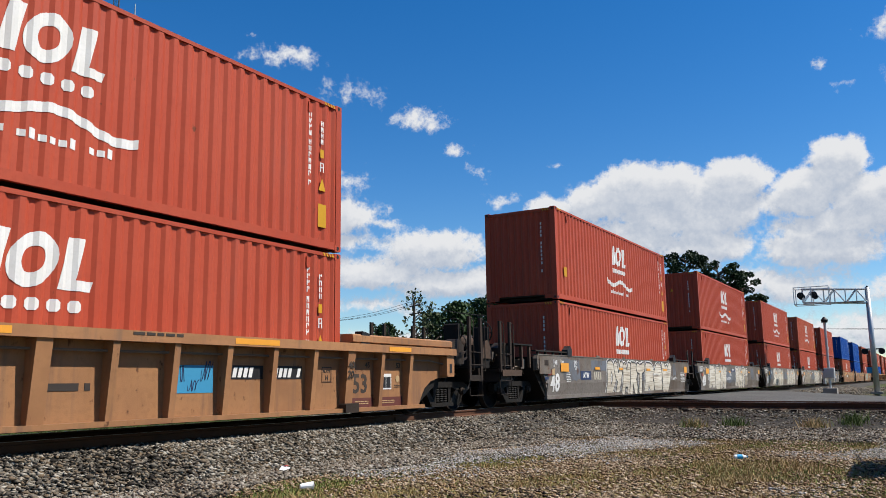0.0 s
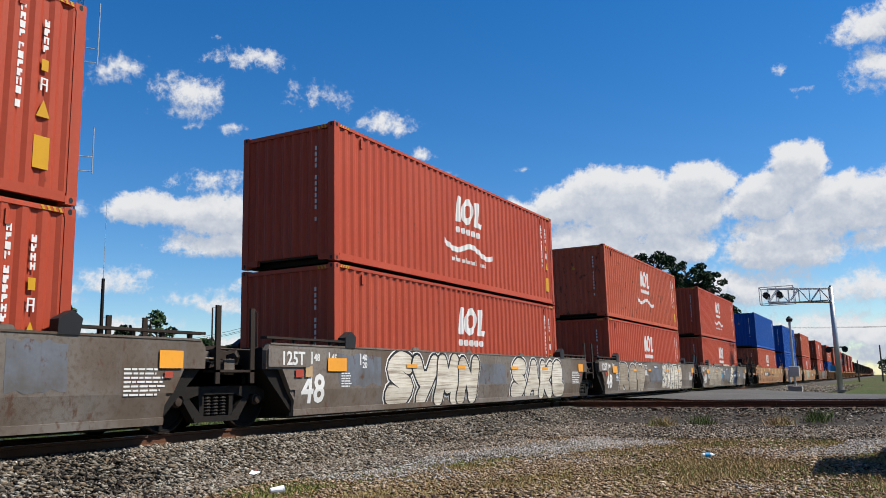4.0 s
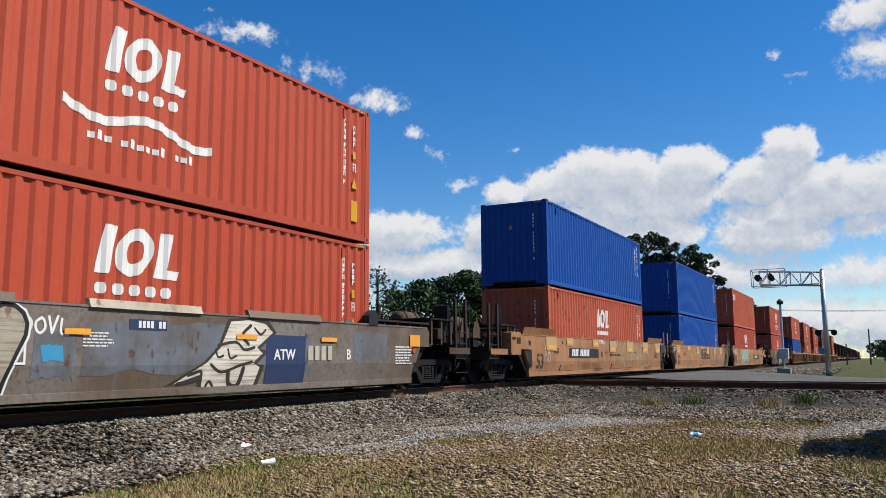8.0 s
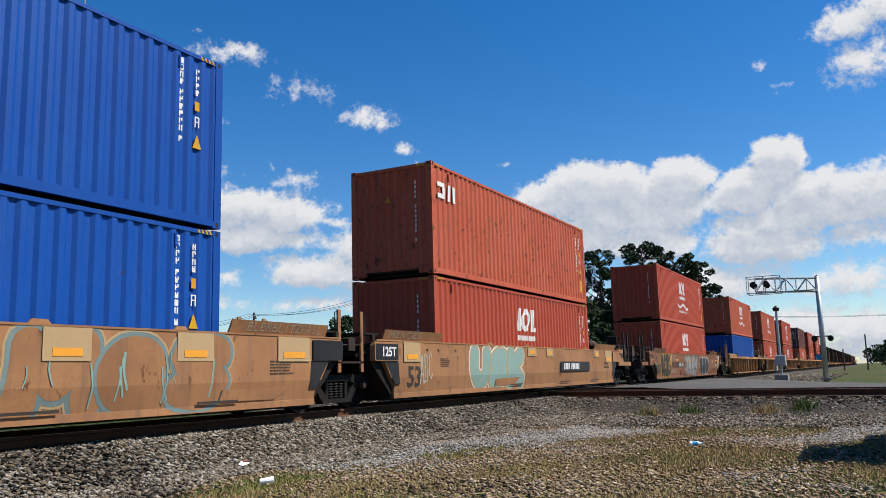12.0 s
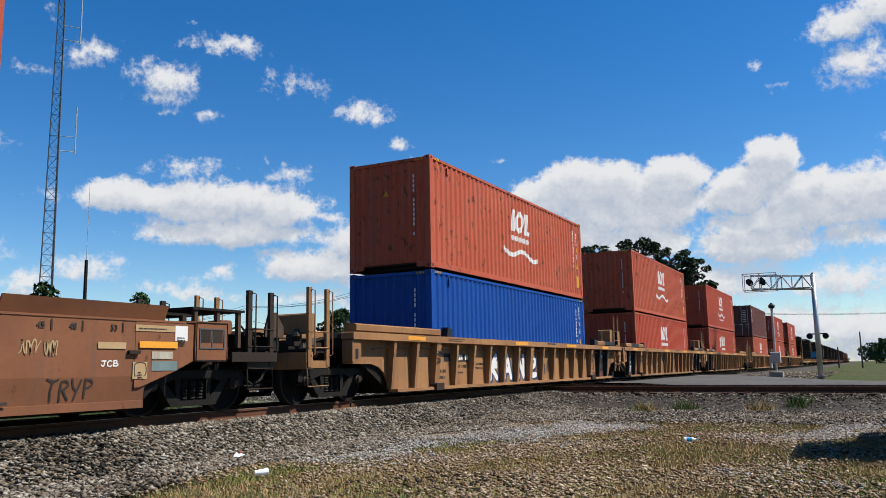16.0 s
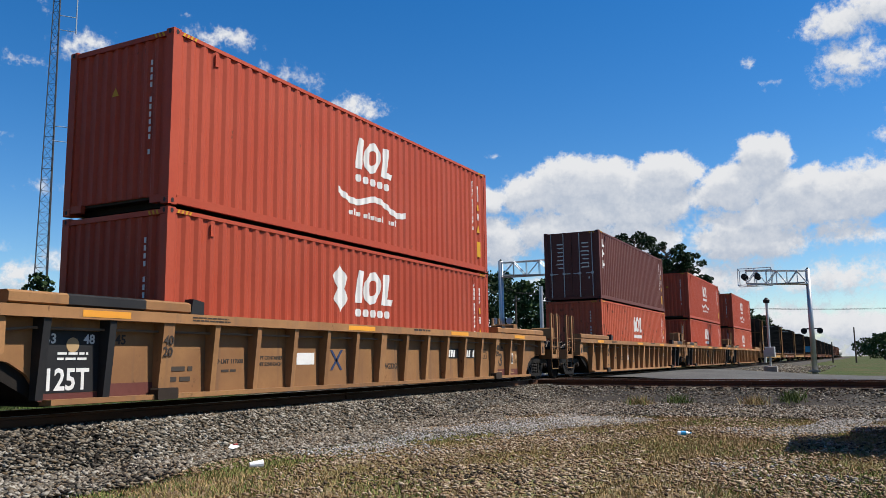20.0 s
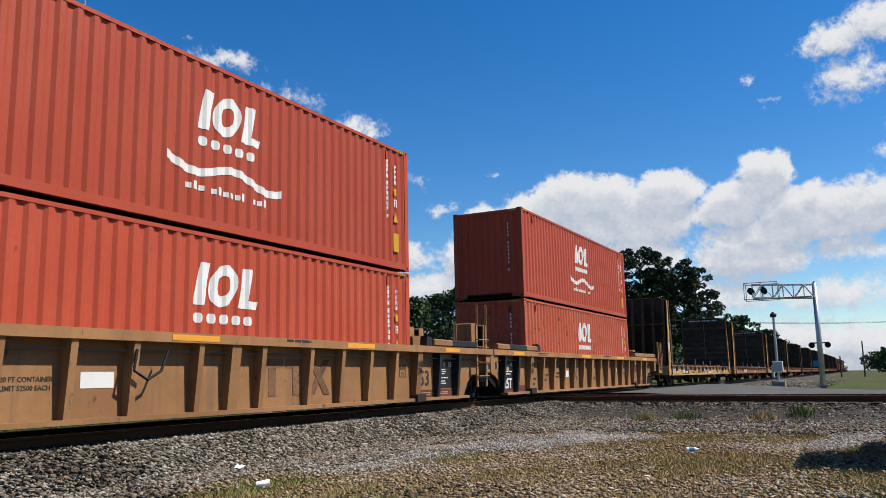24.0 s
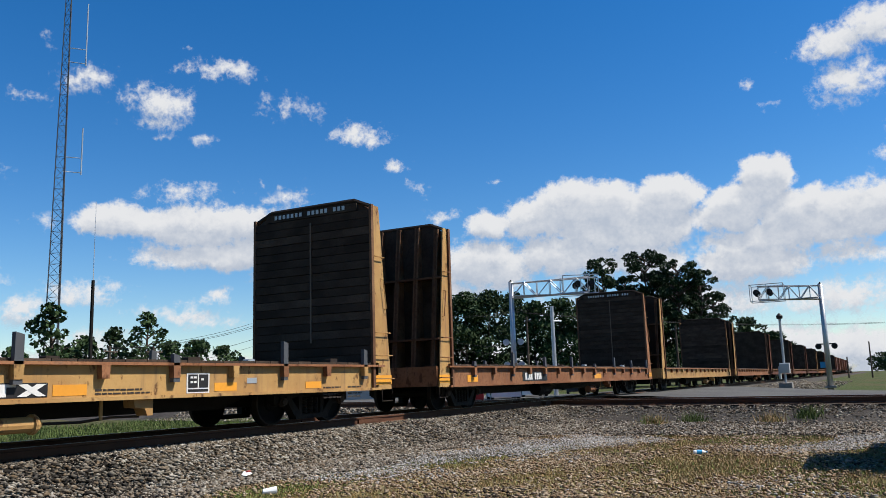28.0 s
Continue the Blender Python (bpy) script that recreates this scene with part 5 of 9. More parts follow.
def ribbed_well_car(s0, mat, colour, left, right, seed, dark_end=True):
    """A well unit with upright outside ribs under a heavy top chord."""
    car = thing("well_car", f"{colour} double-stack well car with upright ribs and sprayed marks", "well car", "cars of the train")
    xl, xr = -3.05 if left == "joint" else -3.85, 16.18 if right == "joint" else 16.05
    bl, br = -2.05, 14.85
    top, bot, yo = 1.42, 0.17, 1.52
    tl, tr = -4.0 if left == "joint" else -3.45, 16.2
    for sy in (-1, 1):
        pl = Shape()
        low = [(bl, bot)] + [(br, bot)]
        right_arch = [(br + 0.1, 0.35), (br + 0.25, 0.55), (br + 0.5, 0.70), (br + 0.8, 0.77), (xr, 0.78)]
        left_arch = [(xl, 0.78), (bl - 0.8, 0.77), (bl - 0.5, 0.70), (bl - 0.25, 0.55), (bl - 0.1, 0.35)]
        poly = low + right_arch + [(xr, top - 0.14), (xl, top - 0.14)] + left_arch
        y1, y2 = sy * (yo - 0.25), sy * (yo - 0.31)
        pl.prism(poly, "y", y1, y2)
        part("side_wall", pl, mat, car)
        ch = Shape().box(xl - 0.05, xr + 0.05, min(sy * yo, sy * (yo - 0.31)), max(sy * yo, sy * (yo - 0.31)), top - 0.15, top, 0.015)
        part("top_chord", ch, mat, car)
        flange = Shape().box(bl, br, min(sy * (yo - 0.08), sy * (yo - 0.31)), max(sy * (yo - 0.08), sy * (yo - 0.31)), bot - 0.02, bot + 0.05)
        part("bottom_flange", flange, mat, car)
        n = 17
        for i in range(n):
            x = rib_x(i, left, right)
            wide = 0.11 if i in (2, 8, 14) else 0.055
            rib = Shape()
            v = [(x - wide, sy * (yo - 0.03), top - 0.15), (x + wide, sy * (yo - 0.03), top - 0.15), (x + wide, sy * (yo - 0.13), bot + 0.05), (x - wide, sy * (yo - 0.13), bot + 0.05),
                 (x - wide, sy * (yo - 0.25), top - 0.15), (x + wide, sy * (yo - 0.25), top - 0.15), (x + wide, sy * (yo - 0.25), bot + 0.05), (x - wide, sy * (yo - 0.25), bot + 0.05)]
            rib.add(v, [(0, 1, 2, 3), (4, 7, 6, 5), (0, 4, 5, 1), (3, 2, 6, 7), (0, 3, 7, 4), (1, 5, 6, 2)])
            part("side_rib", rib, BLACK_PAINT if seed and ((i < 2 and left == "joint") or (i > 14 and right == "joint")) else mat, car)
            if i in (2, 14):
                sh = Shape().box(x - 0.2, x + 0.2, min(sy * (yo - 0.02), sy * (yo - 0.2)), max(sy * (yo - 0.02), sy * (yo - 0.2)), bot - 0.03, bot + 0.14, 0.02)
                part("jacking_pad", sh, GREASE, car)
        pipe = Shape().tube([(bl - 0.9, sy * (yo - 0.16), 1.08), (bl - 0.3, sy * (yo - 0.16), 1.14), (br + 0.3, sy * (yo - 0.16), 1.14), (br + 0.9, sy * (yo - 0.16), 1.08)], 0.018, 5)
        part("air_pipe", pipe, PIPE, car)
        for e, sx in ((xl, -1), (xr, 1)):
            black = BLACK_PAINT if seed else mat
            if (left if sx < 0 else right) == "joint":
                covers = ((-2.75, -1.9, mat), (-1.9, -0.6, black), (-0.6, 0.28, mat)) if sx < 0 else ((12.9, 13.85, mat), (13.85, 15.3, black))
            else:
                covers = ((*sorted((e - sx * 0.1, e - sx * 3.8)), mat),)
            for c0, c1, cm in covers:
                if c1 - c0 > 0.05:
                    cov = Shape().prism([(sy * (yo - 0.03), top + 0.035), (sy * (yo - 0.03), top + 0.15), (sy * (yo - 0.08), top + 0.18), (sy * (yo - 0.34), top + 0.18), (sy * (yo - 0.34), top), (sy * (yo - 0.12), top)], "x", c0, c1)
                    part("end_cover", cov, cm, car)
            gx = 0.44 if sx < 0 else 12.66
            part("container_guide", Shape().prism([(gx - 0.14, top), (gx + 0.14, top), (gx + 0.14, top + 0.2), (gx - 0.1, top + 0.24)], "y", sy * (yo - 0.22), sy * (yo - 0.04)), BLACK_PAINT, car)
            part("corner_bracket", Shape().box(e - 0.02 if sx < 0 else e - 0.3, e + 0.3 if sx < 0 else e + 0.02, min(sy * (yo - 0.27), sy * (yo - 0.05)), max(sy * (yo - 0.27), sy * (yo - 0.05)), 0.80, top - 0.15, 0.03), mat, car)
            part("bracket_slot", Shape().box(e + 0.09 if sx < 0 else e - 0.19, e + 0.19 if sx < 0 else e - 0.09, min(sy * (yo - 0.05), sy * (yo - 0.045)), max(sy * (yo - 0.05), sy * (yo - 0.045)), 0.88, 1.08), BLACK_PAINT, car)
    for e, sx in ((bl, -1), (br, 1)):
        part("well_end", Shape().prism([(e, 0.17), (e + sx * 1.4, 0.95), (e + sx * 1.4, top - 0.1), (e - sx * 0.1, top - 0.1), (e - sx * 0.3, 0.17)], "y", -yo + 0.32, yo - 0.32), UNDER, car)
    underframe(car, bl, br, mat)
    y, yr = -yo, -(yo - 0.25)
    plates(car, [(-1.7, -0.9, top - 0.12, top - 0.03, ORANGE, "orange reflective strip"), (4.6, 5.6, top - 0.12, top - 0.03, ORANGE, ""), (9.2, 10.2, top - 0.12, top - 0.03, ORANGE, ""), (13.4, 14.2, top - 0.12, top - 0.03, ORANGE, "")], y - 0.001)
    bars(car, 7.3, top - 0.06, 0.9, 0.05, 1, y - 0.002, INK, seed)
    bars(car, 0.3, top - 0.06, 0.9, 0.025, 2, y - 0.002, INK, seed + 5)
    return car, yr


def flat_car(s0, length, mat, seed, deep_detail=True, bulk=None, near=True):
    """A bulkhead flat car, empty, with timber-faced steel bulkheads."""
    rng = random.Random(seed)
    bulk = bulk or mat
    car = thing("bulkhead_flat_car", "empty weathered yellow flat car with tall timber-faced end bulkheads" if mat is FLAT_YELLOW else "empty rusty flat car with tall timber-faced end bulkheads", "flat car", "cars of the train")
    x0, x1, yo, zt = 0.0, length, 1.55, 1.10
    for sy in (-1, 1):
        sill = Shape().box(x0 + 0.63, x1 - 0.63, min(sy * yo, sy * (yo - 0.1)), max(sy * yo, sy * (yo - 0.1)), 0.60, zt - 0.06)
        sill.box(x0 + 0.6, x1 - 0.6, min(sy * (yo + 0.06), sy * (yo - 0.1)), max(sy * (yo + 0.06), sy * (yo - 0.1)), 0.57, 0.62)
        part("side_sill", sill, mat, car)
        part("deck_edge", Shape().box(x0 + 0.5, x1 - 0.5, min(sy * (yo + 0.09), sy * (yo - 0.1)), max(sy * (yo + 0.09), sy * (yo - 0.1)), zt - 0.06, zt - 0.02), FLAT_RUST, car)
        n = int(length / 1.25)
        for i in range(n):
            x = x0 + length - 1.23 - 1.247 * (n - 1 - i)
            if x < x0 + 1.2:
                continue
            pk = Shape().prism([(x - 0.07, zt - 0.06), (x + 0.07, zt - 0.06), (x + 0.06, zt - 0.24), (x - 0.06, zt - 0.24)], "y", sy * yo, sy * (yo + 0.10))
            part("stake_pocket", pk, FLAT_RUST if i % 3 else mat, car)
            if i % 2 == 1 and deep_detail:
                h = (0.30, 0.08, 0.34, 0.26)[(i // 2 + seed) % 4]
                part("steel_stake", Shape().prism([(x - 0.06, zt - 0.3), (x + 0.06, zt - 0.3), (x + 0.06, zt + h), (x - 0.06, zt + h + 0.03)], "y", sy * (yo + 0.02), sy * (yo + 0.09)), MAST_GREY, car)
            if i % 3 != 1 and deep_detail and sy < 0:
                wx = x + 0.35 + rng.uniform(-0.2, 0.2)
                part("tie_down_winch", Shape().box(wx, wx + rng.uniform(0.14, 0.3), -yo + 0.02, -yo + 0.14, zt + 0.02, zt + rng.uniform(0.05, 0.10), 0.012), GREASE if i % 4 else GALV, car)
    n, deck = int(length / 0.4), Shape()
    for i in range(n):
        a = x0 + 0.6 + i * (length - 1.2) / n
        plank = Shape() if near else deck
        plank.box(a, a + (length - 1.2) / n - 0.012, -yo, yo, zt - 0.02, zt + 0.02 + 0.008 * rng.random())
        if near:
            part("deck_plank", plank, TIE_WOOD, car)
    if not near:
        tagged(part("deck_planks", deck, TIE_WOOD, car), kind="stuff")
    part("centre_sill", Shape().prism([(x0 + 0.4, 0.95), (x1 - 0.4, 0.95), (x1 - 3.3, 0.62), (x1 - 4.2, 0.34), (x0 + 4.2, 0.34), (x0 + 3.3, 0.62)], "y", -0.6, 0.6), UNDER, car)
    part("brake_cylinder", Shape().tube([(x0 + 11.75, -1.35, 0.31), (x0 + 11.79, -1.35, 0.31), (x0 + 11.80, -1.35, 0.31), (x0 + 12.27, -1.35, 0.31), (x0 + 12.28, -1.35, 0.31), (x0 + 12.32, -1.35, 0.31), (x0 + 12.42, -1.35, 0.31)], [0.12, 0.12, 0.10, 0.10, 0.13, 0.13, 0.04], 14), mat, car, "brake cylinder below the side sill")
    part("brake_rod", Shape().tube([(x0 + 12.4, -1.35, 0.31), (x0 + 13.0, -1.34, 0.30), (x0 + 13.5, -1.32, 0.34), (x0 + 14.0, -1.3, 0.33)], 0.02, 5), GREASE, car)
    part("rod_hanger", Shape().box(x0 + 13.30, x0 + 13.34, -1.36, -1.33, 0.30, 0.60), mat, car)
    part("jacking_pad", Shape().prism([(x0 + 13.72, 0.57), (x0 + 14.06, 0.57), (x0 + 14.06, 0.34), (x0 + 13.96, 0.34), (x0 + 13.92, 0.44), (x0 + 13.74, 0.46)], "y", -1.52, -1.30), mat, car, "angled pad below the side sill")
    part("air_reservoir", Shape().tube([(x0 + 8.0, -0.8, 0.40), (x0 + 9.1, -0.8, 0.40)], 0.2, 12), UNDER, car)
    for sx, e in ((1, x0), (-1, x1)):
        # sx points inwards
        bh = new("bulkhead")
        bh.parent = car
        tagged(bh, "tall end bulkhead, steel ribs outside and dark planks inside")
        zb, zz = zt, 4.58
        lean = 0.42
        def xo(z):                     # outer line leans inwards towards the top
            return e + sx * (0.12 + lean * (z - zb) / (zz - zb))
        xi = e + sx * (0.71 if sx > 0 else 0.80)
        for sy in (-1, 1):
            pane = [(e + sx * 0.12, 0.58), (xi, 0.58), (xi, zz - 0.12), (xo(zz - 0.12) + sx * 0.0, zz - 0.12)]
            part("side_plate", Shape().prism(pane, "y", sy * yo, sy * (yo - 0.03)), FLAT_YELLOW if mat is FLAT_RUST and sx > 0 else bulk, bh)
            part("side_flange", Shape().prism([(xi, 0.58), (xi + sx * 0.09, 0.58), (xi + sx * 0.09, zz - 0.12), (xi, zz - 0.12)], "y", sy * (yo + 0.05), sy * (yo - 0.01)), BULK_RUST, bh)
            if deep_detail:
                part("grab_iron", rung([(xo(2.9) + sx * 0.14, sy * yo, 2.9), (xo(2.9) + sx * 0.14, sy * (yo + 0.06), 2.88), (xo(2.25) + sx * 0.1, sy * (yo + 0.06), 2.27), (xo(2.25) + sx * 0.1, sy * yo, 2.25)], 0.012), bulk, bh)
                for z in (0.80, 1.28, 1.75, 3.35):
                    part("ladder_rung", rung([(xo(z) + sx * 0.04, sy * yo, z), (xo(z) + sx * 0.04, sy * (yo + 0.07), z), (xi, sy * (yo + 0.07), z), (xi, sy * yo, z)], 0.012), bulk, bh)
                part("marking_panel", Shape().prism([(e + sx * 0.12, 0.68), (xi - sx * 0.06, 0.68), (xi - sx * 0.06, 0.87), (e + sx * 0.12, 0.87)], "y", sy * yo, sy * (yo + 0.004)), ORANGE, bh)
                part("sill_step", Shape().tube([(e + sx * 0.1, sy * yo, 0.58), (e + sx * 0.1, sy * yo, 0.34), (e + sx * 0.5, sy * yo, 0.34), (e + sx * 0.5, sy * yo, 0.58)], 0.013, 5), GREASE, bh)
        skin = Shape().prism([(-yo + 0.03, zb), (yo - 0.03, zb), (yo - 0.03, zz - 0.22), (yo - 0.42, zz), (-yo + 0.42, zz), (-yo + 0.03, zz - 0.22)], "x", xi - sx * 0.02, xi + sx * 0.01)
        part("back_sheet", skin, DARK_WOOD, bh)
        cap = Shape().tube([(xi, -yo, zz - 0.16), (xi, -yo + 0.42, zz + 0.02), (xi, yo - 0.42, zz + 0.02), (xi, yo, zz - 0.16)], 0.05, 6)
        part("top_cap", cap, GREASE, bh)
        for k in range(6):
            yy = -yo + 0.2 + k * (2 * yo - 0.4) / 5
            ztop = zz - 0.12 if k in (0, 5) else zz - 0.02
            rib = [(xo(zb), zb - 0.4), (xi, zb - 0.4), (xi, ztop), (xo(ztop), ztop)]
            part("bulkhead_rib", Shape().prism(rib, "y", yy - 0.025, yy + 0.025), BULK_RUST, bh)
            part("rib_flange", Shape().prism([(xo(zb), zb - 0.4), (xo(ztop), ztop), (xo(ztop) + sx * 0.02, ztop), (xo(zb) + sx * 0.02, zb - 0.4)], "y", yy - 0.06, yy + 0.06), BULK_RUST, bh)
        for z in (1.7, 3.2):
            part("cross_rib", Shape().box(min(xo(z), xi), max(xo(z), xi), -yo + 0.03, yo - 0.03, z, z + 0.05), BULK_RUST, bh)
        m, wall = 19, Shape()
        for k in range(m):
            z0 = zb + 0.03 + k * (zz - zb - 0.07) / m
            z1 = z0 + (zz - zb - 0.07) / m - 0.012
            cut = 0.0 if z1 < zz - 0.22 else (z1 - (zz - 0.22)) * 1.8
            pd = 0.075 + 0.02 * rng.random()
            pk = Shape() if near else wall
            pk.box(min(xi + sx * 0.012, xi + sx * pd), max(xi + sx * 0.012, xi + sx * pd), -yo + 0.02 + cut, yo - 0.02 - cut, z0, z1)
            if near:
                part("bulkhead_plank", pk, DARK_WOOD, bh)
        if not near:
            tagged(part("bulkhead_planks", wall, DARK_WOOD, bh), kind="stuff")
        if deep_detail and sx < 0:
            part("bolt_strip", Shape().box(min(xi + sx * 0.096, xi + sx * 0.104), max(xi + sx * 0.096, xi + sx * 0.104), -0.04, 0.0, zb + 0.5, zz - 0.35), PIPE, bh)
        if deep_detail:
            tx = Shape()
            for k in range(17):
                if k not in (3, 9):
                    ya, xa = -yo + 0.62 + k * 0.115, xi + sx * 0.099
                    tx.prism([(ya, zz - 0.17), (ya + 0.07, zz - 0.17), (ya + 0.07, zz - 0.08), (ya, zz - 0.08)], "x", xa, xa + sx * 0.004)
            tagged(part("lettering_bars", tx, GALV, bh, "row of faded white lettering"), kind="stuff")
        truck(car, e + sx * 2.25, 0.42)
        cp = Shape().box(min(e - sx * 0.5, e + sx * 0.3), max(e - sx * 0.5, e + sx * 0.3), -0.12, 0.12, 0.72, 0.95, 0.03)
        part("coupler", cp, GREASE, car)
        part("end_sill", Shape().box(min(e + sx * 0.1, e + sx * 0.3), max(e + sx * 0.1, e + sx * 0.3), -yo + 0.06, yo - 0.06, 0.6, zt - 0.03), mat, car)
    y = -yo
    if deep_detail:
        if mat is FLAT_YELLOW:
            plates(car, [(3.55, 5.25, 0.64, 0.91, BLACK_PAINT, "black number panel"), (1.72, 2.22, 0.67, 0.80, ORANGE, "orange reflective strip"), (5.35, 5.75, 0.67, 0.80, ORANGE, ""), (11.0, 12.35, 0.64, 0.82, BLACK_PAINT, "black emblem panel"), (12.42, 12.92, 0.65, 0.79, ORANGE, ""), (14.66, 15.13, 0.63, 0.93, WHITE, "white data panel"), (15.24, 15.74, 0.65, 0.78, ORANGE, ""), (15.98, 16.22, 0.76, 0.85, GALV, "small metal tag plate"), (17.53, 18.0, 0.65, 0.77, ORANGE, "")], y - 0.001)
            number_bars(car, 3.62, 0.68, 9, 0.19, y - 0.005, WHITE, 0.2)
            cross = Shape()
            for k, x in enumerate((11.08, 11.52)):
                cross.rect(x + 0.12, x + 0.28, 0.655, 0.77, y - 0.006).rect(x, x + 0.40, 0.77, 0.805, y - 0.006)
            cross.flat([(11.94, 0.655), (12.07, 0.655), (12.33, 0.805), (12.20, 0.805)], y - 0.006, 0.002).flat([(11.94, 0.805), (12.07, 0.805), (12.33, 0.655), (12.20, 0.655)], y - 0.009, 0.002)
            part("emblem_shape", cross, WHITE, car)
            part("data_panel_field", Shape().rect(14.69, 14.88, 0.71, 0.91, y - 0.006).rect(14.91, 15.10, 0.71, 0.91, y - 0.006).rect(14.69, 15.10, 0.65, 0.69, y - 0.006), BLACK_PAINT, car)
            part("data_panel_mark", Shape().rect(14.73, 14.78, 0.85, 0.88, y - 0.011).rect(14.80, 14.85, 0.85, 0.88, y - 0.011).rect(14.73, 14.78, 0.78, 0.81, y - 0.011).rect(14.80, 14.85, 0.78, 0.81, y - 0.011).rect(14.95, 15.0, 0.82, 0.85, y - 0.011), WHITE, car)
            bars(car, 13.05, 0.70, 0.95, 0.028, 2, y - 0.003, INK, seed + 8)
            bars(car, 18.06, 0.64, 0.62, 0.035, 4, y - 0.003, INK, seed + 9)
            bars(car, 18.85, 0.64, 0.55, 0.035, 4, y - 0.003, INK, seed + 10)
            words("LD LMT   200600", 0.11, INK, car, 5.95, 0.83, y - 0.003)
            words("LT WT     65400", 0.11, INK, car, 5.95, 0.68, y - 0.003)
            worn_patch(car, 0.95, 1.75, 0.64, 0.96, y - 0.002, CREAM, seed + 3, "pale worn paint patch")
            worn_patch(car, 4.3, 5.1, 0.94, 1.02, y - 0.002, CREAM, seed + 4, "pale worn paint patch")
            worn_patch(car, 8.0, 8.8, 0.63, 0.99, y - 0.002, BULK_RUST, seed + 5, "rusted bare patch")
            worn_patch(car, 2.3, 2.9, 0.70, 0.90, y - 0.002, CREAM, seed + 6, "pale worn paint patch")
            scrawl(car, 9.6, 11.0, 0.66, 0.3, y - 0.003, WHITE, seed + 7, 7)
            bars(car, 1.3, 0.62, 1.1, 0.03, 1, y - 0.003, INK, seed)
            words("117", 0.52, WHITE, car, 0.13, 1.88, y - 0.004, "white sprayed scrawl", squeeze=0.55)
            bars(car, 9.0, 0.78, 1.5, 0.03, 2, y - 0.003, INK, seed + 1)
        else:
            plates(car, [(5.2, 7.2, 0.66, 0.93, BLACK_PAINT, "black number panel"), (1.6, 2.2, 0.68, 0.85, ORANGE, "orange reflective strip"), (12.0, 12.8, 0.68, 0.85, ORANGE, "")], y - 0.001)
            number_bars(car, 5.4, 0.70, 9, 0.2, y - 0.005, WHITE)
    return rolls(car, s0)


def tank_car(s0, seed):
    car = thing("tank_car", "pale grey railway tank car at the train's far end", "tank car", "cars of the train")
    part("tank", Shape().tube([(0.9, 0, 2.4), (1.2, 0, 2.4), (13.8, 0, 2.4), (14.1, 0, 2.4)], [1.0, 1.45, 1.45, 1.0], 20), CANVAS_GREY, car, smooth=True)
    part("dome", Shape().tube([(7.5, 0, 3.8), (7.5, 0, 4.25)], 0.5, 12), CANVAS_GREY, car)
    part("centre_sill", Shape().box(0.0, 15.0, -0.6, 0.6, 0.7, 1.0), UNDER, car)
    truck(car, 2.2, 0.42)
    truck(car, 12.8, 0.42)
    return rolls(car, s0)


def box_car(s0, seed):
    car = thing("box_car", "rusty brown railway box car with a sliding door", "box car", "cars of the train")
    part("body", Shape().box(0.2, 15.6, -1.45, 1.45, 1.0, 4.3, 0.05), BROWN_CAR, car)
    part("roof", Shape().prism([(-1.5, 4.3), (1.5, 4.3), (0, 4.5)], "x", 0.15, 15.65), BROWN_CAR, car)
    for i in range(17):
        x = 0.5 + i * 0.93
        part("side_rib", Shape().box(x, x + 0.08, -1.5, -1.45, 1.05, 4.28), BROWN_CAR, car)
    part("door", Shape().box(6.5, 9.3, -1.54, -1.5, 1.1, 4.2), BROWN_CAR, car)
    part("centre_sill", Shape().box(-0.3, 16.1, -0.4, 0.4, 0.7, 1.0), UNDER, car)
    truck(car, 2.2, 0.42)
    truck(car, 13.6, 0.42)
    return rolls(car, s0)


STACK_Z = 0.22
AT = [-0.03, 22.85, 41.03, 59.11, 77.07, 95.27, 118.25, 138.33, 158.00, 182.21, 205.86, 225.71, 245.40, 269.11, 288.64, 308.06]


def stack(i, lower, upper, **kw):
    cols = {"red": (RED, "red"), "worn": (RED_B, "faded rust-streaked red"), "blue": (BLUE, "deep blue"), "brown": (BROWN, "dark brown")}
    for level, what in enumerate((lower, upper)):
        m, c = cols[what[0]]
        container(AT[i], STACK_Z + level * (HC + 0.045), m, c, emblem=what[1], seed=i * 2 + level, doors_left=what[0] == "brown", lower=level == 0,
                  yellow_left=(i == 1 and level == 1), web=not (level == 1 and what[0] == "worn"))


for i, lo, up in ((0, ("red", "y"), ("red", "y")), (1, ("red", "y"), ("red", "y")), (2, ("red", "y"), ("red", "y")), (3, ("red", "y"), ("red", "y")),
                  (4, ("red", "y"), ("worn", "y")), (5, ("red", "y"), ("red", "y")), (6, ("worn", "y"), ("blue", "")), (7, ("blue", ""), ("blue", "")),
                  (8, ("red", "y"), ("worn", "small")), (9, ("red", "y"), ("red", "y")), (10, ("blue", ""), ("worn", "y")), (11, ("red", "y"), ("worn", "y")),
                  (12, ("red", "patch"), ("red", "y")), (13, ("worn", "y"), ("brown", "")), (14, ("red", "y"), ("red", "y")), (15, ("worn", "y"), ("red", "y"))):
    stack(i, lo, up)

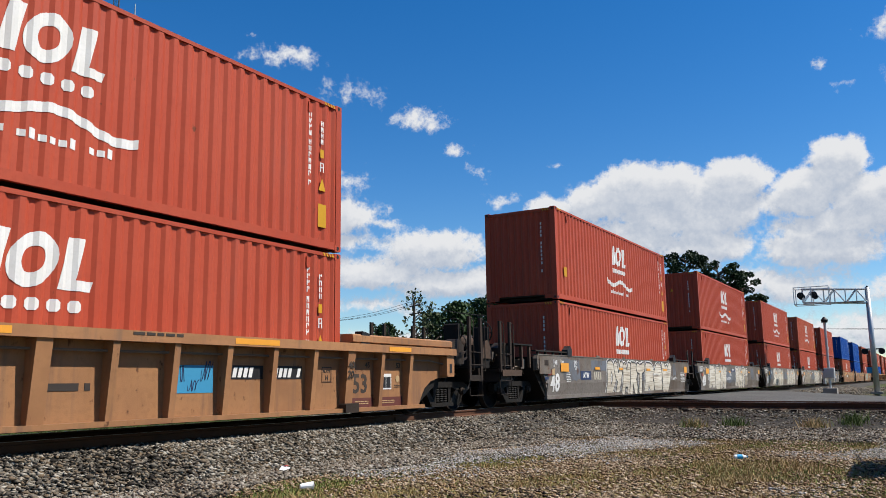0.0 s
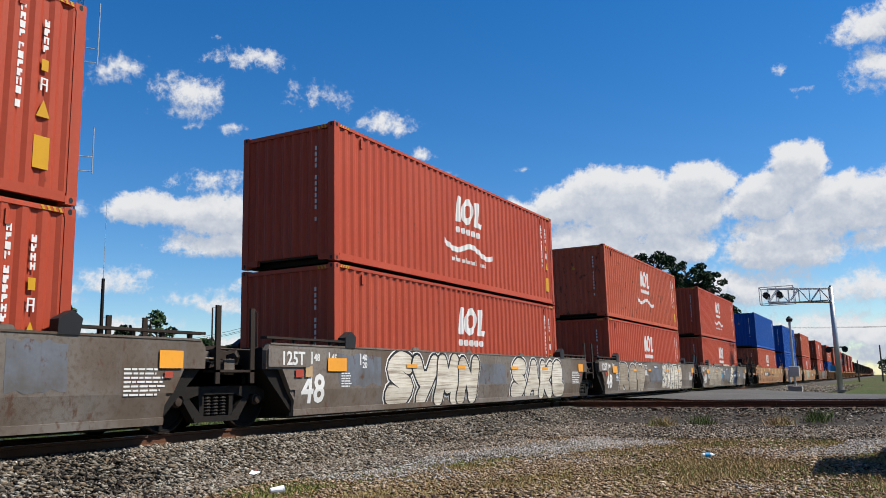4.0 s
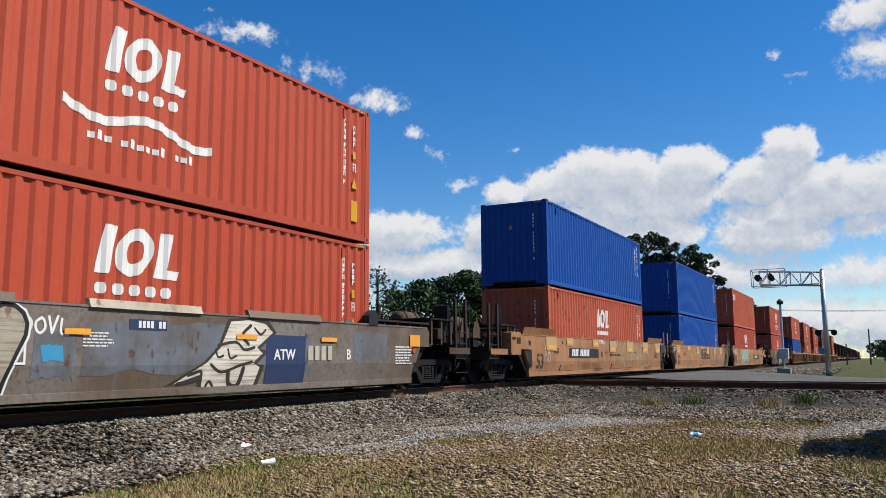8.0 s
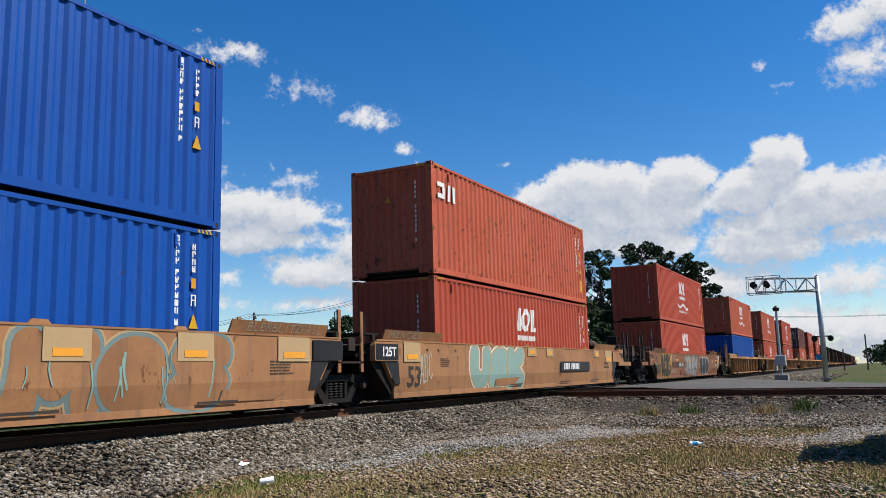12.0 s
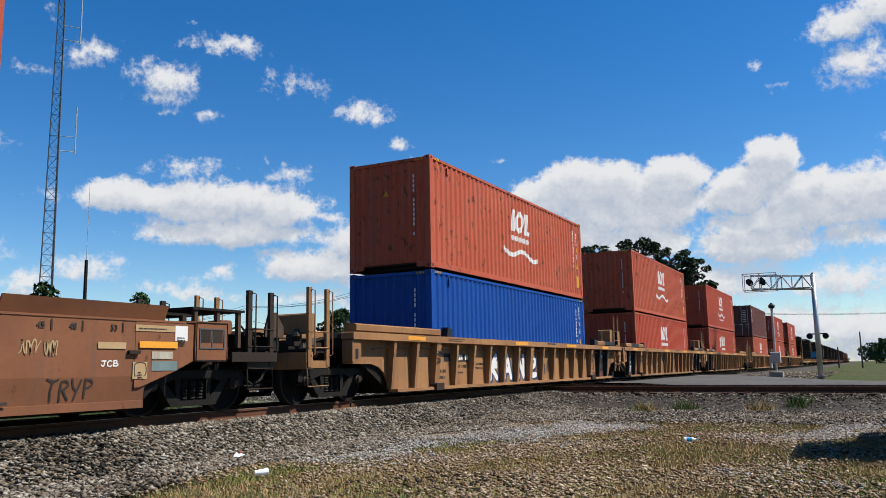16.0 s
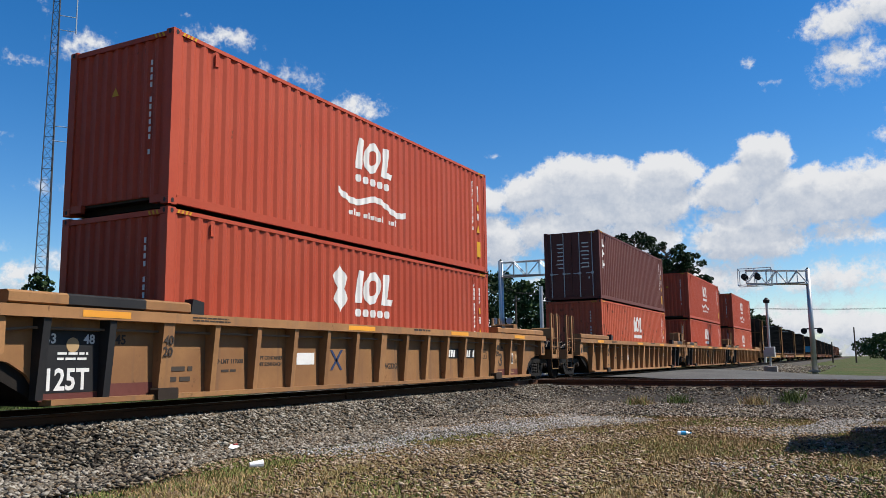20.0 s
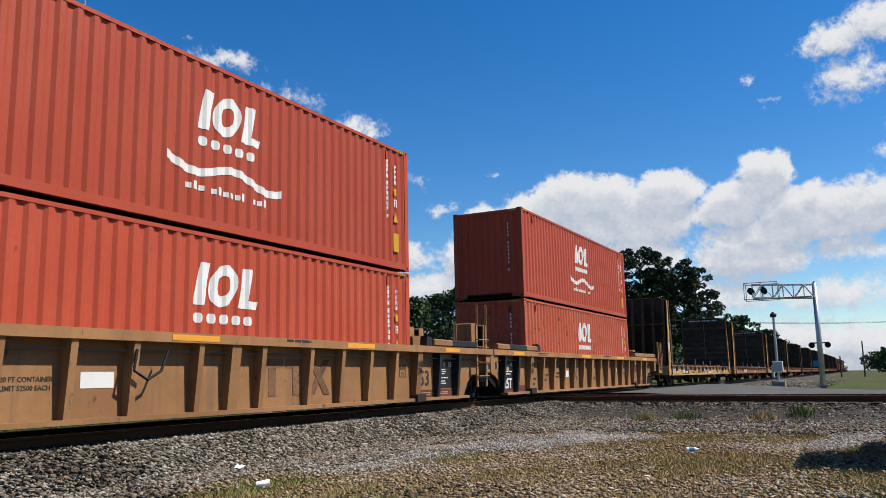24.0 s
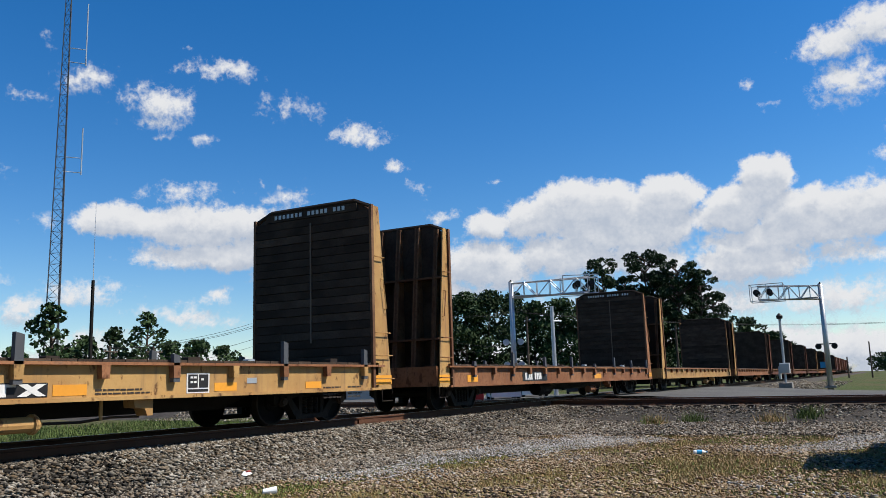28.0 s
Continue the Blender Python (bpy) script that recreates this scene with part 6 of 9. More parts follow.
# grey five-unit car
GY = -1.45 - 0.003
for i in range(1, 6):
    c = smooth_well_car(AT[i], GREY_CAR, "grey-brown", "end" if i == 1 else "joint", "end" if i == 5 else "joint", i, "grey")
    y = GY
    if i == 1:
        plates(c, [(-0.3, 1.0, 0.64, 1.36, PALEBLUE, "faded blue patch"), (2.0, 3.4, 0.98, 1.34, PALEBLUE, "faded blue patch"), (7.3, 7.7, 0.62, 1.3, PALEBLUE, "faded blue patch"), (11.7, 12.15, 0.8, 1.36, PALEBLUE, "faded blue patch"), (1.05, 1.97, 0.71, 0.98, NAVY, "navy letter panel")], y)
        words("ATW", 0.235, WHITE, c, 1.26, 0.765, y - 0.006, "white letters", squeeze=0.95)
        number_bars(c, 2.22, 0.71, 5, 0.24, y - 0.006, CREAM)
        throwup(c, "DYMRT", 3.44, 7.55, 0.19, 1.37, y, ROLLER, BLACK_PAINT, WHITE, seed=11)
        throwup(c, "REW", 7.70, 11.15, 0.19, 1.36, y, ROLLER, BLACK_PAINT, WHITE, seed=12)
        words("LD LMT 117000 PER UNIT", 0.09, WHITE, c, 8.7, 0.86, y - 0.021)
        tag(c, "STD", 11.05, 11.5, 1.15, 1.29, y - 0.003, WHITE, 0.024, 13, "white sprayed words")
        tag(c, "OAL", 11.1, 11.5, 0.98, 1.10, y - 0.003, WHITE, 0.024, 14)
        tag(c, "KILLKANCER", 11.24, 12.21, 0.70, 0.80, y - 0.003, WHITE, 0.02, 15)
    elif i == 2:
        plates(c, [(-0.1, 0.5, 0.62, 1.34, PALEBLUE, "faded blue patch"), (3.7, 6.5, 0.45, 1.12, PALEBLUE, "faded blue patch"), (5.45, 6.4, 1.08, 1.25, NAVY, "small navy number panel"), (11.15, 12.0, 0.63, 1.34, PALEBLUE, "faded blue patch")], y)
        number_bars(c, 5.6, 1.12, 7, 0.11, y - 0.006, WHITE)
        throwup(c, "REN", 0.12, 3.95, 0.19, 1.37, y - 0.002, ROLLER, BLACK_PAINT, WHITE, seed=21)
        tag(c, "STD", 3.80, 4.30, 1.12, 1.27, y - 0.003, WHITE, 0.024, 22, "white sprayed words")
        tag(c, "OVL", 3.85, 4.35, 0.90, 1.04, y - 0.003, WHITE, 0.024, 23)
        tag(c, "KILLCANCER", 3.95, 5.14, 0.65, 0.77, y - 0.003, WHITE, 0.02, 24)
        throwup(c, "RNT", 6.49, 9.2, 0.17, 1.36, y - 0.002, ROLLER, BLACK_PAINT, WHITE, seed=25)
        throwup(c, "O", 9.15, 9.85, 0.30, 0.86, y - 0.004, ROLLER_WORN, BLACK_PAINT, WHITE, fat=0.5, seed=26)
        throwup(c, "C", 9.35, 9.9, 0.88, 1.22, y - 0.004, ROLLER, BLACK_PAINT, WHITE, fat=0.5, seed=27)
    elif i == 3:
        plates(c, [(-0.2, 1.3, 0.62, 1.3, PALEBLUE, "faded blue patch"), (5.8, 7.6, 0.6, 1.2, PALEBLUE, "faded blue patch")], y)
        throwup(c, "SYMN", 1.5, 5.7, 0.2, 1.36, y, ROLLER, BLACK_PAINT, WHITE, seed=31)
        throwup(c, "SAKE", 7.9, 12.0, 0.2, 1.34, y, ROLLER, BLACK_PAINT, WHITE, seed=32)
    elif i == 4:
        plates(c, [(-0.2, 0.5, 0.62, 1.34, PALEBLUE, "faded blue patch"), (4.9, 7.2, 0.5, 1.15, PALEBLUE, "faded blue patch"), (5.7, 6.5, 1.13, 1.28, NAVY, "small navy number panel")], y)
        number_bars(c, 5.8, 1.16, 7, 0.1, y - 0.006, WHITE)
        throwup(c, "REW", 0.36, 4.0, 0.19, 1.37, y, ROLLER_WORN, BLACK_PAINT, WHITE, seed=41)
        tag(c, "STD", 4.05, 4.6, 1.12, 1.28, y - 0.003, WHITE, 0.024, 42, "white sprayed words")
        tag(c, "OVL", 4.05, 4.7, 0.86, 1.02, y - 0.003, WHITE, 0.024, 43)
        throwup(c, "SYMRE", 7.2, 11.1, 0.2, 1.36, y, ROLLER, BLACK_PAINT, WHITE, seed=44)
    else:
        plates(c, [(-0.1, 0.4, 0.62, 1.3, PALEBLUE, "faded blue patch"), (4.3, 4.9, 0.4, 1.1, PALEBLUE, "faded blue patch"), (5.0, 8.7, 0.45, 1.28, PALEBLUE, "faded blue patch"), (9.7, 9.95, 0.4, 1.2, PALEBLUE, "faded blue patch"), (11.3, 12.6, 0.62, 1.28, PALEBLUE, "faded blue patch"), (5.74, 6.43, 1.12, 1.27, NAVY, "small navy number panel")], y)
        number_bars(c, 5.9, 1.15, 7, 0.1, y - 0.006, WHITE)
        worn_patch(c, 4.4, 4.7, 0.66, 0.9, y - 0.002, SKYBLUE, 54, "bright blue paint blot", True)
        painted("marking_panel", Shape().rect(8.66, 9.74, 0.26, 1.12, y - 0.001), NAVY, c, "navy letter panel")
        throwup(c, "REW", 0.36, 3.97, 0.19, 1.37, y, ROLLER_WORN, BLACK_PAINT, WHITE, seed=51)
        words("LD LMT 117000 PER UNIT", 0.09, WHITE, c, 2.0, 0.90, y - 0.021)
        tag(c, "STDOVL", 3.77, 4.82, 1.04, 1.24, y - 0.003, WHITE, 0.035, 52, "white sprayed words")
        for q in (0, 0.24):
            part("plate_frame", Shape().rect(3.92 + q, 3.95 + q, 0.64, 0.90, y - 0.003).rect(3.92, 4.19, 0.64 + q, 0.67 + q, y - 0.004), WHITE, c)
        words("PLATE", 0.075, WHITE, c, 3.965, 0.80, y - 0.004)
        words("H", 0.11, WHITE, c, 4.02, 0.69, y - 0.004)
        # pale pointed figure with dark contours
        painted("graffiti_outline", Shape().flat([(6.45, 0.30), (7.2, 0.66), (7.5, 0.9), (7.72, 1.36), (8.2, 1.39), (8.7, 1.36), (8.92, 1.16), (8.5, 0.88), (8.72, 0.84), (8.42, 0.62), (8.62, 0.60), (8.45, 0.15), (7.15, 0.15), (7.1, 0.42)], y - 0.002, 0.002), INK, c)
        painted("graffiti_fill", Shape().flat([(6.62, 0.33), (7.28, 0.66), (7.55, 0.88), (7.78, 1.31), (8.2, 1.35), (8.62, 1.30), (8.82, 1.16), (8.42, 0.90), (8.56, 0.80), (8.32, 0.64), (8.50, 0.57), (8.36, 0.18), (7.2, 0.18), (7.2, 0.48)], y - 0.0045, 0.002), ROLLER, c, "pale sprayed pointed figure with dark contours")
        st = Shape()
        for q, (w, pts) in enumerate(((0.05, [(7.5, 0.92), (7.9, 0.98), (8.1, 0.86), (8.35, 0.9)]), (0.04, [(7.45, 0.86), (7.5, 0.74), (7.62, 0.76)]), (0.04, [(7.72, 0.86), (7.78, 0.72), (7.92, 0.76)]), (0.09, [(7.75, 0.5), (7.8, 0.3), (8.0, 0.28), (8.1, 0.55)]),
                                           (0.05, [(7.35, 0.62), (7.6, 0.5), (8.0, 0.6), (8.3, 0.66)]), (0.06, [(8.25, 1.26), (8.05, 1.1), (8.2, 0.95)]), (0.05, [(7.25, 0.2), (7.35, 0.36), (7.5, 0.2)]), (0.05, [(6.7, 0.34), (7.1, 0.4), (7.15, 0.52), (6.9, 0.46)]), (0.04, [(8.35, 1.22), (8.5, 1.12), (8.62, 1.2)]))):
            fat_stroke(st, pts, w, y - 0.0072 - 0.0002 * q)
        painted("graffiti_stroke", st, INK, c, "", "stuff")
        words("ATW", 0.25, WHITE, c, 8.86, 0.70, y - 0.009, "white letters")
        number_bars(c, 9.82, 0.68, 5, 0.27, y - 0.006, CREAM)
        words("B", 0.28, WHITE, c, 11.04, 0.70, y - 0.006)
        for a, b, m in ((0.2, 0.95, GREY_CAR), (1.97, 4.0, GREY_CAR), (5.07, 7.12, CREAM), (8.19, 10.2, PIPE)):
            part("side_tab", Shape().prism([(-1.40, 1.42), (-1.49, 1.40), (-1.44, 1.52), (-1.36, 1.52)], "x", a, b), m, c, "folded steel flap along the top edge")

# tan plain-sided cars
PRIMER = {6: ((-0.95, 0.0), (0.96, 1.66), (3.85, 4.56), (5.97, 6.82), (8.44, 9.40), (11.06, 11.95), (13.4, 14.3)), 7: ((-1.95, -1.2), (0.7, 1.4), (3.24, 4.0), (6.45, 7.18), (8.81, 9.54), (11.06, 11.82), (13.4, 14.3)), 8: ((-1.95, -1.2), (5.4, 6.1), (7.0, 7.6), (12.0, 12.6), (13.4, 14.2))}
for i, (l, r) in ((6, ("end", "joint")), (7, ("joint", "joint")), (8, ("joint", "end")), (9, ("end", "end"))):
    c = smooth_well_car(AT[i], RUST_TAN if i == 9 else TAN, "rust-brown" if i == 9 else "weathered tan", l, r, i, "tan")
    y = GY
    for a, b in PRIMER.get(i, ()):
        tall = 0.28 if b - a < 0.72 else 0.46
        plates(c, [(a, b, 1.42 - tall, 1.395, PATCH_PALE, "pale primer patch")], y - 0.014)
        plates(c, [(a + 0.14, b - 0.14, 1.42 - tall + 0.06, 1.42 - tall + 0.17, ORANGE, "orange reflective strip")], y - 0.0195)
    for a in ((0.35, 6.2) if i == 6 else (5.2, 12.0) if i == 7 else (3.0,)):
        painted("pocket_cover", Shape().flat([(a, 0.31), (a + 1.35, 0.31), (a + 1.75, 0.52), (a + 0.06, 0.50)], y, 0.012), TAN if i < 9 else RUST_TAN, c, "slanted steel pocket cover")
        painted("pocket_edge", Shape().flat([(a - 0.04, 0.30), (a, 0.31), (a + 0.06, 0.50), (a + 0.02, 0.50)], y - 0.002, 0.012), INK, c)
    if i == 6:
        plates(c, [(1.25, 4.53, 0.73, 1.06, BLACK_PAINT, "black number panel")], y - 0.002)
        number_bars(c, 1.5, 0.79, 11, 0.235, y - 0.007, WHITE, 0.25)
        words("B", 0.30, INK, c, 4.88, 0.76, y - 0.004)
        tag(c, "AB", -1.1, -0.5, 0.62, 1.16, y - 0.003, CREAM, 0.04, 61, "cream sprayed tag")
        tag(c, "ETCETERA", 4.1, 5.35, 1.27, 1.39, y - 0.004, WHITE, 0.03, 62, "white sprayed words")
        tag(c, "FORGESERVIN", 2.46, 4.81, 0.34, 0.54, y - 0.003, INK, 0.016, 63, "dark scratched words")
        words("LD LMT  115200   PER UNIT", 0.12, INK, c, 6.0, 0.80, y - 0.004)
        ring = Shape()
        fat_stroke(ring, [(5.55 + 0.17 * math.cos(a * math.tau / 14), 0.86 + 0.17 * math.sin(a * math.tau / 14)) for a in range(15)], 0.014, y - 0.003)
        painted("stencil_ring", ring, INK, c)
        bars(c, 5.44, 0.92, 0.24, 0.03, 2, y - 0.003, INK, 6)
        part("number_bar", Shape().rect(6.0, 6.35, 1.40, 1.44, y - 0.014).rect(6.45, 6.75, 1.40, 1.44, y - 0.014), INK, c)
        ribs_ = Shape()
        fat_stroke(ribs_, [(7.12, 1.38), (6.72, 0.98), (6.60, 0.62), (6.53, 0.27)], 0.055, y - 0.004)
        painted("spray_stroke", ribs_, MINT, c, "pale mint sprayed stroke")
        drips(c, 7.3, 10.9, 0.28, 1.38, y - 0.002, PATCH_PALE, 46, 0.03, 64, "thin vertical runs of pale paint")
        tag(c, "KWMES", 7.4, 12.6, 0.34, 1.36, y - 0.006, PATCH_PALE, 0.06, 65, "washed-out pale sprayed letters")
        tag(c, "KWMES", 7.45, 12.65, 0.34, 1.34, y - 0.0075, TEAL, 0.022, 66)
    elif i == 7:
        plates(c, [(4.79, 7.45, 0.66, 1.26, BLACK_PAINT, "black emblem panel")], y - 0.002)
        for k, xx in enumerate((5.05, 5.85)):
            part("emblem_shape", Shape().rect(xx + 0.22, xx + 0.48, 0.74, 1.06, y - 0.007, 0.004, 0.15).rect(xx, xx + 0.72, 1.06, 1.19, y - 0.008, 0.004, 0.15), TAN, c)
        part("emblem_shape", Shape().rect(6.62, 6.86, 0.74, 1.19, y - 0.007, 0.004, 0.85).rect(6.98, 7.20, 0.74, 1.19, y - 0.0115, 0.004, -0.55), TAN, c)
        st = Shape()
        for k in range(4):
            st.rect(5.3, 6.9, 0.84 + k * 0.06, 0.855 + k * 0.06, y - 0.016, 0.001)
        tagged(part("dark_streak", st, BLACK_PAINT, c), kind="stuff")
        worn_patch(c, 4.66, 5.44, 1.22, 1.40, y - 0.002, MINT, 73, "pale blue paint splash", True)
        plates(c, [(-3.12, -2.22, 1.0, 1.34, BLACK_PAINT, "black end panel")], y - 0.032)
        words("125 T", 0.28, WHITE, c, -2.95, 1.08, y - 0.038, "white lettering")
        loops(c, 1.6, 4.6, 0.25, 1.38, y - 0.002, PATCH_PALE, 7, 0.045, 71, "pale looping sprayed outlines")
        tag(c, "KYE", 4.05, 4.75, 0.9, 1.3, y - 0.004, CREAM, 0.03, 74)
        throwup(c, "MES", 8.30, 12.15, 0.24, 1.38, y, TAN, TEAL, PATCH_PALE, fat=0.36, edge=0.07, seed=72, label="tan sprayed letters with dull teal outlines")
        drips(c, 8.4, 12.0, 0.3, 1.1, y - 0.0135, MINT, 10, 0.03, 75)
    elif i == 8:
        plates(c, [(-3.12, -2.22, 1.0, 1.34, BLACK_PAINT, "black end panel"), (8.2, 11.3, 0.66, 0.98, BLACK_PAINT, "black number panel")], y - 0.032)
        words("125T", 0.28, WHITE, c, -2.9, 1.08, y - 0.038, "white lettering")
        tag(c, "ABC", -1.2, -0.6, 0.5, 1.15, y - 0.003, CREAM, 0.035, 82, "cream sprayed tag")
        throwup(c, "USK", 1.44, 4.9, 0.25, 1.38, y, MINT, PATCH_PALE, WHITE, seed=81, label="mint sprayed letters with pale outlines")
        number_bars(c, 8.5, 0.72, 11, 0.20, y - 0.038, WHITE, 0.25)
    else:
        throwup(c, "OCHS", -1.42, 0.5, 0.24, 1.42, y, BLACK_PAINT, SIGN_YELLOW, SIGN_YELLOW, fat=0.62, edge=0.03, seed=91, label="black sprayed letters with yellow outlines")
        sp = Shape()
        fat_stroke(sp, [(0.3, 0.85), (0.6, 1.15), (0.85, 1.36)], 0.09, y - 0.018)
        fat_stroke(sp, [(0.85, 1.36), (0.75, 1.05), (0.82, 0.72)], 0.07, y - 0.0195)
        painted("spray_stroke", sp, SIGN_YELLOW, c, "yellow sprayed spike")
        tag(c, "WEEK", -2.8, -2.15, 0.84, 1.08, y - 0.003, CREAM, 0.03, 92, "cream sprayed tag")
        tag(c, "KINC", 0.92, 2.0, 1.12, 1.34, y - 0.003, CREAM, 0.03, 93)
        tag(c, "THRS", 0.62, 2.05, 0.36, 0.62, y - 0.003, CREAM, 0.03, 94)
        plates(c, [(0.99, 4.15, 0.70, 0.97, INK, "faded dark number panel")], y - 0.001)
        number_bars(c, 1.25, 0.74, 5, 0.2, y - 0.006, RUST_TAN, 0.25)
        number_bars(c, 2.6, 0.74, 8, 0.2, y - 0.006, CREAM, 0.25)
        throwup(c, "JREY", 4.2, 7.7, 0.22, 1.36, y, SILVER, BLACK_PAINT, PINK, fat=0.36, seed=95, label="silver sprayed letters with dark outlines")
        throwup(c, "CHP", 8.5, 11.3, 0.28, 1.28, y, BLACK_PAINT, WHITE, None, fat=0.62, edge=0.03, seed=96, label="black sprayed letters with white outlines")
        for xx, zz, tx in ((11.95, 1.30, "40"), (11.95, 1.15, "20"), (12.73, 1.25, "45"), (13.20, 1.25, "48"), (13.86, 1.25, "53")):
            words(tx, 0.12, INK, c, xx, zz, y - 0.006, "dark number")
            part("number_bar", Shape().rect(xx + 0.20, xx + 0.225, zz - 0.02, zz + 0.12, y - 0.004), INK, c)
        plates(c, [(14.29, 15.04, 1.26, 1.35, PATCH_PALE, "faded ochre label strip"), (15.04, 15.29, 1.13, 1.36, WHITE, "white data sticker"), (13.66, 14.13, 1.0, 1.09, PATCH_PALE, ""), (11.0, 11.5, 1.0, 1.09, PATCH_PALE, ""), (14.60, 15.0, 0.86, 0.97, CREAM, "cream paint dab"), (14.60, 15.09, 0.69, 0.83, TEAL, "dull teal paint dab"), (14.26, 14.52, 0.58, 0.82, PATCH_PALE, "ochre stencil label")], y - 0.007)
        bars(c, 14.34, 1.29, 0.62, 0.02, 1, y - 0.012, INK, 98)
        bars(c, 15.08, 1.17, 0.17, 0.02, 4, y - 0.012, INK, 99)
        frame_ = Shape()
        fat_stroke(frame_, [(14.30, 0.62), (14.48, 0.62), (14.48, 0.79), (14.30, 0.79), (14.30, 0.62)], 0.018, y - 0.0115)
        painted("stencil_ring", frame_, INK, c)
        bars(c, 14.35, 0.66, 0.09, 0.02, 3, y - 0.012, INK, 100)
        part("rope_eye", Shape().box(14.16, 14.36, y - 0.05, y - 0.004, 0.93, 0.98, 0.01), GREASE, c)
        tag(c, "TRYP", 12.93, 13.66, 0.34, 0.60, y - 0.004, INK, 0.03, 101, "dark sprayed capitals")
        tag(c, "JCB", 13.72, 14.03, 0.76, 0.84, y - 0.004, WHITE, 0.018, 102, "small white tag")
        scrawl(c, 12.5, 13.1, 0.84, 0.3, y - 0.004, PATCH_PALE, 103, 7)
        ring = Shape()
        fat_stroke(ring, [(11.55 + 0.12 * math.cos(a * math.tau / 14), 1.06 + 0.12 * math.sin(a * math.tau / 14)) for a in range(15)], 0.014, y - 0.003)
        painted("stencil_ring", ring, INK, c)
        plates(c, [(14.36, 15.08, 1.02, 1.115, ORANGE, "orange reflective strip"), (2.0, 2.4, 1.05, 1.13, ORANGE, ""), (5.2, 5.6, 1.02, 1.1, ORANGE, ""), (-3.2, -3.0, 1.05, 1.3, WHITE, "white data sticker"), (-2.95, -2.5, 0.95, 1.12, ORANGE, "")], y - 0.020)
    # words sprayed on the leaning lips over the ends
    for text, a, b in {6: (("BLERBLITZFAIL", 12.65, 14.75),), 7: (("BLERBLITZFAIL", 12.65, 14.75),), 8: (("MENCES", -2.5, -1.0),), 9: (("GRIMSC", -2.55, -1.0),)}.get(i, ()):
        lip = Shape()
        for k, ch in enumerate(text):
            for q, st in enumerate(STROKES[ch]):
                fat_stroke(lip, [(a + (b - a) * (k + 0.8 * u) / len(text), 0.05 + 0.14 * v) for u, v in st], 0.016, -0.0002 * q)
        lip.v = [(vx, -1.385 - 0.39 * (vz + 0.0) + vy, 1.43 + vz) for vx, vy, vz in lip.v]
        tagged(part("tag_stroke", lip, CREAM, c, "cream words sprayed along the end lip"), kind="stuff")

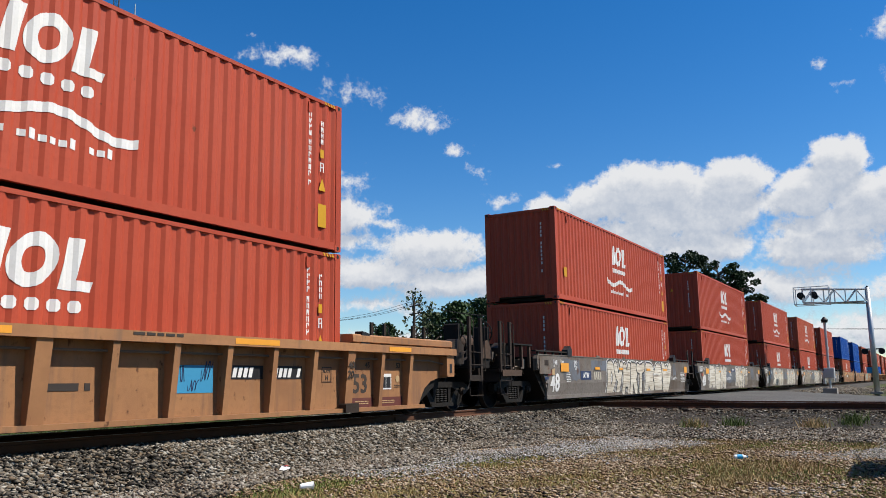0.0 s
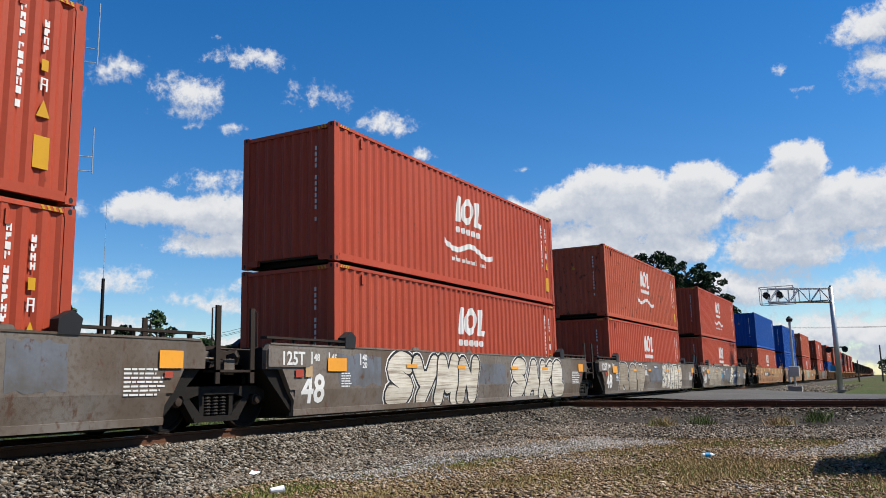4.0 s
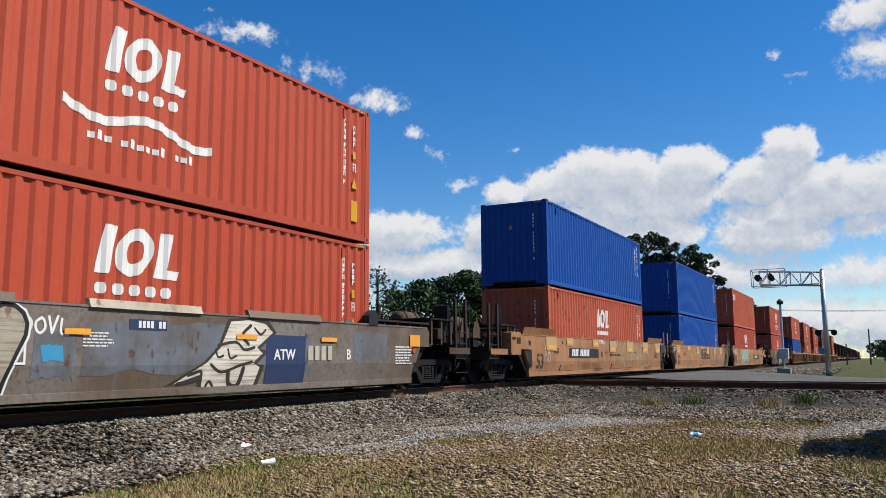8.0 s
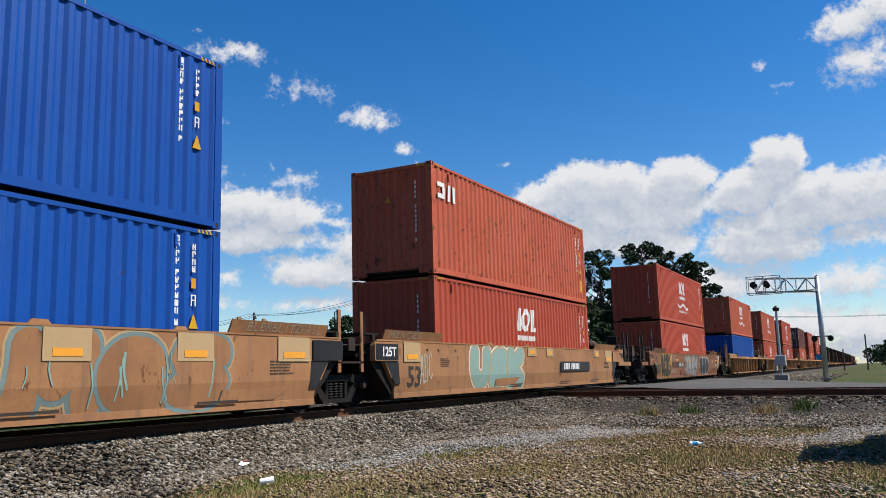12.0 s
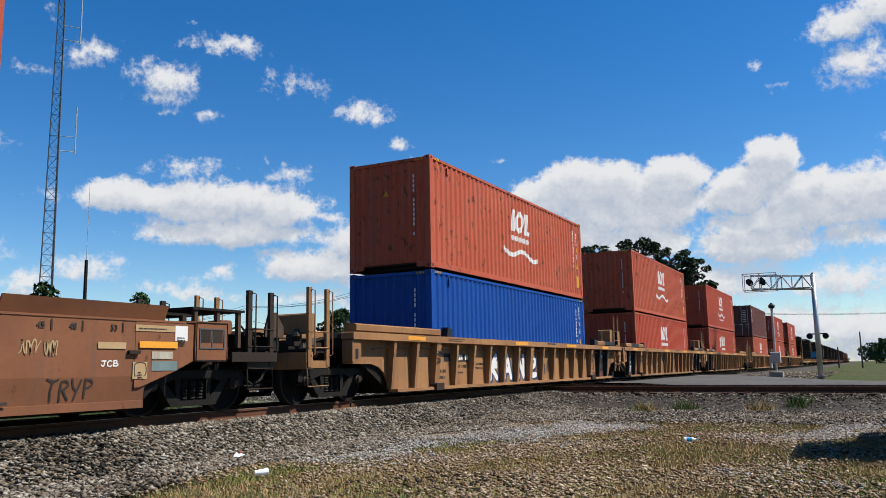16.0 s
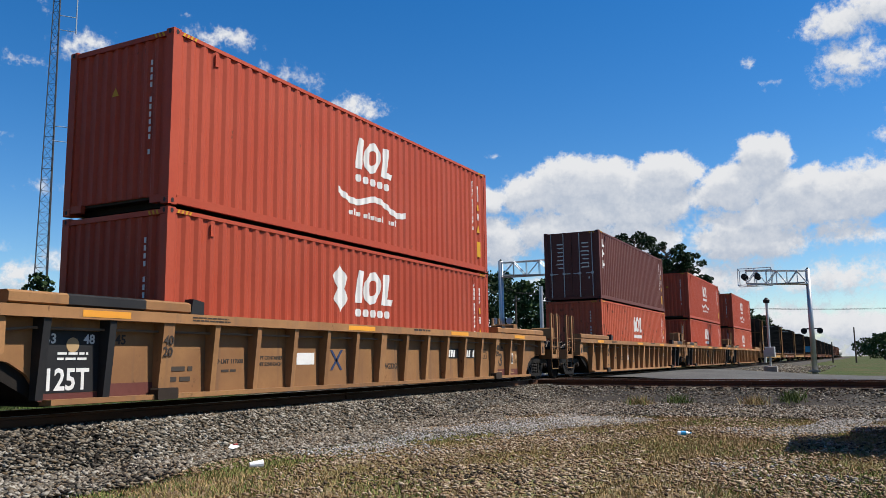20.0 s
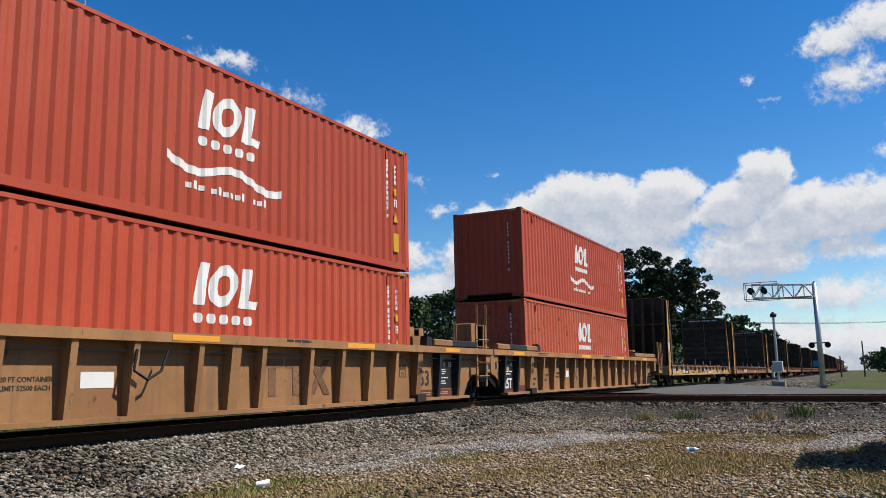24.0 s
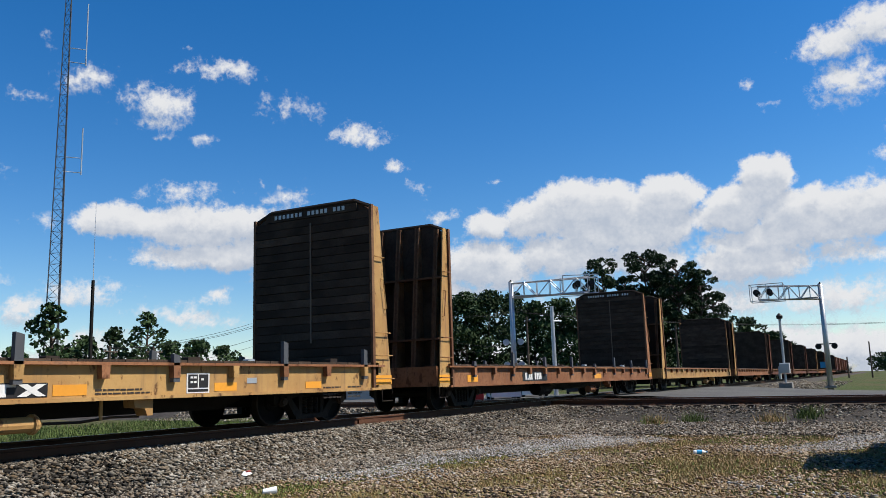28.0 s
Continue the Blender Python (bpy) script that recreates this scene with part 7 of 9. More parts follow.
# ribbed cars
for i, (l, r) in ((0, ("joint", "end")), (10, ("end", "joint")), (11, ("joint", "joint")), (12, ("joint", "end")), (13, ("end", "joint")), (14, ("joint", "joint")), (15, ("joint", "end"))):
    m = TAN if i == 0 else YELLOW_TAN
    c, yr = ribbed_well_car(AT[i], m, "weathered tan" if i == 0 else "yellow-tan", l, r, i)
    rib = lambda k: rib_x(k, l, r)
    face = lambda z: -(1.49 - 0.10 * (1.27 - z) / 1.05) - 0.003
    fit = lambda k: rib(k) + 0.12
    if i != 0:
        if l == "joint":
            plates(c, [(fit(0) - 0.05, fit(0) + 0.86, 0.30, 1.12, BLACK_PAINT, "black data panel"), (fit(0) - 0.05, fit(0) + 0.86, 0.2, 0.295, BROWN, "maroon placard strip"), (fit(1) - 0.02, fit(1) + 0.8, 0.22, 0.40, BROWN, "maroon placard strip")], yr - 0.001)
            words("125T", 0.40, WHITE, c, fit(0) + 0.0, 0.34, yr - 0.007, "white lettering", squeeze=0.84)
            words("53", 0.18, WHITE, c, fit(0) + 0.0, 0.95, yr - 0.007)
            words("48", 0.18, WHITE, c, fit(0) + 0.6, 0.95, yr - 0.007)
            part("emblem_disc", Shape().flat([(fit(0) + 0.43 + 0.1 * math.cos(a * math.tau / 16), 0.93 + 0.1 * math.sin(a * math.tau / 16)) for a in range(16)], yr - 0.006), PATCH_PALE, c)
            bars(c, fit(0) + 0.2, 0.80, 0.55, 0.04, 2, yr - 0.007, WHITE, i)
        words("45", 0.19, INK, c, fit(1) + 0.1, 0.95, yr - 0.003)
    words("40", 0.19, INK, c, rib(2) - 0.09, 0.95, face(1.09), "dark number")
    words("20", 0.19, INK, c, rib(2) - 0.09, 0.78, face(0.92))
    words("40", 0.19, INK, c, rib(14) - 0.09, 0.95, face(1.09))
    words("20", 0.19, INK, c, rib(14) - 0.09, 0.78, face(0.92))
    words("53", 0.50, INK, c, fit(14) + 0.16, 0.5, yr - 0.003, "dark number")
    bars(c, fit(2) + 0.1, 0.55, 0.55, 0.09, 2, yr - 0.003, INK, i)
    if i not in (0,):
        words("LD LMT 117000", 0.105, INK, c, fit(3) + 0.03, 0.66, yr - 0.003)
        bars(c, fit(3) + 0.2, 0.52, 0.4, 0.05, 1, yr - 0.003, INK, i)
        words("20 FT CONTAINER", 0.088, INK, c, fit(4) + 0.03, 0.72, yr - 0.003)
        words("LIMIT 52500 EACH", 0.088, INK, c, fit(4) + 0.03, 0.61, yr - 0.003)
        plates(c, [(fit(5) + 0.15, fit(5) + 0.7, 0.62, 0.84, WHITE, "white data sticker")], yr - 0.001)
    if i in (12, 15):
        words("NWG33G", 0.17, INK, c, fit(8) + 0.02, 0.5, yr - 0.003)
    elif i not in (11, 14, 10):
        bars(c, fit(8), 0.62, 0.7, 0.12, 1, yr - 0.003, INK, i + 2)
    if i == 0:
        plates(c, [(fit(10) + 0.05, fit(10) + 0.76, 0.56, 0.97, SKYBLUE, "light blue sprayed panel"), (fit(11) + 0.05, fit(11) + 0.82, 0.76, 0.98, BLACK_PAINT, "black number panel"), (fit(12), fit(12) + 0.76, 0.76, 0.98, BLACK_PAINT, "black number panel")], yr - 0.001)
        scrawl(c, fit(10) + 0.1, fit(10) + 0.72, 0.58, 0.4, yr - 0.006, NAVY, 1, 8)
        number_bars(c, fit(11) + 0.12, 0.79, 5, 0.16, yr - 0.006, WHITE, 0.25)
        number_bars(c, fit(12) + 0.04, 0.79, 6, 0.155, yr - 0.006, WHITE, 0.25)
        scrawl(c, fit(5), fit(6), 0.4, 0.7, yr - 0.004, INK, 2, 8)
    elif i == 10:
        plates(c, [(fit(2) + 0.5, fit(2) + 0.9, 0.82, 1.02, BLACK_PAINT, "black number panel"), (fit(3), fit(3) + 0.9, 0.82, 1.02, BLACK_PAINT, "black number panel")], yr - 0.002)
        number_bars(c, fit(3) + 0.1, 0.85, 7, 0.15, yr - 0.007, WHITE)
        for k, ch in enumerate("KANE"):
            xx = fit(5 + k)
            rim, body = Shape(), Shape()
            for q, st in enumerate(STROKES[ch]):
                pts = [(xx + 0.14 + 0.54 * u, 0.36 + 0.62 * v) for u, v in st]
                fat_stroke(rim, [(a + 0.05, b - 0.02) for a, b in pts], 0.27, yr - 0.002 - 0.0001 * q)
                fat_stroke(body, pts, 0.17, yr - 0.005 - 0.0001 * q)
            ob = part("sprayed_letter", body, WHITE, c, "white sprayed letter with a blue shadow")
            part("letter_shadow", rim, NAVY, ob)
        scrawl(c, fit(9), fit(9) + 0.8, 0.3, 0.6, yr - 0.003, NAVY, 101, 9)
    elif i in (11, 14):
        for xx in (fit(9) + 0.02, fit(9) + 0.70):
            part("emblem_shape", Shape().rect(xx + 0.20, xx + 0.40, 0.40, 0.90, yr - 0.003).rect(xx, xx + 0.60, 0.90, 1.06, yr - 0.003), BULK_RUST, c)
        part("emblem_shape", Shape().rect(fit(10), fit(10) + 0.2, 0.40, 1.06, yr - 0.003, 0.004, 0.75).rect(fit(10) + 0.5, fit(10) + 0.7, 0.40, 1.06, yr - 0.008, 0.004, -0.75), BULK_RUST, c)
        hang = Shape().tube([(fit(5) + 0.9, -1.49, 1.15), (fit(6) - 0.2, -1.52, 0.85), (fit(6) + 0.05, -1.52, 0.72), (fit(6) + 0.3, -1.52, 0.85), (fit(6) + 0.45, -1.49, 1.15)], 0.022, 5)
        part("hanging_hose", hang, RUBBER, c, "slack black hose")
    elif i in (12, 15, 13):
        plates(c, [(fit(11) + 0.0, fit(11) + 0.82, 0.72, 0.97, BLACK_PAINT, "black number panel"), (fit(12) - 0.02, fit(12) + 0.76, 0.72, 0.97, BLACK_PAINT, "black number panel")], yr - 0.001)
        number_bars(c, fit(11) + 0.1, 0.755, 5, 0.18, yr - 0.006, WHITE, 0.25)
        number_bars(c, fit(12) + 0.0, 0.755, 6, 0.175, yr - 0.006, WHITE, 0.25)
        sx_ = Shape().rect(fit(6) + 0.2, fit(6) + 0.28, 0.5, 0.9, yr - 0.003, 0.004, 0.9).rect(fit(6) + 0.55, fit(6) + 0.63, 0.5, 0.9, yr - 0.003, 0.004, -0.9)
        part("sprayed_cross", sx_, NAVY, c, "small sprayed cross")
    plates(c, [(fit(15) - 0.06, fit(15) + 0.84, 0.20, 0.40, BROWN, "maroon placard strip"), (fit(14) + 0.06, fit(14) + 0.84, 0.20, 0.40, BROWN, "maroon placard strip")], yr - 0.001)
    if r == "joint":
        plates(c, [(fit(15) - 0.06, fit(15) + 0.84, 0.42, 1.12, BLACK_PAINT, "black data panel")], yr - 0.001)
        words("48", 0.17, WHITE, c, fit(15), 0.94, yr - 0.007)
        words("53", 0.17, WHITE, c, fit(15) + 0.62, 0.94, yr - 0.007)
        bars(c, fit(15) + 0.08, 0.86, 0.42, 0.028, 3, yr - 0.006, WHITE, i + 3)
        bars(c, fit(15) + 0.02, 0.66, 0.7, 0.035, 1, yr - 0.006, WHITE, i + 4)
        bars(c, fit(15) + 0.06, 0.58, 0.4, 0.03, 2, yr - 0.006, WHITE, i + 5)
    else:
        for xx, tx in ((fit(14) + 0.58, "45"), (fit(15) + 0.02, "48"), (fit(15) + 0.62, "53")):
            words(tx, 0.15, INK, c, xx, 0.98, yr - 0.003)
        plates(c, [(fit(15) + 0.0, fit(15) + 0.44, 0.55, 0.86, WHITE, "white framed data box")], yr - 0.001)
        part("data_field", Shape().rect(fit(15) + 0.03, fit(15) + 0.24, 0.58, 0.80, yr - 0.006).rect(fit(15) + 0.26, fit(15) + 0.41, 0.58, 0.80, yr - 0.006), BLACK_PAINT, c)
        bars(c, fit(15) + 0.55, 0.62, 0.25, 0.02, 2, yr - 0.003, INK, i + 7)
    part("emblem_disc", Shape().flat([(fit(15) + (0.4 if r == "joint" else 0.66) + 0.07 * math.cos(a * math.tau / 16), (1.0 if r == "joint" else 0.76) + 0.07 * math.sin(a * math.tau / 16)) for a in range(16)], yr - 0.006), PATCH_PALE, c)
    for xx in (fit(15) + 0.12, fit(14) + 0.25):
        bars(c, xx, 0.32, 0.45, 0.022, 2, yr - 0.006, PATCH_PALE, i + 6)
    # plate frame stencil
    fx = fit(13) + 0.28
    st = Shape()
    for q in (0.0, 0.26):
        st.rect(fx + q, fx + 0.015 + q, 0.70, 0.98, yr - 0.003).rect(fx, fx + 0.275, 0.70 + q, 0.715 + q, yr - 0.0035)
    tagged(part("plate_frame", st, INK, c), kind="stuff")
    words("PLATE", 0.075, INK, c, fx + 0.035, 0.87, yr - 0.003)
    words("H", 0.12, INK, c, fx + 0.10, 0.74, yr - 0.003)
    for side, ex, tx, sx in ((l, -5.4, -4.0, -1), (r, 17.6, 16.2, 1)):
        if side == "end":
            end_hardware(c, ex, sx, GREASE if i == 0 else m, 1.42, brake=(i == 0))
            truck(c, tx)
            clutter(c, ex - sx * 1.3, i * 9 + sx, m, 12)
            part("end_deck", Shape().box(min(tx - 1.2, tx + 1.2), max(tx - 1.2, tx + 1.2), -0.9, 0.9, 1.0, 1.12), UNDER, c)
            if i != 0:
                part("tool_box", Shape().box(ex - sx * 1.5 - 0.15, ex - sx * 1.5 + 0.15, -0.45, 0.35, 1.42, 1.84, 0.03), m, c)
        else:
            part("end_deck", Shape().box(min(tx, tx - sx * 1.6), max(tx, tx - sx * 1.6), -0.9, 0.9, 0.8, 1.15), UNDER, c)
            if sx < 0:
                truck(c, tx, 0.48)
                for sy in (-1, 1):
                    y1, y2 = sorted((sy * 1.30, sy * 0.72))
                    part("end_post", Shape().box(-3.34, -3.08, y1, y2, 1.05, 2.10, 0.03), m, c, "tall end post")
                    # near-black plate over the -x face paints in that face's shade
                    part("post_opening", Shape().box(-3.352, -3.34, y1 + 0.04, y2 - 0.04, 1.1, 2.05), UNDER, c, "dark plate for the shade on the post's end face")
                    part("platform_edge", Shape().box(-3.3, -3.06, sy * 1.45 - 0.04, sy * 1.45 + 0.04, 0.8, 1.4, 0.02), m, c)
            else:
                part("draft_casting", Shape().box(15.95, 16.75, -0.75, 0.75, 0.6, 1.45, 0.06), UNDER, c)
                # ladders, grab irons and boxes beside the joint
                for sy in (-1, 1):
                    for xx in (15.35, 15.92):
                        st = part("ladder_stile", Shape().box(xx - 0.045, xx + 0.045, sy * 1.44 - 0.02, sy * 1.44 + 0.02, 0.42, 2.02), m, c)
                        part("grab_iron", rung([(xx - 0.05, sy * 1.44, 1.6), (xx - 0.05, sy * 1.47, 2.58), (xx, sy * 1.47, 2.62), (xx + 0.05, sy * 1.47, 2.58), (xx + 0.05, sy * 1.44, 1.6)], 0.015), m, st)
                    for zz in (0.70, 1.06, 1.46, 1.66):
                        part("ladder_rung", rung([(15.30, sy * 1.44, zz), (15.30, sy * 1.52, zz), (15.97, sy * 1.52, zz), (15.97, sy * 1.44, zz)], 0.016), m, c)
                    part("step_plate", Shape().box(15.3, 15.95, min(sy * 1.46, sy * 1.2), max(sy * 1.46, sy * 1.2), 0.66, 0.69), GREASE, c)
                    part("box_post", Shape().box(15.45, 15.85, min(sy * 1.25, sy * 0.75), max(sy * 1.25, sy * 0.75), 1.42, 2.12, 0.03), m, c)
                    part("grab_iron", rung([(14.7, sy * 1.1, 1.42), (14.7, sy * 1.1, 2.05), (14.85, sy * 1.1, 2.05), (14.85, sy * 1.1, 1.42)], 0.015), m, c)
                part("tool_box", Shape().box(13.9, 14.45, 0.1, 0.7, 1.42, 1.84, 0.03), m, c)
                part("tool_box", Shape().box(14.8, 15.2, 0.2, 0.8, 1.42, 1.82, 0.03), m, c)
                part("side_bearing", Shape().box(15.9, 16.3, -1.25, -0.9, 0.55, 0.8, 0.03), GREASE, c)
    rolls(c, AT[i])

# bulkhead flats, then the far end of the train
flats = [FLAT_YELLOW, FLAT_RUST, FLAT_YELLOW, FLAT_RUST, BROWN_CAR, BROWN_CAR, BROWN_CAR, FLAT_RUST, BROWN_CAR, BROWN_CAR]
for k, m in enumerate(flats):
    flat_car(326.53 + 22.5 * k, 20.6, m, 200 + k, k < 2, None, k < 3)
for k in range(5):
    box_car(552.3 + k * 17.2, k)
for k in range(4):
    tank_car(638.6 + k * 16.2, k)


# ---- the place: ground, tracks, road ----
GZ = -0.60                             # verge level below the rail tops


def lay(name, verts, faces, material, label, category="", kind="structure", smooth=False):
    me = bpy.data.meshes.new(name)
    me.from_pydata(verts, [], faces)
    me.materials.append(material)
    if smooth:
        me.polygons.foreach_set("use_smooth", [True] * len(me.polygons))
    return tagged(new(name, me), label, category, "", kind)


def heap(name, v, f, material, label, category):
    """Loose pieces joined into one mesh, from arrays of corners and triangles."""
    me = bpy.data.meshes.new(name)
    me.vertices.add(len(v))
    me.vertices.foreach_set("co", v.astype(np.float32).ravel())
    me.loops.add(f.size)
    me.loops.foreach_set("vertex_index", f.astype(np.int32).ravel())
    me.polygons.add(len(f))
    me.polygons.foreach_set("loop_start", np.arange(0, f.size, f.shape[1], dtype=np.int32))
    me.update(calc_edges=True)
    me.materials.append(material)
    return tagged(new(name, me), label, category, "", "stuff")


def span(a, b, n):
    return [a + (b - a) * i / n for i in range(n + 1)]


def track2_x(y):
    """Middle of the second track, which crosses the first at a steep angle."""
    return 24.75 + 0.20 * y


def bed_height(x, y):
    """Height of the ballast or verge at a place."""
    d = abs(y - TRACK_Y)
    h1 = -0.19 - max(0.0, d - 1.55) * 0.52
    d2 = abs(x - track2_x(y)) / 1.02
    h2 = -0.25 - max(0.0, d2 - 1.4) * 0.36
    return max(GZ, h1, h2)


xs = sorted(set([-4000, -1500, -600, -250, -120] + span(-60, -8, 13) + span(-8, 50, 116) + span(50, 160, 44) + [200, 300, 500, 900, 1800, 4500]))
ys = sorted(set([-4000, -1500, -500, -150, -60] + span(-30, -6, 8) + span(-6, 16, 66) + span(16, 60, 22) + [90, 150, 300, 700, 1500, 4500]))
gv, gf = [], []
for y in ys:
    for x in xs:
        n = noise.noise(Vector((x * 0.35, y * 0.35, 0))) * 0.05 + noise.noise(Vector((x * 1.7, y * 1.7, 3))) * 0.02
        near = 1.0 if abs(x) < 200 and abs(y) < 80 else 0.0
        gv.append((x, y, min(bed_height(x, y) - 0.05, GZ + 0.30) + n * near))
for j in range(len(ys) - 1):
    for i in range(len(xs) - 1):
        k = j * len(xs) + i
        gf.append((k, k + 1, k + len(xs) + 1, k + len(xs)))
lay("ground", gv, gf, GROUND, "worn grassy verge with bare gravel patches beside the railway", "ground", smooth=True)

# ballast beds
bv, bf = [], []
prof = [(-3.2, GZ - 0.2), (-2.3, -0.58), (-1.6, -0.21), (-1.3, -0.19), (1.3, -0.19), (1.6, -0.21), (2.3, -0.58), (3.2, GZ - 0.2)]
bxs = sorted(set(span(-60, -8, 26) + span(-8, 60, 170) + span(60, 400, 68) + [700]))
for x in bxs:
    for o, z in prof:
        bv.append((x, TRACK_Y + o, z + noise.noise(Vector((x * 1.5, o * 2, 5))) * 0.03))
n = len(prof)
bf = [(i * n + k, (i + 1) * n + k, (i + 1) * n + k + 1, i * n + k + 1) for i in range(len(bxs) - 1) for k in range(n - 1)]
lay("ballast_bed_main", bv, bf, BED, "grey crushed-stone ballast bed under the main track", "ballast")
bv = []
bys = sorted(set(span(-60, -6, 18) + span(-6, 7.7, 34) + [13.7] + span(14, 80, 33)))
prof2 = [(-4.0, GZ - 0.2), (-2.6, -0.6), (-1.5, -0.27), (-1.2, -0.255), (1.2, -0.255), (1.5, -0.27), (2.6, -0.6), (4.0, GZ - 0.2)]
for y in bys:
    for o, z in prof2:
        bv.append((track2_x(y) + o, y, z - 0.004 + noise.noise(Vector((o * 2, y * 1.5, 9))) * 0.03))
bf = [(i * n + k, i * n + k + 1, (i + 1) * n + k + 1, (i + 1) * n + k) for i in range(len(bys) - 1) for k in range(n - 1)]
lay("ballast_bed_crossing", bv, bf, BED, "grey crushed-stone ballast bed under the crossing track", "ballast")

RAIL = [(-0.07, -0.17), (0.07, -0.17), (0.07, -0.155), (0.012, -0.13), (0.012, -0.045), (0.036, -0.035), (0.036, -0.004), (0.028, 0.0), (-0.028, 0.0), (-0.036, -0.004), (-0.036, -0.035), (-0.012, -0.045), (-0.012, -0.13), (-0.07, -0.155)]


def rail_track(name, label, origin, angle, a, b, rows, z=0.0, tie_step=0.53):
    tr = tagged(new(name), label, "railway track", "", "structure")
    tr.matrix_world = Matrix.Translation((*origin, z)) @ Euler((0, 0, angle)).to_matrix().to_4x4()
    for sy in (-1, 1):
        poly = [(p + sy * 0.755, q) for p, q in RAIL]
        part("rail", Shape().prism(poly, "x", a, b), RAIL_RUST, tr, "rusty steel rail")
        part("rail_head_wear", Shape().box(a, b, sy * 0.755 - 0.024, sy * 0.755 + 0.024, 0.0005, 0.003), STEEL, tr, "polished running band")
    tie = Shape().box(-0.115, 0.115, -1.3, 1.3, -0.34, -0.172, 0.012).mesh("tie", TIE_WOOD)
    plate = Shape().box(-0.09, 0.09, -0.19, 0.19, -0.172, -0.158).box(-0.03, -0.01, 0.09, 0.12, -0.158, -0.135).box(0.01, 0.03, -0.12, -0.09, -0.158, -0.135).mesh("tie_plate", RAIL_RUST)
    rng = random.Random(5)
    for x0, x1 in rows:
        for i in range(int((x1 - x0) / tie_step)):
            x = x0 + i * tie_step + rng.uniform(-0.03, 0.03)
            t = placed("tie", tie, tr, pose(x, rng.uniform(-0.05, 0.05), 0, 0, 0, rng.uniform(-1.2, 1.2)))
            if x < 40:
                for sy in (-1, 1):
                    placed("tie_plate", plate, t, Matrix.Translation((0, sy * 0.755, 0)))
    for x in (3.2, 15.1, 27.0):
        for sy in (-1, 1):
            part("joint_bar", Shape().box(x - 0.45, x + 0.45, sy * 0.755 - 0.045, sy * 0.755 + 0.045, -0.13, -0.05), RAIL_RUST, tr, "bolted rail joint bar")
    return tr


rail_track("railway_track_main", "rusty steel rails on dark timber ties in crushed-stone ballast", (0, TRACK_Y), 0.0, -60, 700, ((-8, 62),))
ANG = math.atan2(1, 0.20)
rail_track("railway_track_crossing", "second track with rusty rails that crosses the main track", (track2_x(0), 0), ANG, -60, 80, ((-14, 9.0), (13.2, 26)), -0.004)
# diamond of the two tracks: castings and guard rails
dia = tagged(new("crossing_diamond"), "rusty cast rail crossing where the two tracks meet", "rail crossing", "", "structure")
for sy in (-1, 1):
    for g in (-0.10, 0.10):
        if (sy, g) in ((-1, 0.10), (1, -0.10)):
            part("guard_rail", Shape().box(track2_x(TRACK_Y) - 2.4, track2_x(TRACK_Y) + 2.4, TRACK_Y + sy * 0.755 + g - 0.03, TRACK_Y + sy * 0.755 + g + 0.03, -0.12, -0.006), RAIL_RUST, dia)
    for sx in (-1, 1):
        cx, cy = track2_x(TRACK_Y + sy * 0.755) + sx * 0.77, TRACK_Y + sy * 0.755
        part("frog_casting", Shape().box(cx - 0.55, cx + 0.55, cy - 0.16, cy + 0.16, -0.14, -0.008, 0.02), RAIL_RUST, dia, "heavy cast crossing corner")

# road beyond the second track
def road_edge(y, far):
    return (38.5 + 0.9 * y * 0.55 + 10.5) if far else (29.2 + 0.32 * y)


rv, rf = [], []
rys = span(-80, 90, 85)
for y in rys:
    hump = -0.02 if abs(y - TRACK_Y) < 2.6 else -0.02 - min(0.36, (abs(y - TRACK_Y) - 2.6) * 0.05)
    for u in span(0, 1, 6):
        rv.append((road_edge(y, False) * (1 - u) + road_edge(y, True) * u, y, hump - 0.02 * abs(u - 0.5) - 0.012))
rf = [(i * 7 + k, i * 7 + k + 1, (i + 1) * 7 + k + 1, (i + 1) * 7 + k) for i in range(len(rys) - 1) for k in range(6)]
lay("road", rv, rf, ASPHALT, "worn grey asphalt road that crosses the railway", "road")


# ---- loose stones and grass ----
def stones(rng, pts, size, squash=0.7):
    """Angular stones: jittered octahedra with cut corners."""
    n = len(pts)
    base = np.array([(1, 0, 0), (-1, 0, 0), (0, 1, 0), (0, -1, 0), (0, 0, 1), (0, 0, -1)], float)
    tri = np.array([(0, 2, 4), (2, 1, 4), (1, 3, 4), (3, 0, 4), (2, 0, 5), (1, 2, 5), (3, 1, 5), (0, 3, 5)])
    s = size * rng.uniform(0.55, 1.35, n)
    v = base[None] * s[:, None, None] * rng.uniform(0.6, 1.25, (n, 6, 1)) + rng.normal(0, 0.25, (n, 6, 3)) * s[:, None, None]
    v[:, :, 2] *= squash
    v[:, :, 0] *= rng.uniform(0.8, 1.75, (n, 1))
    a = rng.uniform(0, math.tau, n)
    c, d = np.cos(a)[:, None], np.sin(a)[:, None]
    x, y = v[:, :, 0] * c - v[:, :, 1] * d, v[:, :, 0] * d + v[:, :, 1] * c
    v = np.stack([x, y, v[:, :, 2]], 2) + pts[:, None, :]
    f = (tri[None] + (np.arange(n) * 6)[:, None, None]).reshape(-1, 3)
    return v.reshape(-1, 3), f


def scatter(rng, n, x0, x1, y0, y1, keep):
    p = np.stack([rng.uniform(x0, x1, n), rng.uniform(y0, y1, n)], 1)
    return p[[bool(keep(a, b)) for a, b in p]]


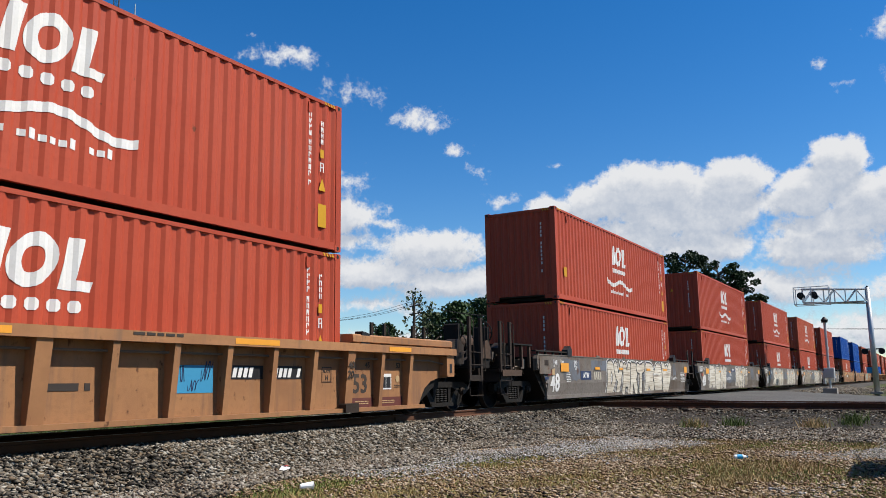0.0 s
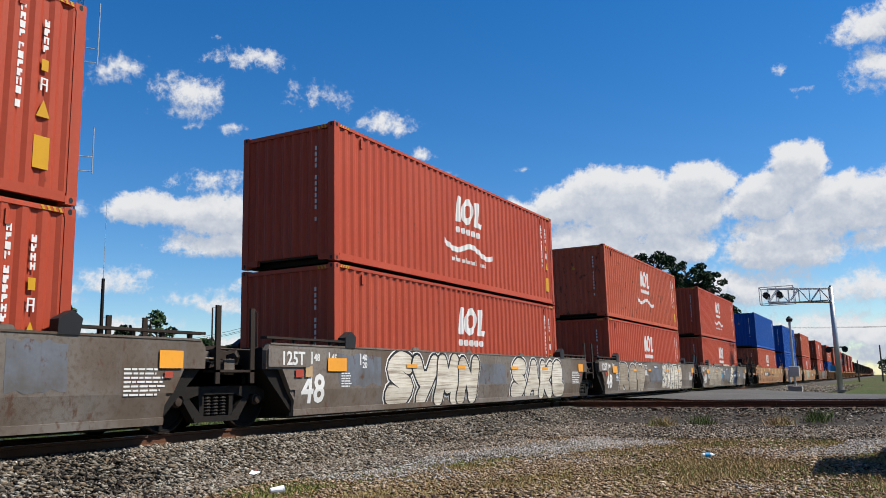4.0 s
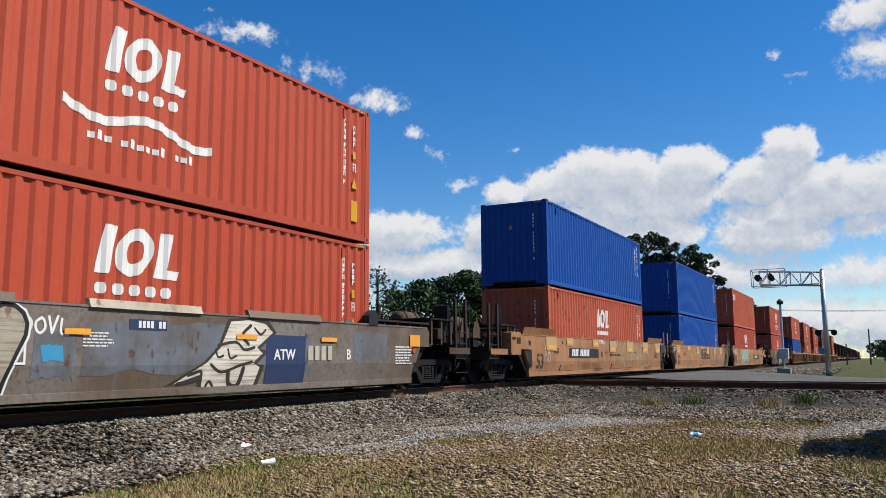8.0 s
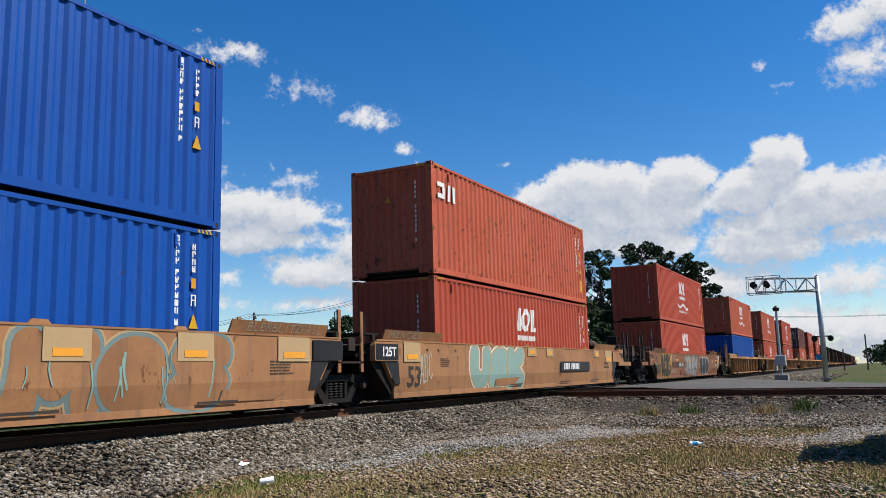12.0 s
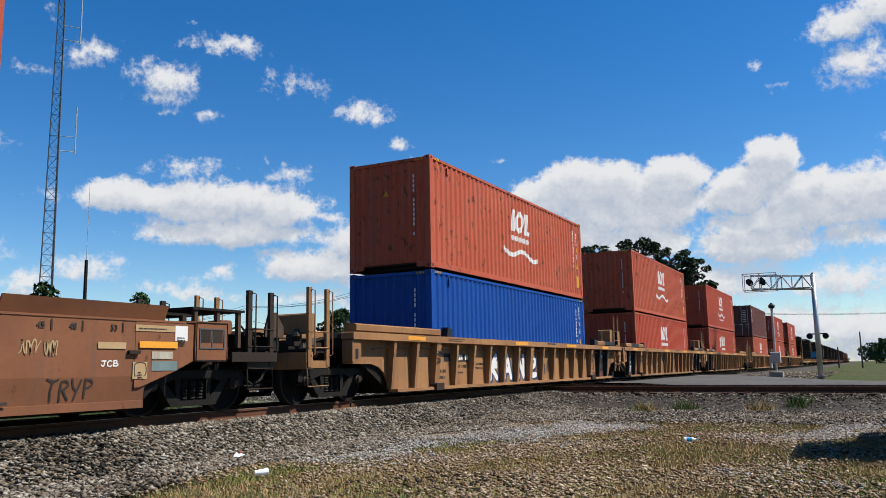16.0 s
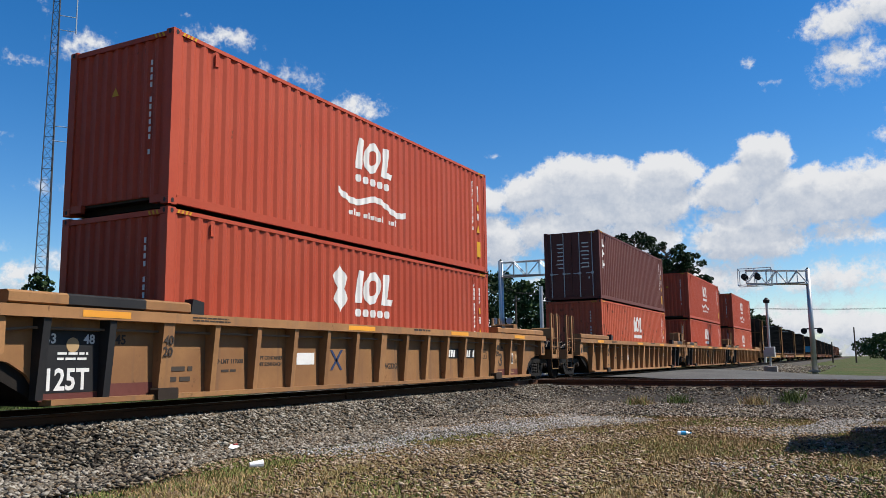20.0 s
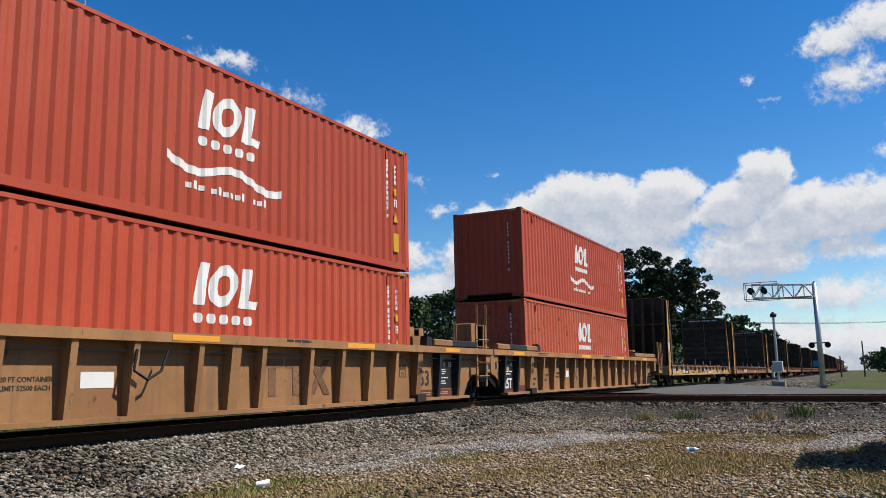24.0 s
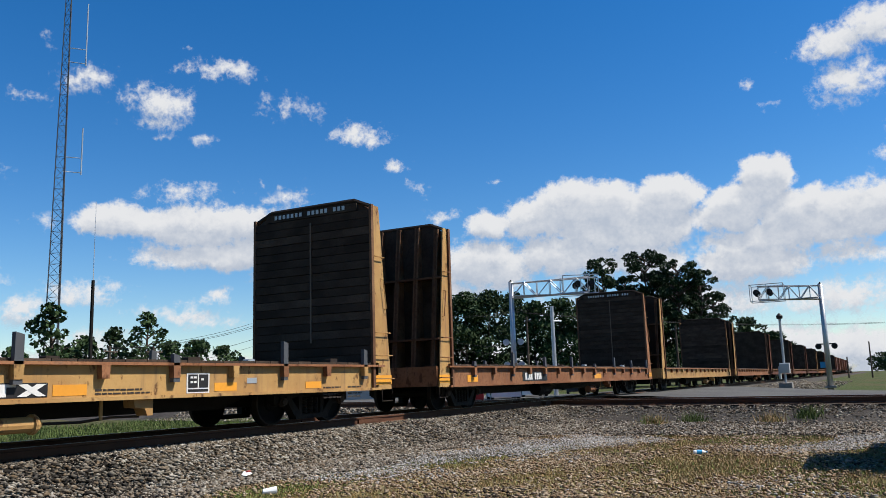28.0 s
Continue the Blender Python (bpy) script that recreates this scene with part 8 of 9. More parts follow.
srng = np.random.default_rng(4)
def on_bed(x, y):
    return bed_height(x, y) > GZ - 0.01 and y > 7.2 - 0.3 * math.sin(x * 1.3) - (12 if x > 17 else 0) and abs(y - TRACK_Y) > 0.85 and abs(x - track2_x(y)) > 0.85 and y < 12.4
p = np.concatenate([scatter(srng, 70000, 3, 17, 6.9, 10.0, on_bed), scatter(srng, 22000, 17, 34, 6.9, 10.0, on_bed), scatter(srng, 24000, 18, 25, -1.5, 8.5, on_bed), scatter(srng, 5000, 1, 34, 9.9, 12.4, lambda x, y: abs(abs(y - TRACK_Y) - 0.755) > 0.12)])
z = np.array([bed_height(a, b) + 0.012 for a, b in p])
v, f = stones(srng, np.column_stack([p, z + srng.uniform(-0.03, 0.03, len(p))]), 0.033, 0.62)
heap("ballast_stones", v, f, STONE, "loose angular grey and tan ballast stones", "ballast")
p = np.concatenate([scatter(srng, 26000, 22, 36, 13.0, 30.0, lambda x, y: abs(x - track2_x(y)) < 4.0 and abs(x - track2_x(y)) > 0.9), scatter(srng, 9000, 50, 120, 3.0, 9.0, lambda x, y: srng.random() < (y - 2.0) / 7)])
v, f = stones(srng, np.column_stack([p, np.array([bed_height(a, b) + 0.02 for a, b in p])]), 0.062, 0.7)
heap("far_ballast_stones", v, f, STONE, "loose ballast beyond the train and past the road", "ballast")
# gravel strewn over the verge
def near_line(x, y, ax, ay, bx, by):
    u = max(0.0, min(1.0, ((x - ax) * (bx - ax) + (y - ay) * (by - ay)) / ((bx - ax) ** 2 + (by - ay) ** 2)))
    return math.hypot(x - ax - u * (bx - ax), y - ay - u * (by - ay))


def rough(x, y):
    return noise.noise(Vector((x * 0.45, y * 0.7, 1.7))) + 0.6 * noise.noise(Vector((x * 1.3, y * 1.6, 4.1)))


def pale(x, y):
    """How much pale gravel lies at a place: a spill down from the ballast, and a patch by the parked car."""
    d = min(near_line(x, y, 10.2, 7.5, 16.6, 5.2) / 1.0, near_line(x, y, 15.0, 0.9, 18.0, 0.2) / 0.5)
    return 0.85 * math.exp(-d * d) + 0.4 * rough(x, y)


def bare(x, y):
    """Brown stony patches among the grass."""
    foot = max(0.0, 1.0 - abs(y - 7.8 - 0.3 * math.sin(x * 0.7)) / 0.9)
    worn = math.exp(-(near_line(x, y, 7.2, 3.4, 12.5, 3.9) / 1.0) ** 2)
    return 0.30 + 0.75 * rough(x, y) + 0.8 * foot + 0.45 * worn


flat_verge = lambda x, y: bed_height(x, y) <= GZ + 0.08
p = scatter(srng, 120000, 6, 23, -1.0, 8.6, lambda x, y: flat_verge(x, y) and srng.random() < max(0.0, bare(x, y) - 0.05) * 0.62)
v, f = stones(srng, np.column_stack([p, np.array([bed_height(a, b) + 0.012 for a, b in p])]), 0.024, 0.6)
heap("verge_gravel", v, f, VERGE_STONE, "brown gravel strewn over the worn verge", "gravel")
p = scatter(srng, 90000, 9, 19, -0.5, 8.4, lambda x, y: flat_verge(x, y) and srng.random() < max(0.0, pale(x, y) - 0.12) * 0.8)
v, f = stones(srng, np.column_stack([p, np.array([bed_height(a, b) + 0.018 for a, b in p])]), 0.022, 0.6)
heap("pale_gravel", v, f, PALE_STONE, "pale grey gravel spilled over the verge", "gravel")


def blades(rng, p, z, height, width):
    n = len(p)
    a = rng.uniform(0, math.tau, n)
    h = height * rng.uniform(0.4, 1.3, n)
    w = width * rng.uniform(0.6, 1.4, n)
    dx, dy = np.cos(a) * w, np.sin(a) * w
    lean = rng.normal(0, 0.45, (n, 2)) * h[:, None]
    base = np.column_stack([p, z])
    v = np.stack([base + np.column_stack([dx, dy, 0 * dx]), base - np.column_stack([dx, dy, 0 * dx]), base + np.column_stack([lean, h])], 1)
    return v.reshape(-1, 3), np.arange(n * 3).reshape(-1, 3)


p = scatter(srng, 230000, 5.5, 22.5, -1.5, 8.2, lambda x, y: flat_verge(x, y) and srng.random() < min(1, max(0.06, 0.90 - 0.8 * bare(x, y) - 0.8 * pale(x, y))))
z = np.array([GZ + 0.0] * len(p)) - 0.03
v, f = blades(srng, p, z, 0.040, 0.0075)
heap("verge_grass", v, f, DRY_GRASS, "short dry and green grass on the verge", "grass")
green = lambda x, y: math.exp(-(near_line(x, y, 7.5, 7.0, 10.5, 6.9) / 0.6) ** 2) + 0.7 * math.exp(-(near_line(x, y, 16.0, 1.8, 20.5, 2.2) / 1.0) ** 2) + 0.6 * math.exp(-(near_line(x, y, 8.2, 1.0, 10.5, 0.6) / 0.7) ** 2) + 0.9 * math.exp(-(near_line(x, y, 5.6, 0.0, 9.5, 0.2) / 0.45) ** 2) + 0.7 * math.exp(-(near_line(x, y, 5.6, 3.6, 7.6, 4.6) / 0.4) ** 2) + 0.75 * rough(x, y + 9)
p = scatter(srng, 130000, 5.5, 22, -1.0, 8.2, lambda x, y: flat_verge(x, y) and srng.random() < max(0.0, green(x, y) - 0.12))
v, f = blades(srng, p, np.full(len(p), GZ - 0.03), 0.065, 0.007)
heap("green_verge_grass", v, f, VERGE_GREEN, "patches of fresh green grass on the verge", "grass")
p = scatter(srng, 60000, -2, 34, 13.4, 30, lambda x, y: srng.random() < 1.2 - (y - 13) / 22)
v, f = blades(srng, p, np.full(len(p), GZ - 0.02), 0.16, 0.014)
heap("meadow_grass", v, f, GREEN_GRASS, "green grass beyond the railway", "grass")
for k, (x, y) in enumerate(((22.6, 2.6), (22.9, 4.6), (21.9, 5.4), (23.0, 1.7))):
    p = np.column_stack([srng.normal(x, 0.16, 260), srng.normal(y, 0.16, 260)])
    v, f = blades(srng, p, np.array([bed_height(a, b) for a, b in p]), 0.26, 0.012)
    heap("weed_tuft", v, f, GREEN_GRASS if k % 2 else DRY_GRASS, "weed tuft growing out of the ballast", "weed")


# ---- trees ----
def at(az, dist, z=GZ):
    a = radians(az)
    return Vector((dist * math.sin(a), dist * math.cos(a), z))


def leaf_cloud(rng, lumps, per, size, flatten=0.7):
    vs = []
    for c, r in lumps:
        n = int(per * (r ** 2))
        d = rng.normal(0, 1, (n, 3))
        d /= np.linalg.norm(d, axis=1)[:, None]
        q = np.array(c) + d * (r * rng.uniform(0.45, 1.05, n) ** 0.6)[:, None] * np.array([1, 1, flatten])
        a, b = rng.normal(0, 1, (n, 3)), rng.normal(0, 1, (n, 3))
        a /= np.linalg.norm(a, axis=1)[:, None]
        b = np.cross(a, b)
        b /= np.linalg.norm(b, axis=1)[:, None]
        s = (size * rng.uniform(0.5, 1.3, n))[:, None]
        vs.append(np.stack([q - a * s, q + b * s * 0.7, q + a * s, q - b * s * 0.7], 1).reshape(-1, 3))
    v = np.concatenate(vs)
    return v, np.arange(len(v)).reshape(-1, 4)


def tree(name, where, height, spread, mat, seed, label, trunk=0.3, clear=0.4, lumps=16, per=90, leaf=0.28, flatten=0.7, shape=None, lump=1.0):
    rng = np.random.default_rng(seed)
    t = thing(name, label, "tree")
    t.location = where
    bend = [(0, 0, -0.3)]
    for k in range(1, 6):
        bend.append((rng.normal(0, 0.012) * height * k / 5, rng.normal(0, 0.012) * height * k / 5, height * 0.93 * k / 5))
    tk = Shape().tube(bend, [trunk * (1 - 0.16 * k) for k in range(6)], 8)
    part("trunk", tk, BARK, t, smooth=True)
    ls = []
    limbs = Shape()
    for k in range(lumps):
        u = clear + (1 - clear) * (k + rng.uniform(0, 1)) / lumps
        a = rng.uniform(0, math.tau) + k * 2.4
        reach = spread * (shape(u) if shape else math.sin(math.pi * min(0.97, (u - clear) / (1 - clear) * 0.8 + 0.2))) * rng.uniform(0.35, 1.0)
        r = spread * rng.uniform(0.26, 0.46) * lump
        c = (reach * math.cos(a), reach * math.sin(a), min(height - r * flatten, height * u))
        ls.append((c, r))
        z0 = max(height * 0.15, c[2] - reach * 0.6)
        limbs.tube([(bend[3][0] * 0.5, bend[3][1] * 0.5, z0), (c[0] * 0.5, c[1] * 0.5, (z0 + c[2]) / 2 + 0.1), c], [trunk * 0.35, trunk * 0.22, 0.03], 5)
    part("branch_frame", limbs, BARK, t)
    v, f = leaf_cloud(rng, ls, per, leaf, flatten)
    me = bpy.data.meshes.new("crown")
    me.from_pydata(v.tolist(), [], f.tolist())
    me.materials.append(mat)
    ob = new("crown", me)
    ob.parent = t
    return t


pine_shape = lambda u: 0.45 + 0.75 * math.sin(math.pi * min(1, max(0, (u - 0.3) / 0.7)) * 0.85)
for k, (az, dist, h, sp) in enumerate(((73.3, 118, 18.4, 2.9), (76.2, 120, 19.5, 3.5), (78.4, 120, 17.9, 2.9), (79.8, 122, 16.4, 2.5), (74.8, 124, 16.4, 2.7), (77.3, 126, 17.2, 2.9), (79.0, 128, 15.5, 2.8), (80.6, 128, 13.6, 2.2))):
    tree("pine_tree", at(az, dist), h, sp, PINE, 300 + k, "tall dark green pine with a layered open crown", 0.32, 0.24, 70, 190, 0.19, 0.6, pine_shape, 0.74)
BROAD = ((36.2, 70, 8.5, 2.3), (38.2, 92, 7.4, 2.6), (39.9, 95, 8.5, 2.6), (41.9, 92, 9.9, 2.7), (43.4, 100, 7.2, 2.8), (45.1, 110, 8.0, 3.4), (46.8, 114, 7.4, 3.2), (34.2, 90, 6.2, 2.4), (37.2, 96, 6.4, 2.8), (50.6, 125, 6.2, 3.5), (52.4, 120, 6.0, 4.0),
         (55.2, 112, 9.6, 4.5), (58.6, 105, 10.5, 4.4), (60.3, 108, 12.2, 5.0), (62.0, 112, 13.0, 5.2), (63.6, 110, 13.6, 5.0), (65.2, 112, 14.0, 5.2), (66.8, 116, 14.0, 5.2), (68.4, 114, 12.4, 5.0), (70.2, 112, 12.5, 4.8), (71.8, 112, 11.4, 4.8), (76.2, 112, 10.5, 4.6), (73.4, 126, 11.5, 5.0), (74.9, 130, 12.0, 5.0), (77.8, 132, 12.2, 5.0), (79.5, 134, 10.8, 4.4), (82.6, 140, 10.5, 4.4), (84.2, 170, 9.5, 5.0))
for k, (az, dist, h, sp) in enumerate(BROAD):
    tree("broadleaf_tree", at(az, dist), h, sp, LEAF, 340 + k, "dark green broadleaf tree behind the railway", 0.25, 0.12, 30, 85, 0.24, 0.8, None, 0.75)
tree("broadleaf_tree", at(57.2, 88), 11.6, 3.2, LEAF_PALE, 377, "sparse pale green tree with an open crown", 0.22, 0.35, 15, 26, 0.22, 0.8)
for k, (az, dist, h, sp) in enumerate(((91.2, 300, 8.6, 5.5), (92.4, 260, 8.6, 5.5), (90.4, 420, 9.5, 7.0), (93.8, 240, 8.6, 6.0))):
    tree("broadleaf_tree", at(az, dist), h, sp, LEAF, 400 + k, "distant dark green tree line along the railway", 0.3, 0.15, 14, 22, 0.5, 0.8)


# ---- poles, wires, masts, signals ----
def utility_pole(where, h, arms=1, lean=0.0, face=30.0, label="weathered timber utility pole with a cross-arm"):
    p_ = thing("utility_pole", label, "utility pole", "utility poles")
    p_.matrix_world = Matrix.Translation(where) @ Euler((0, radians(lean), radians(face))).to_matrix().to_4x4()
    part("pole", Shape().tube([(0, 0, -0.5), (0, 0, h)], [0.16, 0.11], 10), POLE_WOOD, p_)
    for k in range(arms):
        arm = part("cross_arm", Shape().box(-1.2, 1.2, -0.14, -0.04, h - 0.55 - 0.8 * k, h - 0.43 - 0.8 * k), POLE_WOOD, p_)
        for x in (-1.1, -0.6, 0.6, 1.1):
            part("insulator", Shape().tube([(x, -0.09, h - 0.43 - 0.8 * k), (x, -0.09, h - 0.28 - 0.8 * k)], 0.05, 6), GALV, arm)
    return p_


P1, P2, P3, P4, P5 = at(39.6, 80), at(49.0, 84), at(57.3, 82), at(42.3, 82), at(67.9, 86)
H1, H2, H3 = 5.6, 8.0, 9.6
utility_pole(P1, H1, 1, 0, 20)
utility_pole(P2, H2, 1, 0, 35)
utility_pole(P3, H3, 2, 0, 60)
p4 = utility_pole(P4, 5.6, 1, 0, 10, "timber utility pole with a transformer can")
part("transformer_can", Shape().tube([(0.32, 0, 4.3), (0.32, 0, 5.0)], 0.2, 12), GALV, p4)
utility_pole(at(78.0, 96), 7.0, 1, 0, 40)
utility_pole(at(89.62, 170), 6.6, 0, 0, 0, "plain timber pole beside the railway")
utility_pole(at(88.3, 175), 4.0, 0, 0, 0, "short plain pole beside the railway")
utility_pole(P5, 8.0, 1, 0, 40)


def wire(a, b, sag, r=0.016):
    pts = [Vector(a).lerp(Vector(b), u / 14) - Vector((0, 0, sag * 4 * (u / 14) * (1 - u / 14))) for u in range(15)]
    ob = new("overhead_wire", Shape().tube(pts, r, 4).mesh("overhead_wire", RUBBER))
    tagged(ob, "dark overhead wire slung between utility poles", "wire", "overhead wires")


top = lambda p_, h: p_ + Vector((0, 0, h))
for d, dz in ((-0.9, -0.2), (0.0, -0.25), (0.9, -0.2)):
    o = Vector((d, 0, dz))
    wire(top(P2, H2) + o, top(P3, H3) + o, 0.6)
    wire(top(P3, H3) + o, top(P5, 9.0) + o, 1.0)
    wire(top(P1, H1) + o, top(P2, H2) + o, 0.5)
    wire(top(P5, 8.6) + o, at(100, 150, 9.5) + o, 2.0)
for dz in (-1.6, -2.3):
    wire(top(P2, H2 + dz), top(P3, H3 + dz - 1.5), 0.9)
    wire(top(P1, H1 + dz + 0.6), top(P2, H2 + dz), 0.7)
    wire(top(P3, H3 + dz), top(P5, 6.5 + dz), 1.0)

# lattice mast
mast = thing("lattice_mast", "tall slender grey lattice radio mast with whip aerials", "radio mast")
mast.location = at(36.25, 80)
MH, MB, MT = 48.0, 0.78, 0.20
corner = lambda k, z: ((MB + (MT - MB) * z / MH) * math.cos(k * math.tau / 3 + 0.5), (MB + (MT - MB) * z / MH) * math.sin(k * math.tau / 3 + 0.5), z)
for k in range(3):
    part("mast_leg", Shape().tube([corner(k, -0.5), corner(k, MH)], [0.06, 0.035], 6), MAST_GREY, mast)
    br = Shape()
    z = 0.0
    i = 0
    while z < MH - 1:
        step = 1.0
        br.tube([corner(k + (i % 2), z), corner(k + 1 - (i % 2), z + step)], 0.022, 4)
        br.tube([corner(k, z), corner(k + 1, z)], 0.018, 4)
        z += step
        i += 1
    part("mast_bracing", br, MAST_GREY, mast)
for z0, z1 in ((21.5, 26.0), (32.2, 38.5)):
    part("whip_aerial", Shape().tube([(1.4, -0.9, z0), (1.4, -0.9, z1)], 0.06, 6), GALV, mast)
    for z in (z0 + 0.2, z0 + 1.6):
        part("aerial_bracket", Shape().tube([(0.2, 0, z), (1.4, -0.9, z)], 0.04, 5), GALV, mast)
dark = thing("aerial_pole", "dark slim pole with a long thin whip aerial", "aerial")
dark.location = at(38.45, 66)
part("pole", Shape().tube([(0, 0, -0.5), (0, 0, 9.8)], [0.15, 0.12], 8), UNDER, dark)
part("whip", Shape().tube([(0, 0, 9.7), (0, 0, 15.9)], [0.03, 0.015], 6), GALV, dark)


def cantilever(where, height, reach, turn, label):
    """A crossing signal on a tubular post with a truss arm towards +x of its own."""
    c = thing("crossing_signal", label, "crossing signal", "crossing signals")
    c.matrix_world = Matrix.Translation(where) @ Euler((0, 0, radians(turn))).to_matrix().to_4x4()
    part("post", Shape().tube([(0, 0, -0.3), (0, 0, height)], [0.19, 0.15], 14), GALV, c, smooth=True)
    part("post_cap", Shape().tube([(0, 0, height), (0, 0, height + 0.12)], [0.10, 0.03], 8), UNDER, c)
    part("base_plate", Shape().box(-0.35, 0.35, -0.35, 0.35, -0.05, 0.08), CONCRETE, c)
    a0, a1 = height - 0.12, height - 1.05
    for y in (-0.35, 0.35):
        part("arm_chord", Shape().tube([(0, y * 0.4, a0), (reach, y, a0 + 0.25)], 0.045, 6), GALV, c)
        part("arm_chord", Shape().tube([(0, y * 0.4, a1), (reach, y, a1 + 0.25)], 0.045, 6), GALV, c)
        n = 6
        br = Shape()
        for i in range(n):
            x0, x1 = reach * i / n, reach * (i + 1) / n
            br.tube([(x0, y, (a0 if i % 2 else a1) + 0.25 * x0 / reach), (x1, y, (a1 if i % 2 else a0) + 0.25 * x1 / reach)], 0.03, 5)
            br.tube([(x1, y, a0 + 0.25 * x1 / reach), (x1, y, a1 + 0.25 * x1 / reach)], 0.025, 5)
        tagged(part("arm_bracing", br, GALV, c), kind="stuff")
    part("arm_walkway", Shape().box(0.2, reach, -0.33, 0.33, a1 + 0.12, a1 + 0.16), GALV, c)
    cage = Shape()
    for y in (-0.75, 0.75):
        q = [(reach - 1.7, y, a1 + 0.1), (reach + 0.5, y, a1 + 0.1), (reach + 0.5, y, a1 + 1.25), (reach - 1.7, y, a1 + 1.25)]
        for i in range(4):
            cage.tube([q[i], q[(i + 1) % 4]], 0.028, 5)
        cage.tube([(reach - 0.6, y, a1 + 0.1), (reach - 0.6, y, a1 + 1.25)], 0.028, 5)
    for z in (a1 + 0.1, a1 + 1.25):
        cage.tube([(reach + 0.5, -0.75, z), (reach + 0.5, 0.75, z)], 0.028, 5)
    tagged(part("lamp_cage", cage, GALV, c, "tubular service cage round the lamps"), kind="stuff")
    for x in (reach + 0.1, reach - 0.75):
        for sy in (-1, 1):
            lamp = Shape().lathe_y(0, 0, [(0.0, 0.22), (0.02, 0.22)], 18)
            z = (a0 + a1) / 2 + 0.25
            ob = placed("signal_disc", lamp.mesh("signal_disc", BLACK_PAINT), c, Matrix.Translation((x, sy * 0.5, z)))
            placed("lamp_hood", Shape().lathe_y(0, 0, [(-0.28, 0.11), (0.02, 0.11)], 10).mesh("lamp_hood", BLACK_PAINT), ob, Matrix.Translation((0, -0.02 if sy < 0 else 0.28, 0)))
    return c


cant = cantilever(at(87.2, 61, -0.36), 7.0, 4.0, 92, "grey cantilever crossing signal with lamps over the road")
part("lamp_cross_arm", Shape().tube([(-0.6, -0.3, 2.9), (0.6, -0.3, 2.9)], 0.05, 6), BLACK_PAINT, cant)
for x in (-0.5, 0.5):
    for sy in (-1, 1):
        placed("signal_disc", Shape().lathe_y(0, 0, [(0, 0.2), (0.02, 0.2)], 16).mesh("signal_disc", BLACK_PAINT), cant, Matrix.Translation((x, -0.3 + sy * 0.2, 2.75)))
        placed("lamp_hood", Shape().lathe_y(0, 0, [(-0.26, 0.1), (0.26, 0.1)], 10).mesh("lamp_hood", BLACK_PAINT), cant, Matrix.Translation((x, -0.3, 2.75)))
part("blue_notice", Shape().box(0.12, 0.5, -0.22, -0.19, 1.3, 1.7), PLASTIC_BLUE, cant, "small blue notice plate")
cant2 = cantilever(at(66.9, 51, -0.5), 7.4, 4.9, -64, "grey cantilever crossing signal behind the train")
for z in (2.2, 3.6):
    placed("signal_disc", Shape().lathe_y(0, 0, [(0, 0.2), (0.2, 0.2)], 16).mesh("bell_disc", GALV), cant2, Matrix.Translation((0.45, -0.3, z)))
    placed("signal_disc", Shape().lathe_y(0, 0, [(0, 0.2), (0.2, 0.2)], 16).mesh("bell_disc", GALV), cant2, Matrix.Translation((-0.45, -0.3, z)))
gate = thing("gate_mast", "short grey crossing mast with a bell and gate mechanism", "crossing mast")
gate.location = at(84.6, 64, -0.36)
part("post", Shape().tube([(0, 0, -0.2), (0, 0, 5.0)], 0.09, 10), GALV, gate)
part("bell", Shape().tube([(0, 0, 4.95), (0, 0, 5.15), (0, 0, 5.35)], [0.2, 0.24, 0.06], 12), BLACK_PAINT, gate)
part("mechanism_box", Shape().box(-0.3, 0.45, -0.35, 0.3, 1.0, 1.75, 0.05), GALV, gate)
part("counterweight", Shape().box(-0.1, 0.7, 0.3, 0.42, 0.6, 1.5, 0.05), GALV, gate)
part("foundation", Shape().box(-0.45, 0.45, -0.45, 0.45, -0.2, 0.35, 0.05), CONCRETE, gate)

# grey relay pole by the second signal
rp = thing("signal_pole", "pale tubular pole with a lamp bracket beyond the train", "pole")
rp.location = at(69.7, 56, -0.5)
part("pole", Shape().tube([(0, 0, -0.2), (0, 0, 6.2)], [0.16, 0.12], 12), GALV, rp)
part("bracket", Shape().tube([(0, 0, 5.2), (0.9, -0.3, 5.2)], 0.05, 6), GALV, rp)

# house with hipped roof
house = thing("house", "low pale house with a grey hipped shingle roof among trees", "house")
house.matrix_world = Matrix.Translation(at(57.0, 72)) @ Euler((0, 0, radians(-36))).to_matrix().to_4x4()
part("wall", Shape().box(-6.6, 6.6, -4, 4, 0, 2.2), HOUSE_WALL, house)
rv = [(-7.2, -4.6, 2.15), (7.2, -4.6, 2.15), (7.2, 4.6, 2.15), (-7.2, 4.6, 2.15), (-4.0, 0, 4.1), (3.4, 0, 4.1), (-7.2, -4.6, 2.05), (7.2, -4.6, 2.05), (7.2, 4.6, 2.05), (-7.2, 4.6, 2.05)]
part("roof", Shape().add(rv, [(0, 1, 5, 4), (1, 2, 5), (2, 3, 4, 5), (3, 0, 4), (0, 6, 7, 1), (1, 7, 8, 2), (2, 8, 9, 3), (3, 9, 6, 0), (6, 9, 8, 7)]), ROOF, house)
part("fascia", Shape().box(-7.2, 7.2, -4.66, -4.6, 1.95, 2.15), WHITE, house)
part("roof_vent", Shape().box(1.2, 1.6, -1.9, -1.5, 3.0, 3.5), GALV, house)
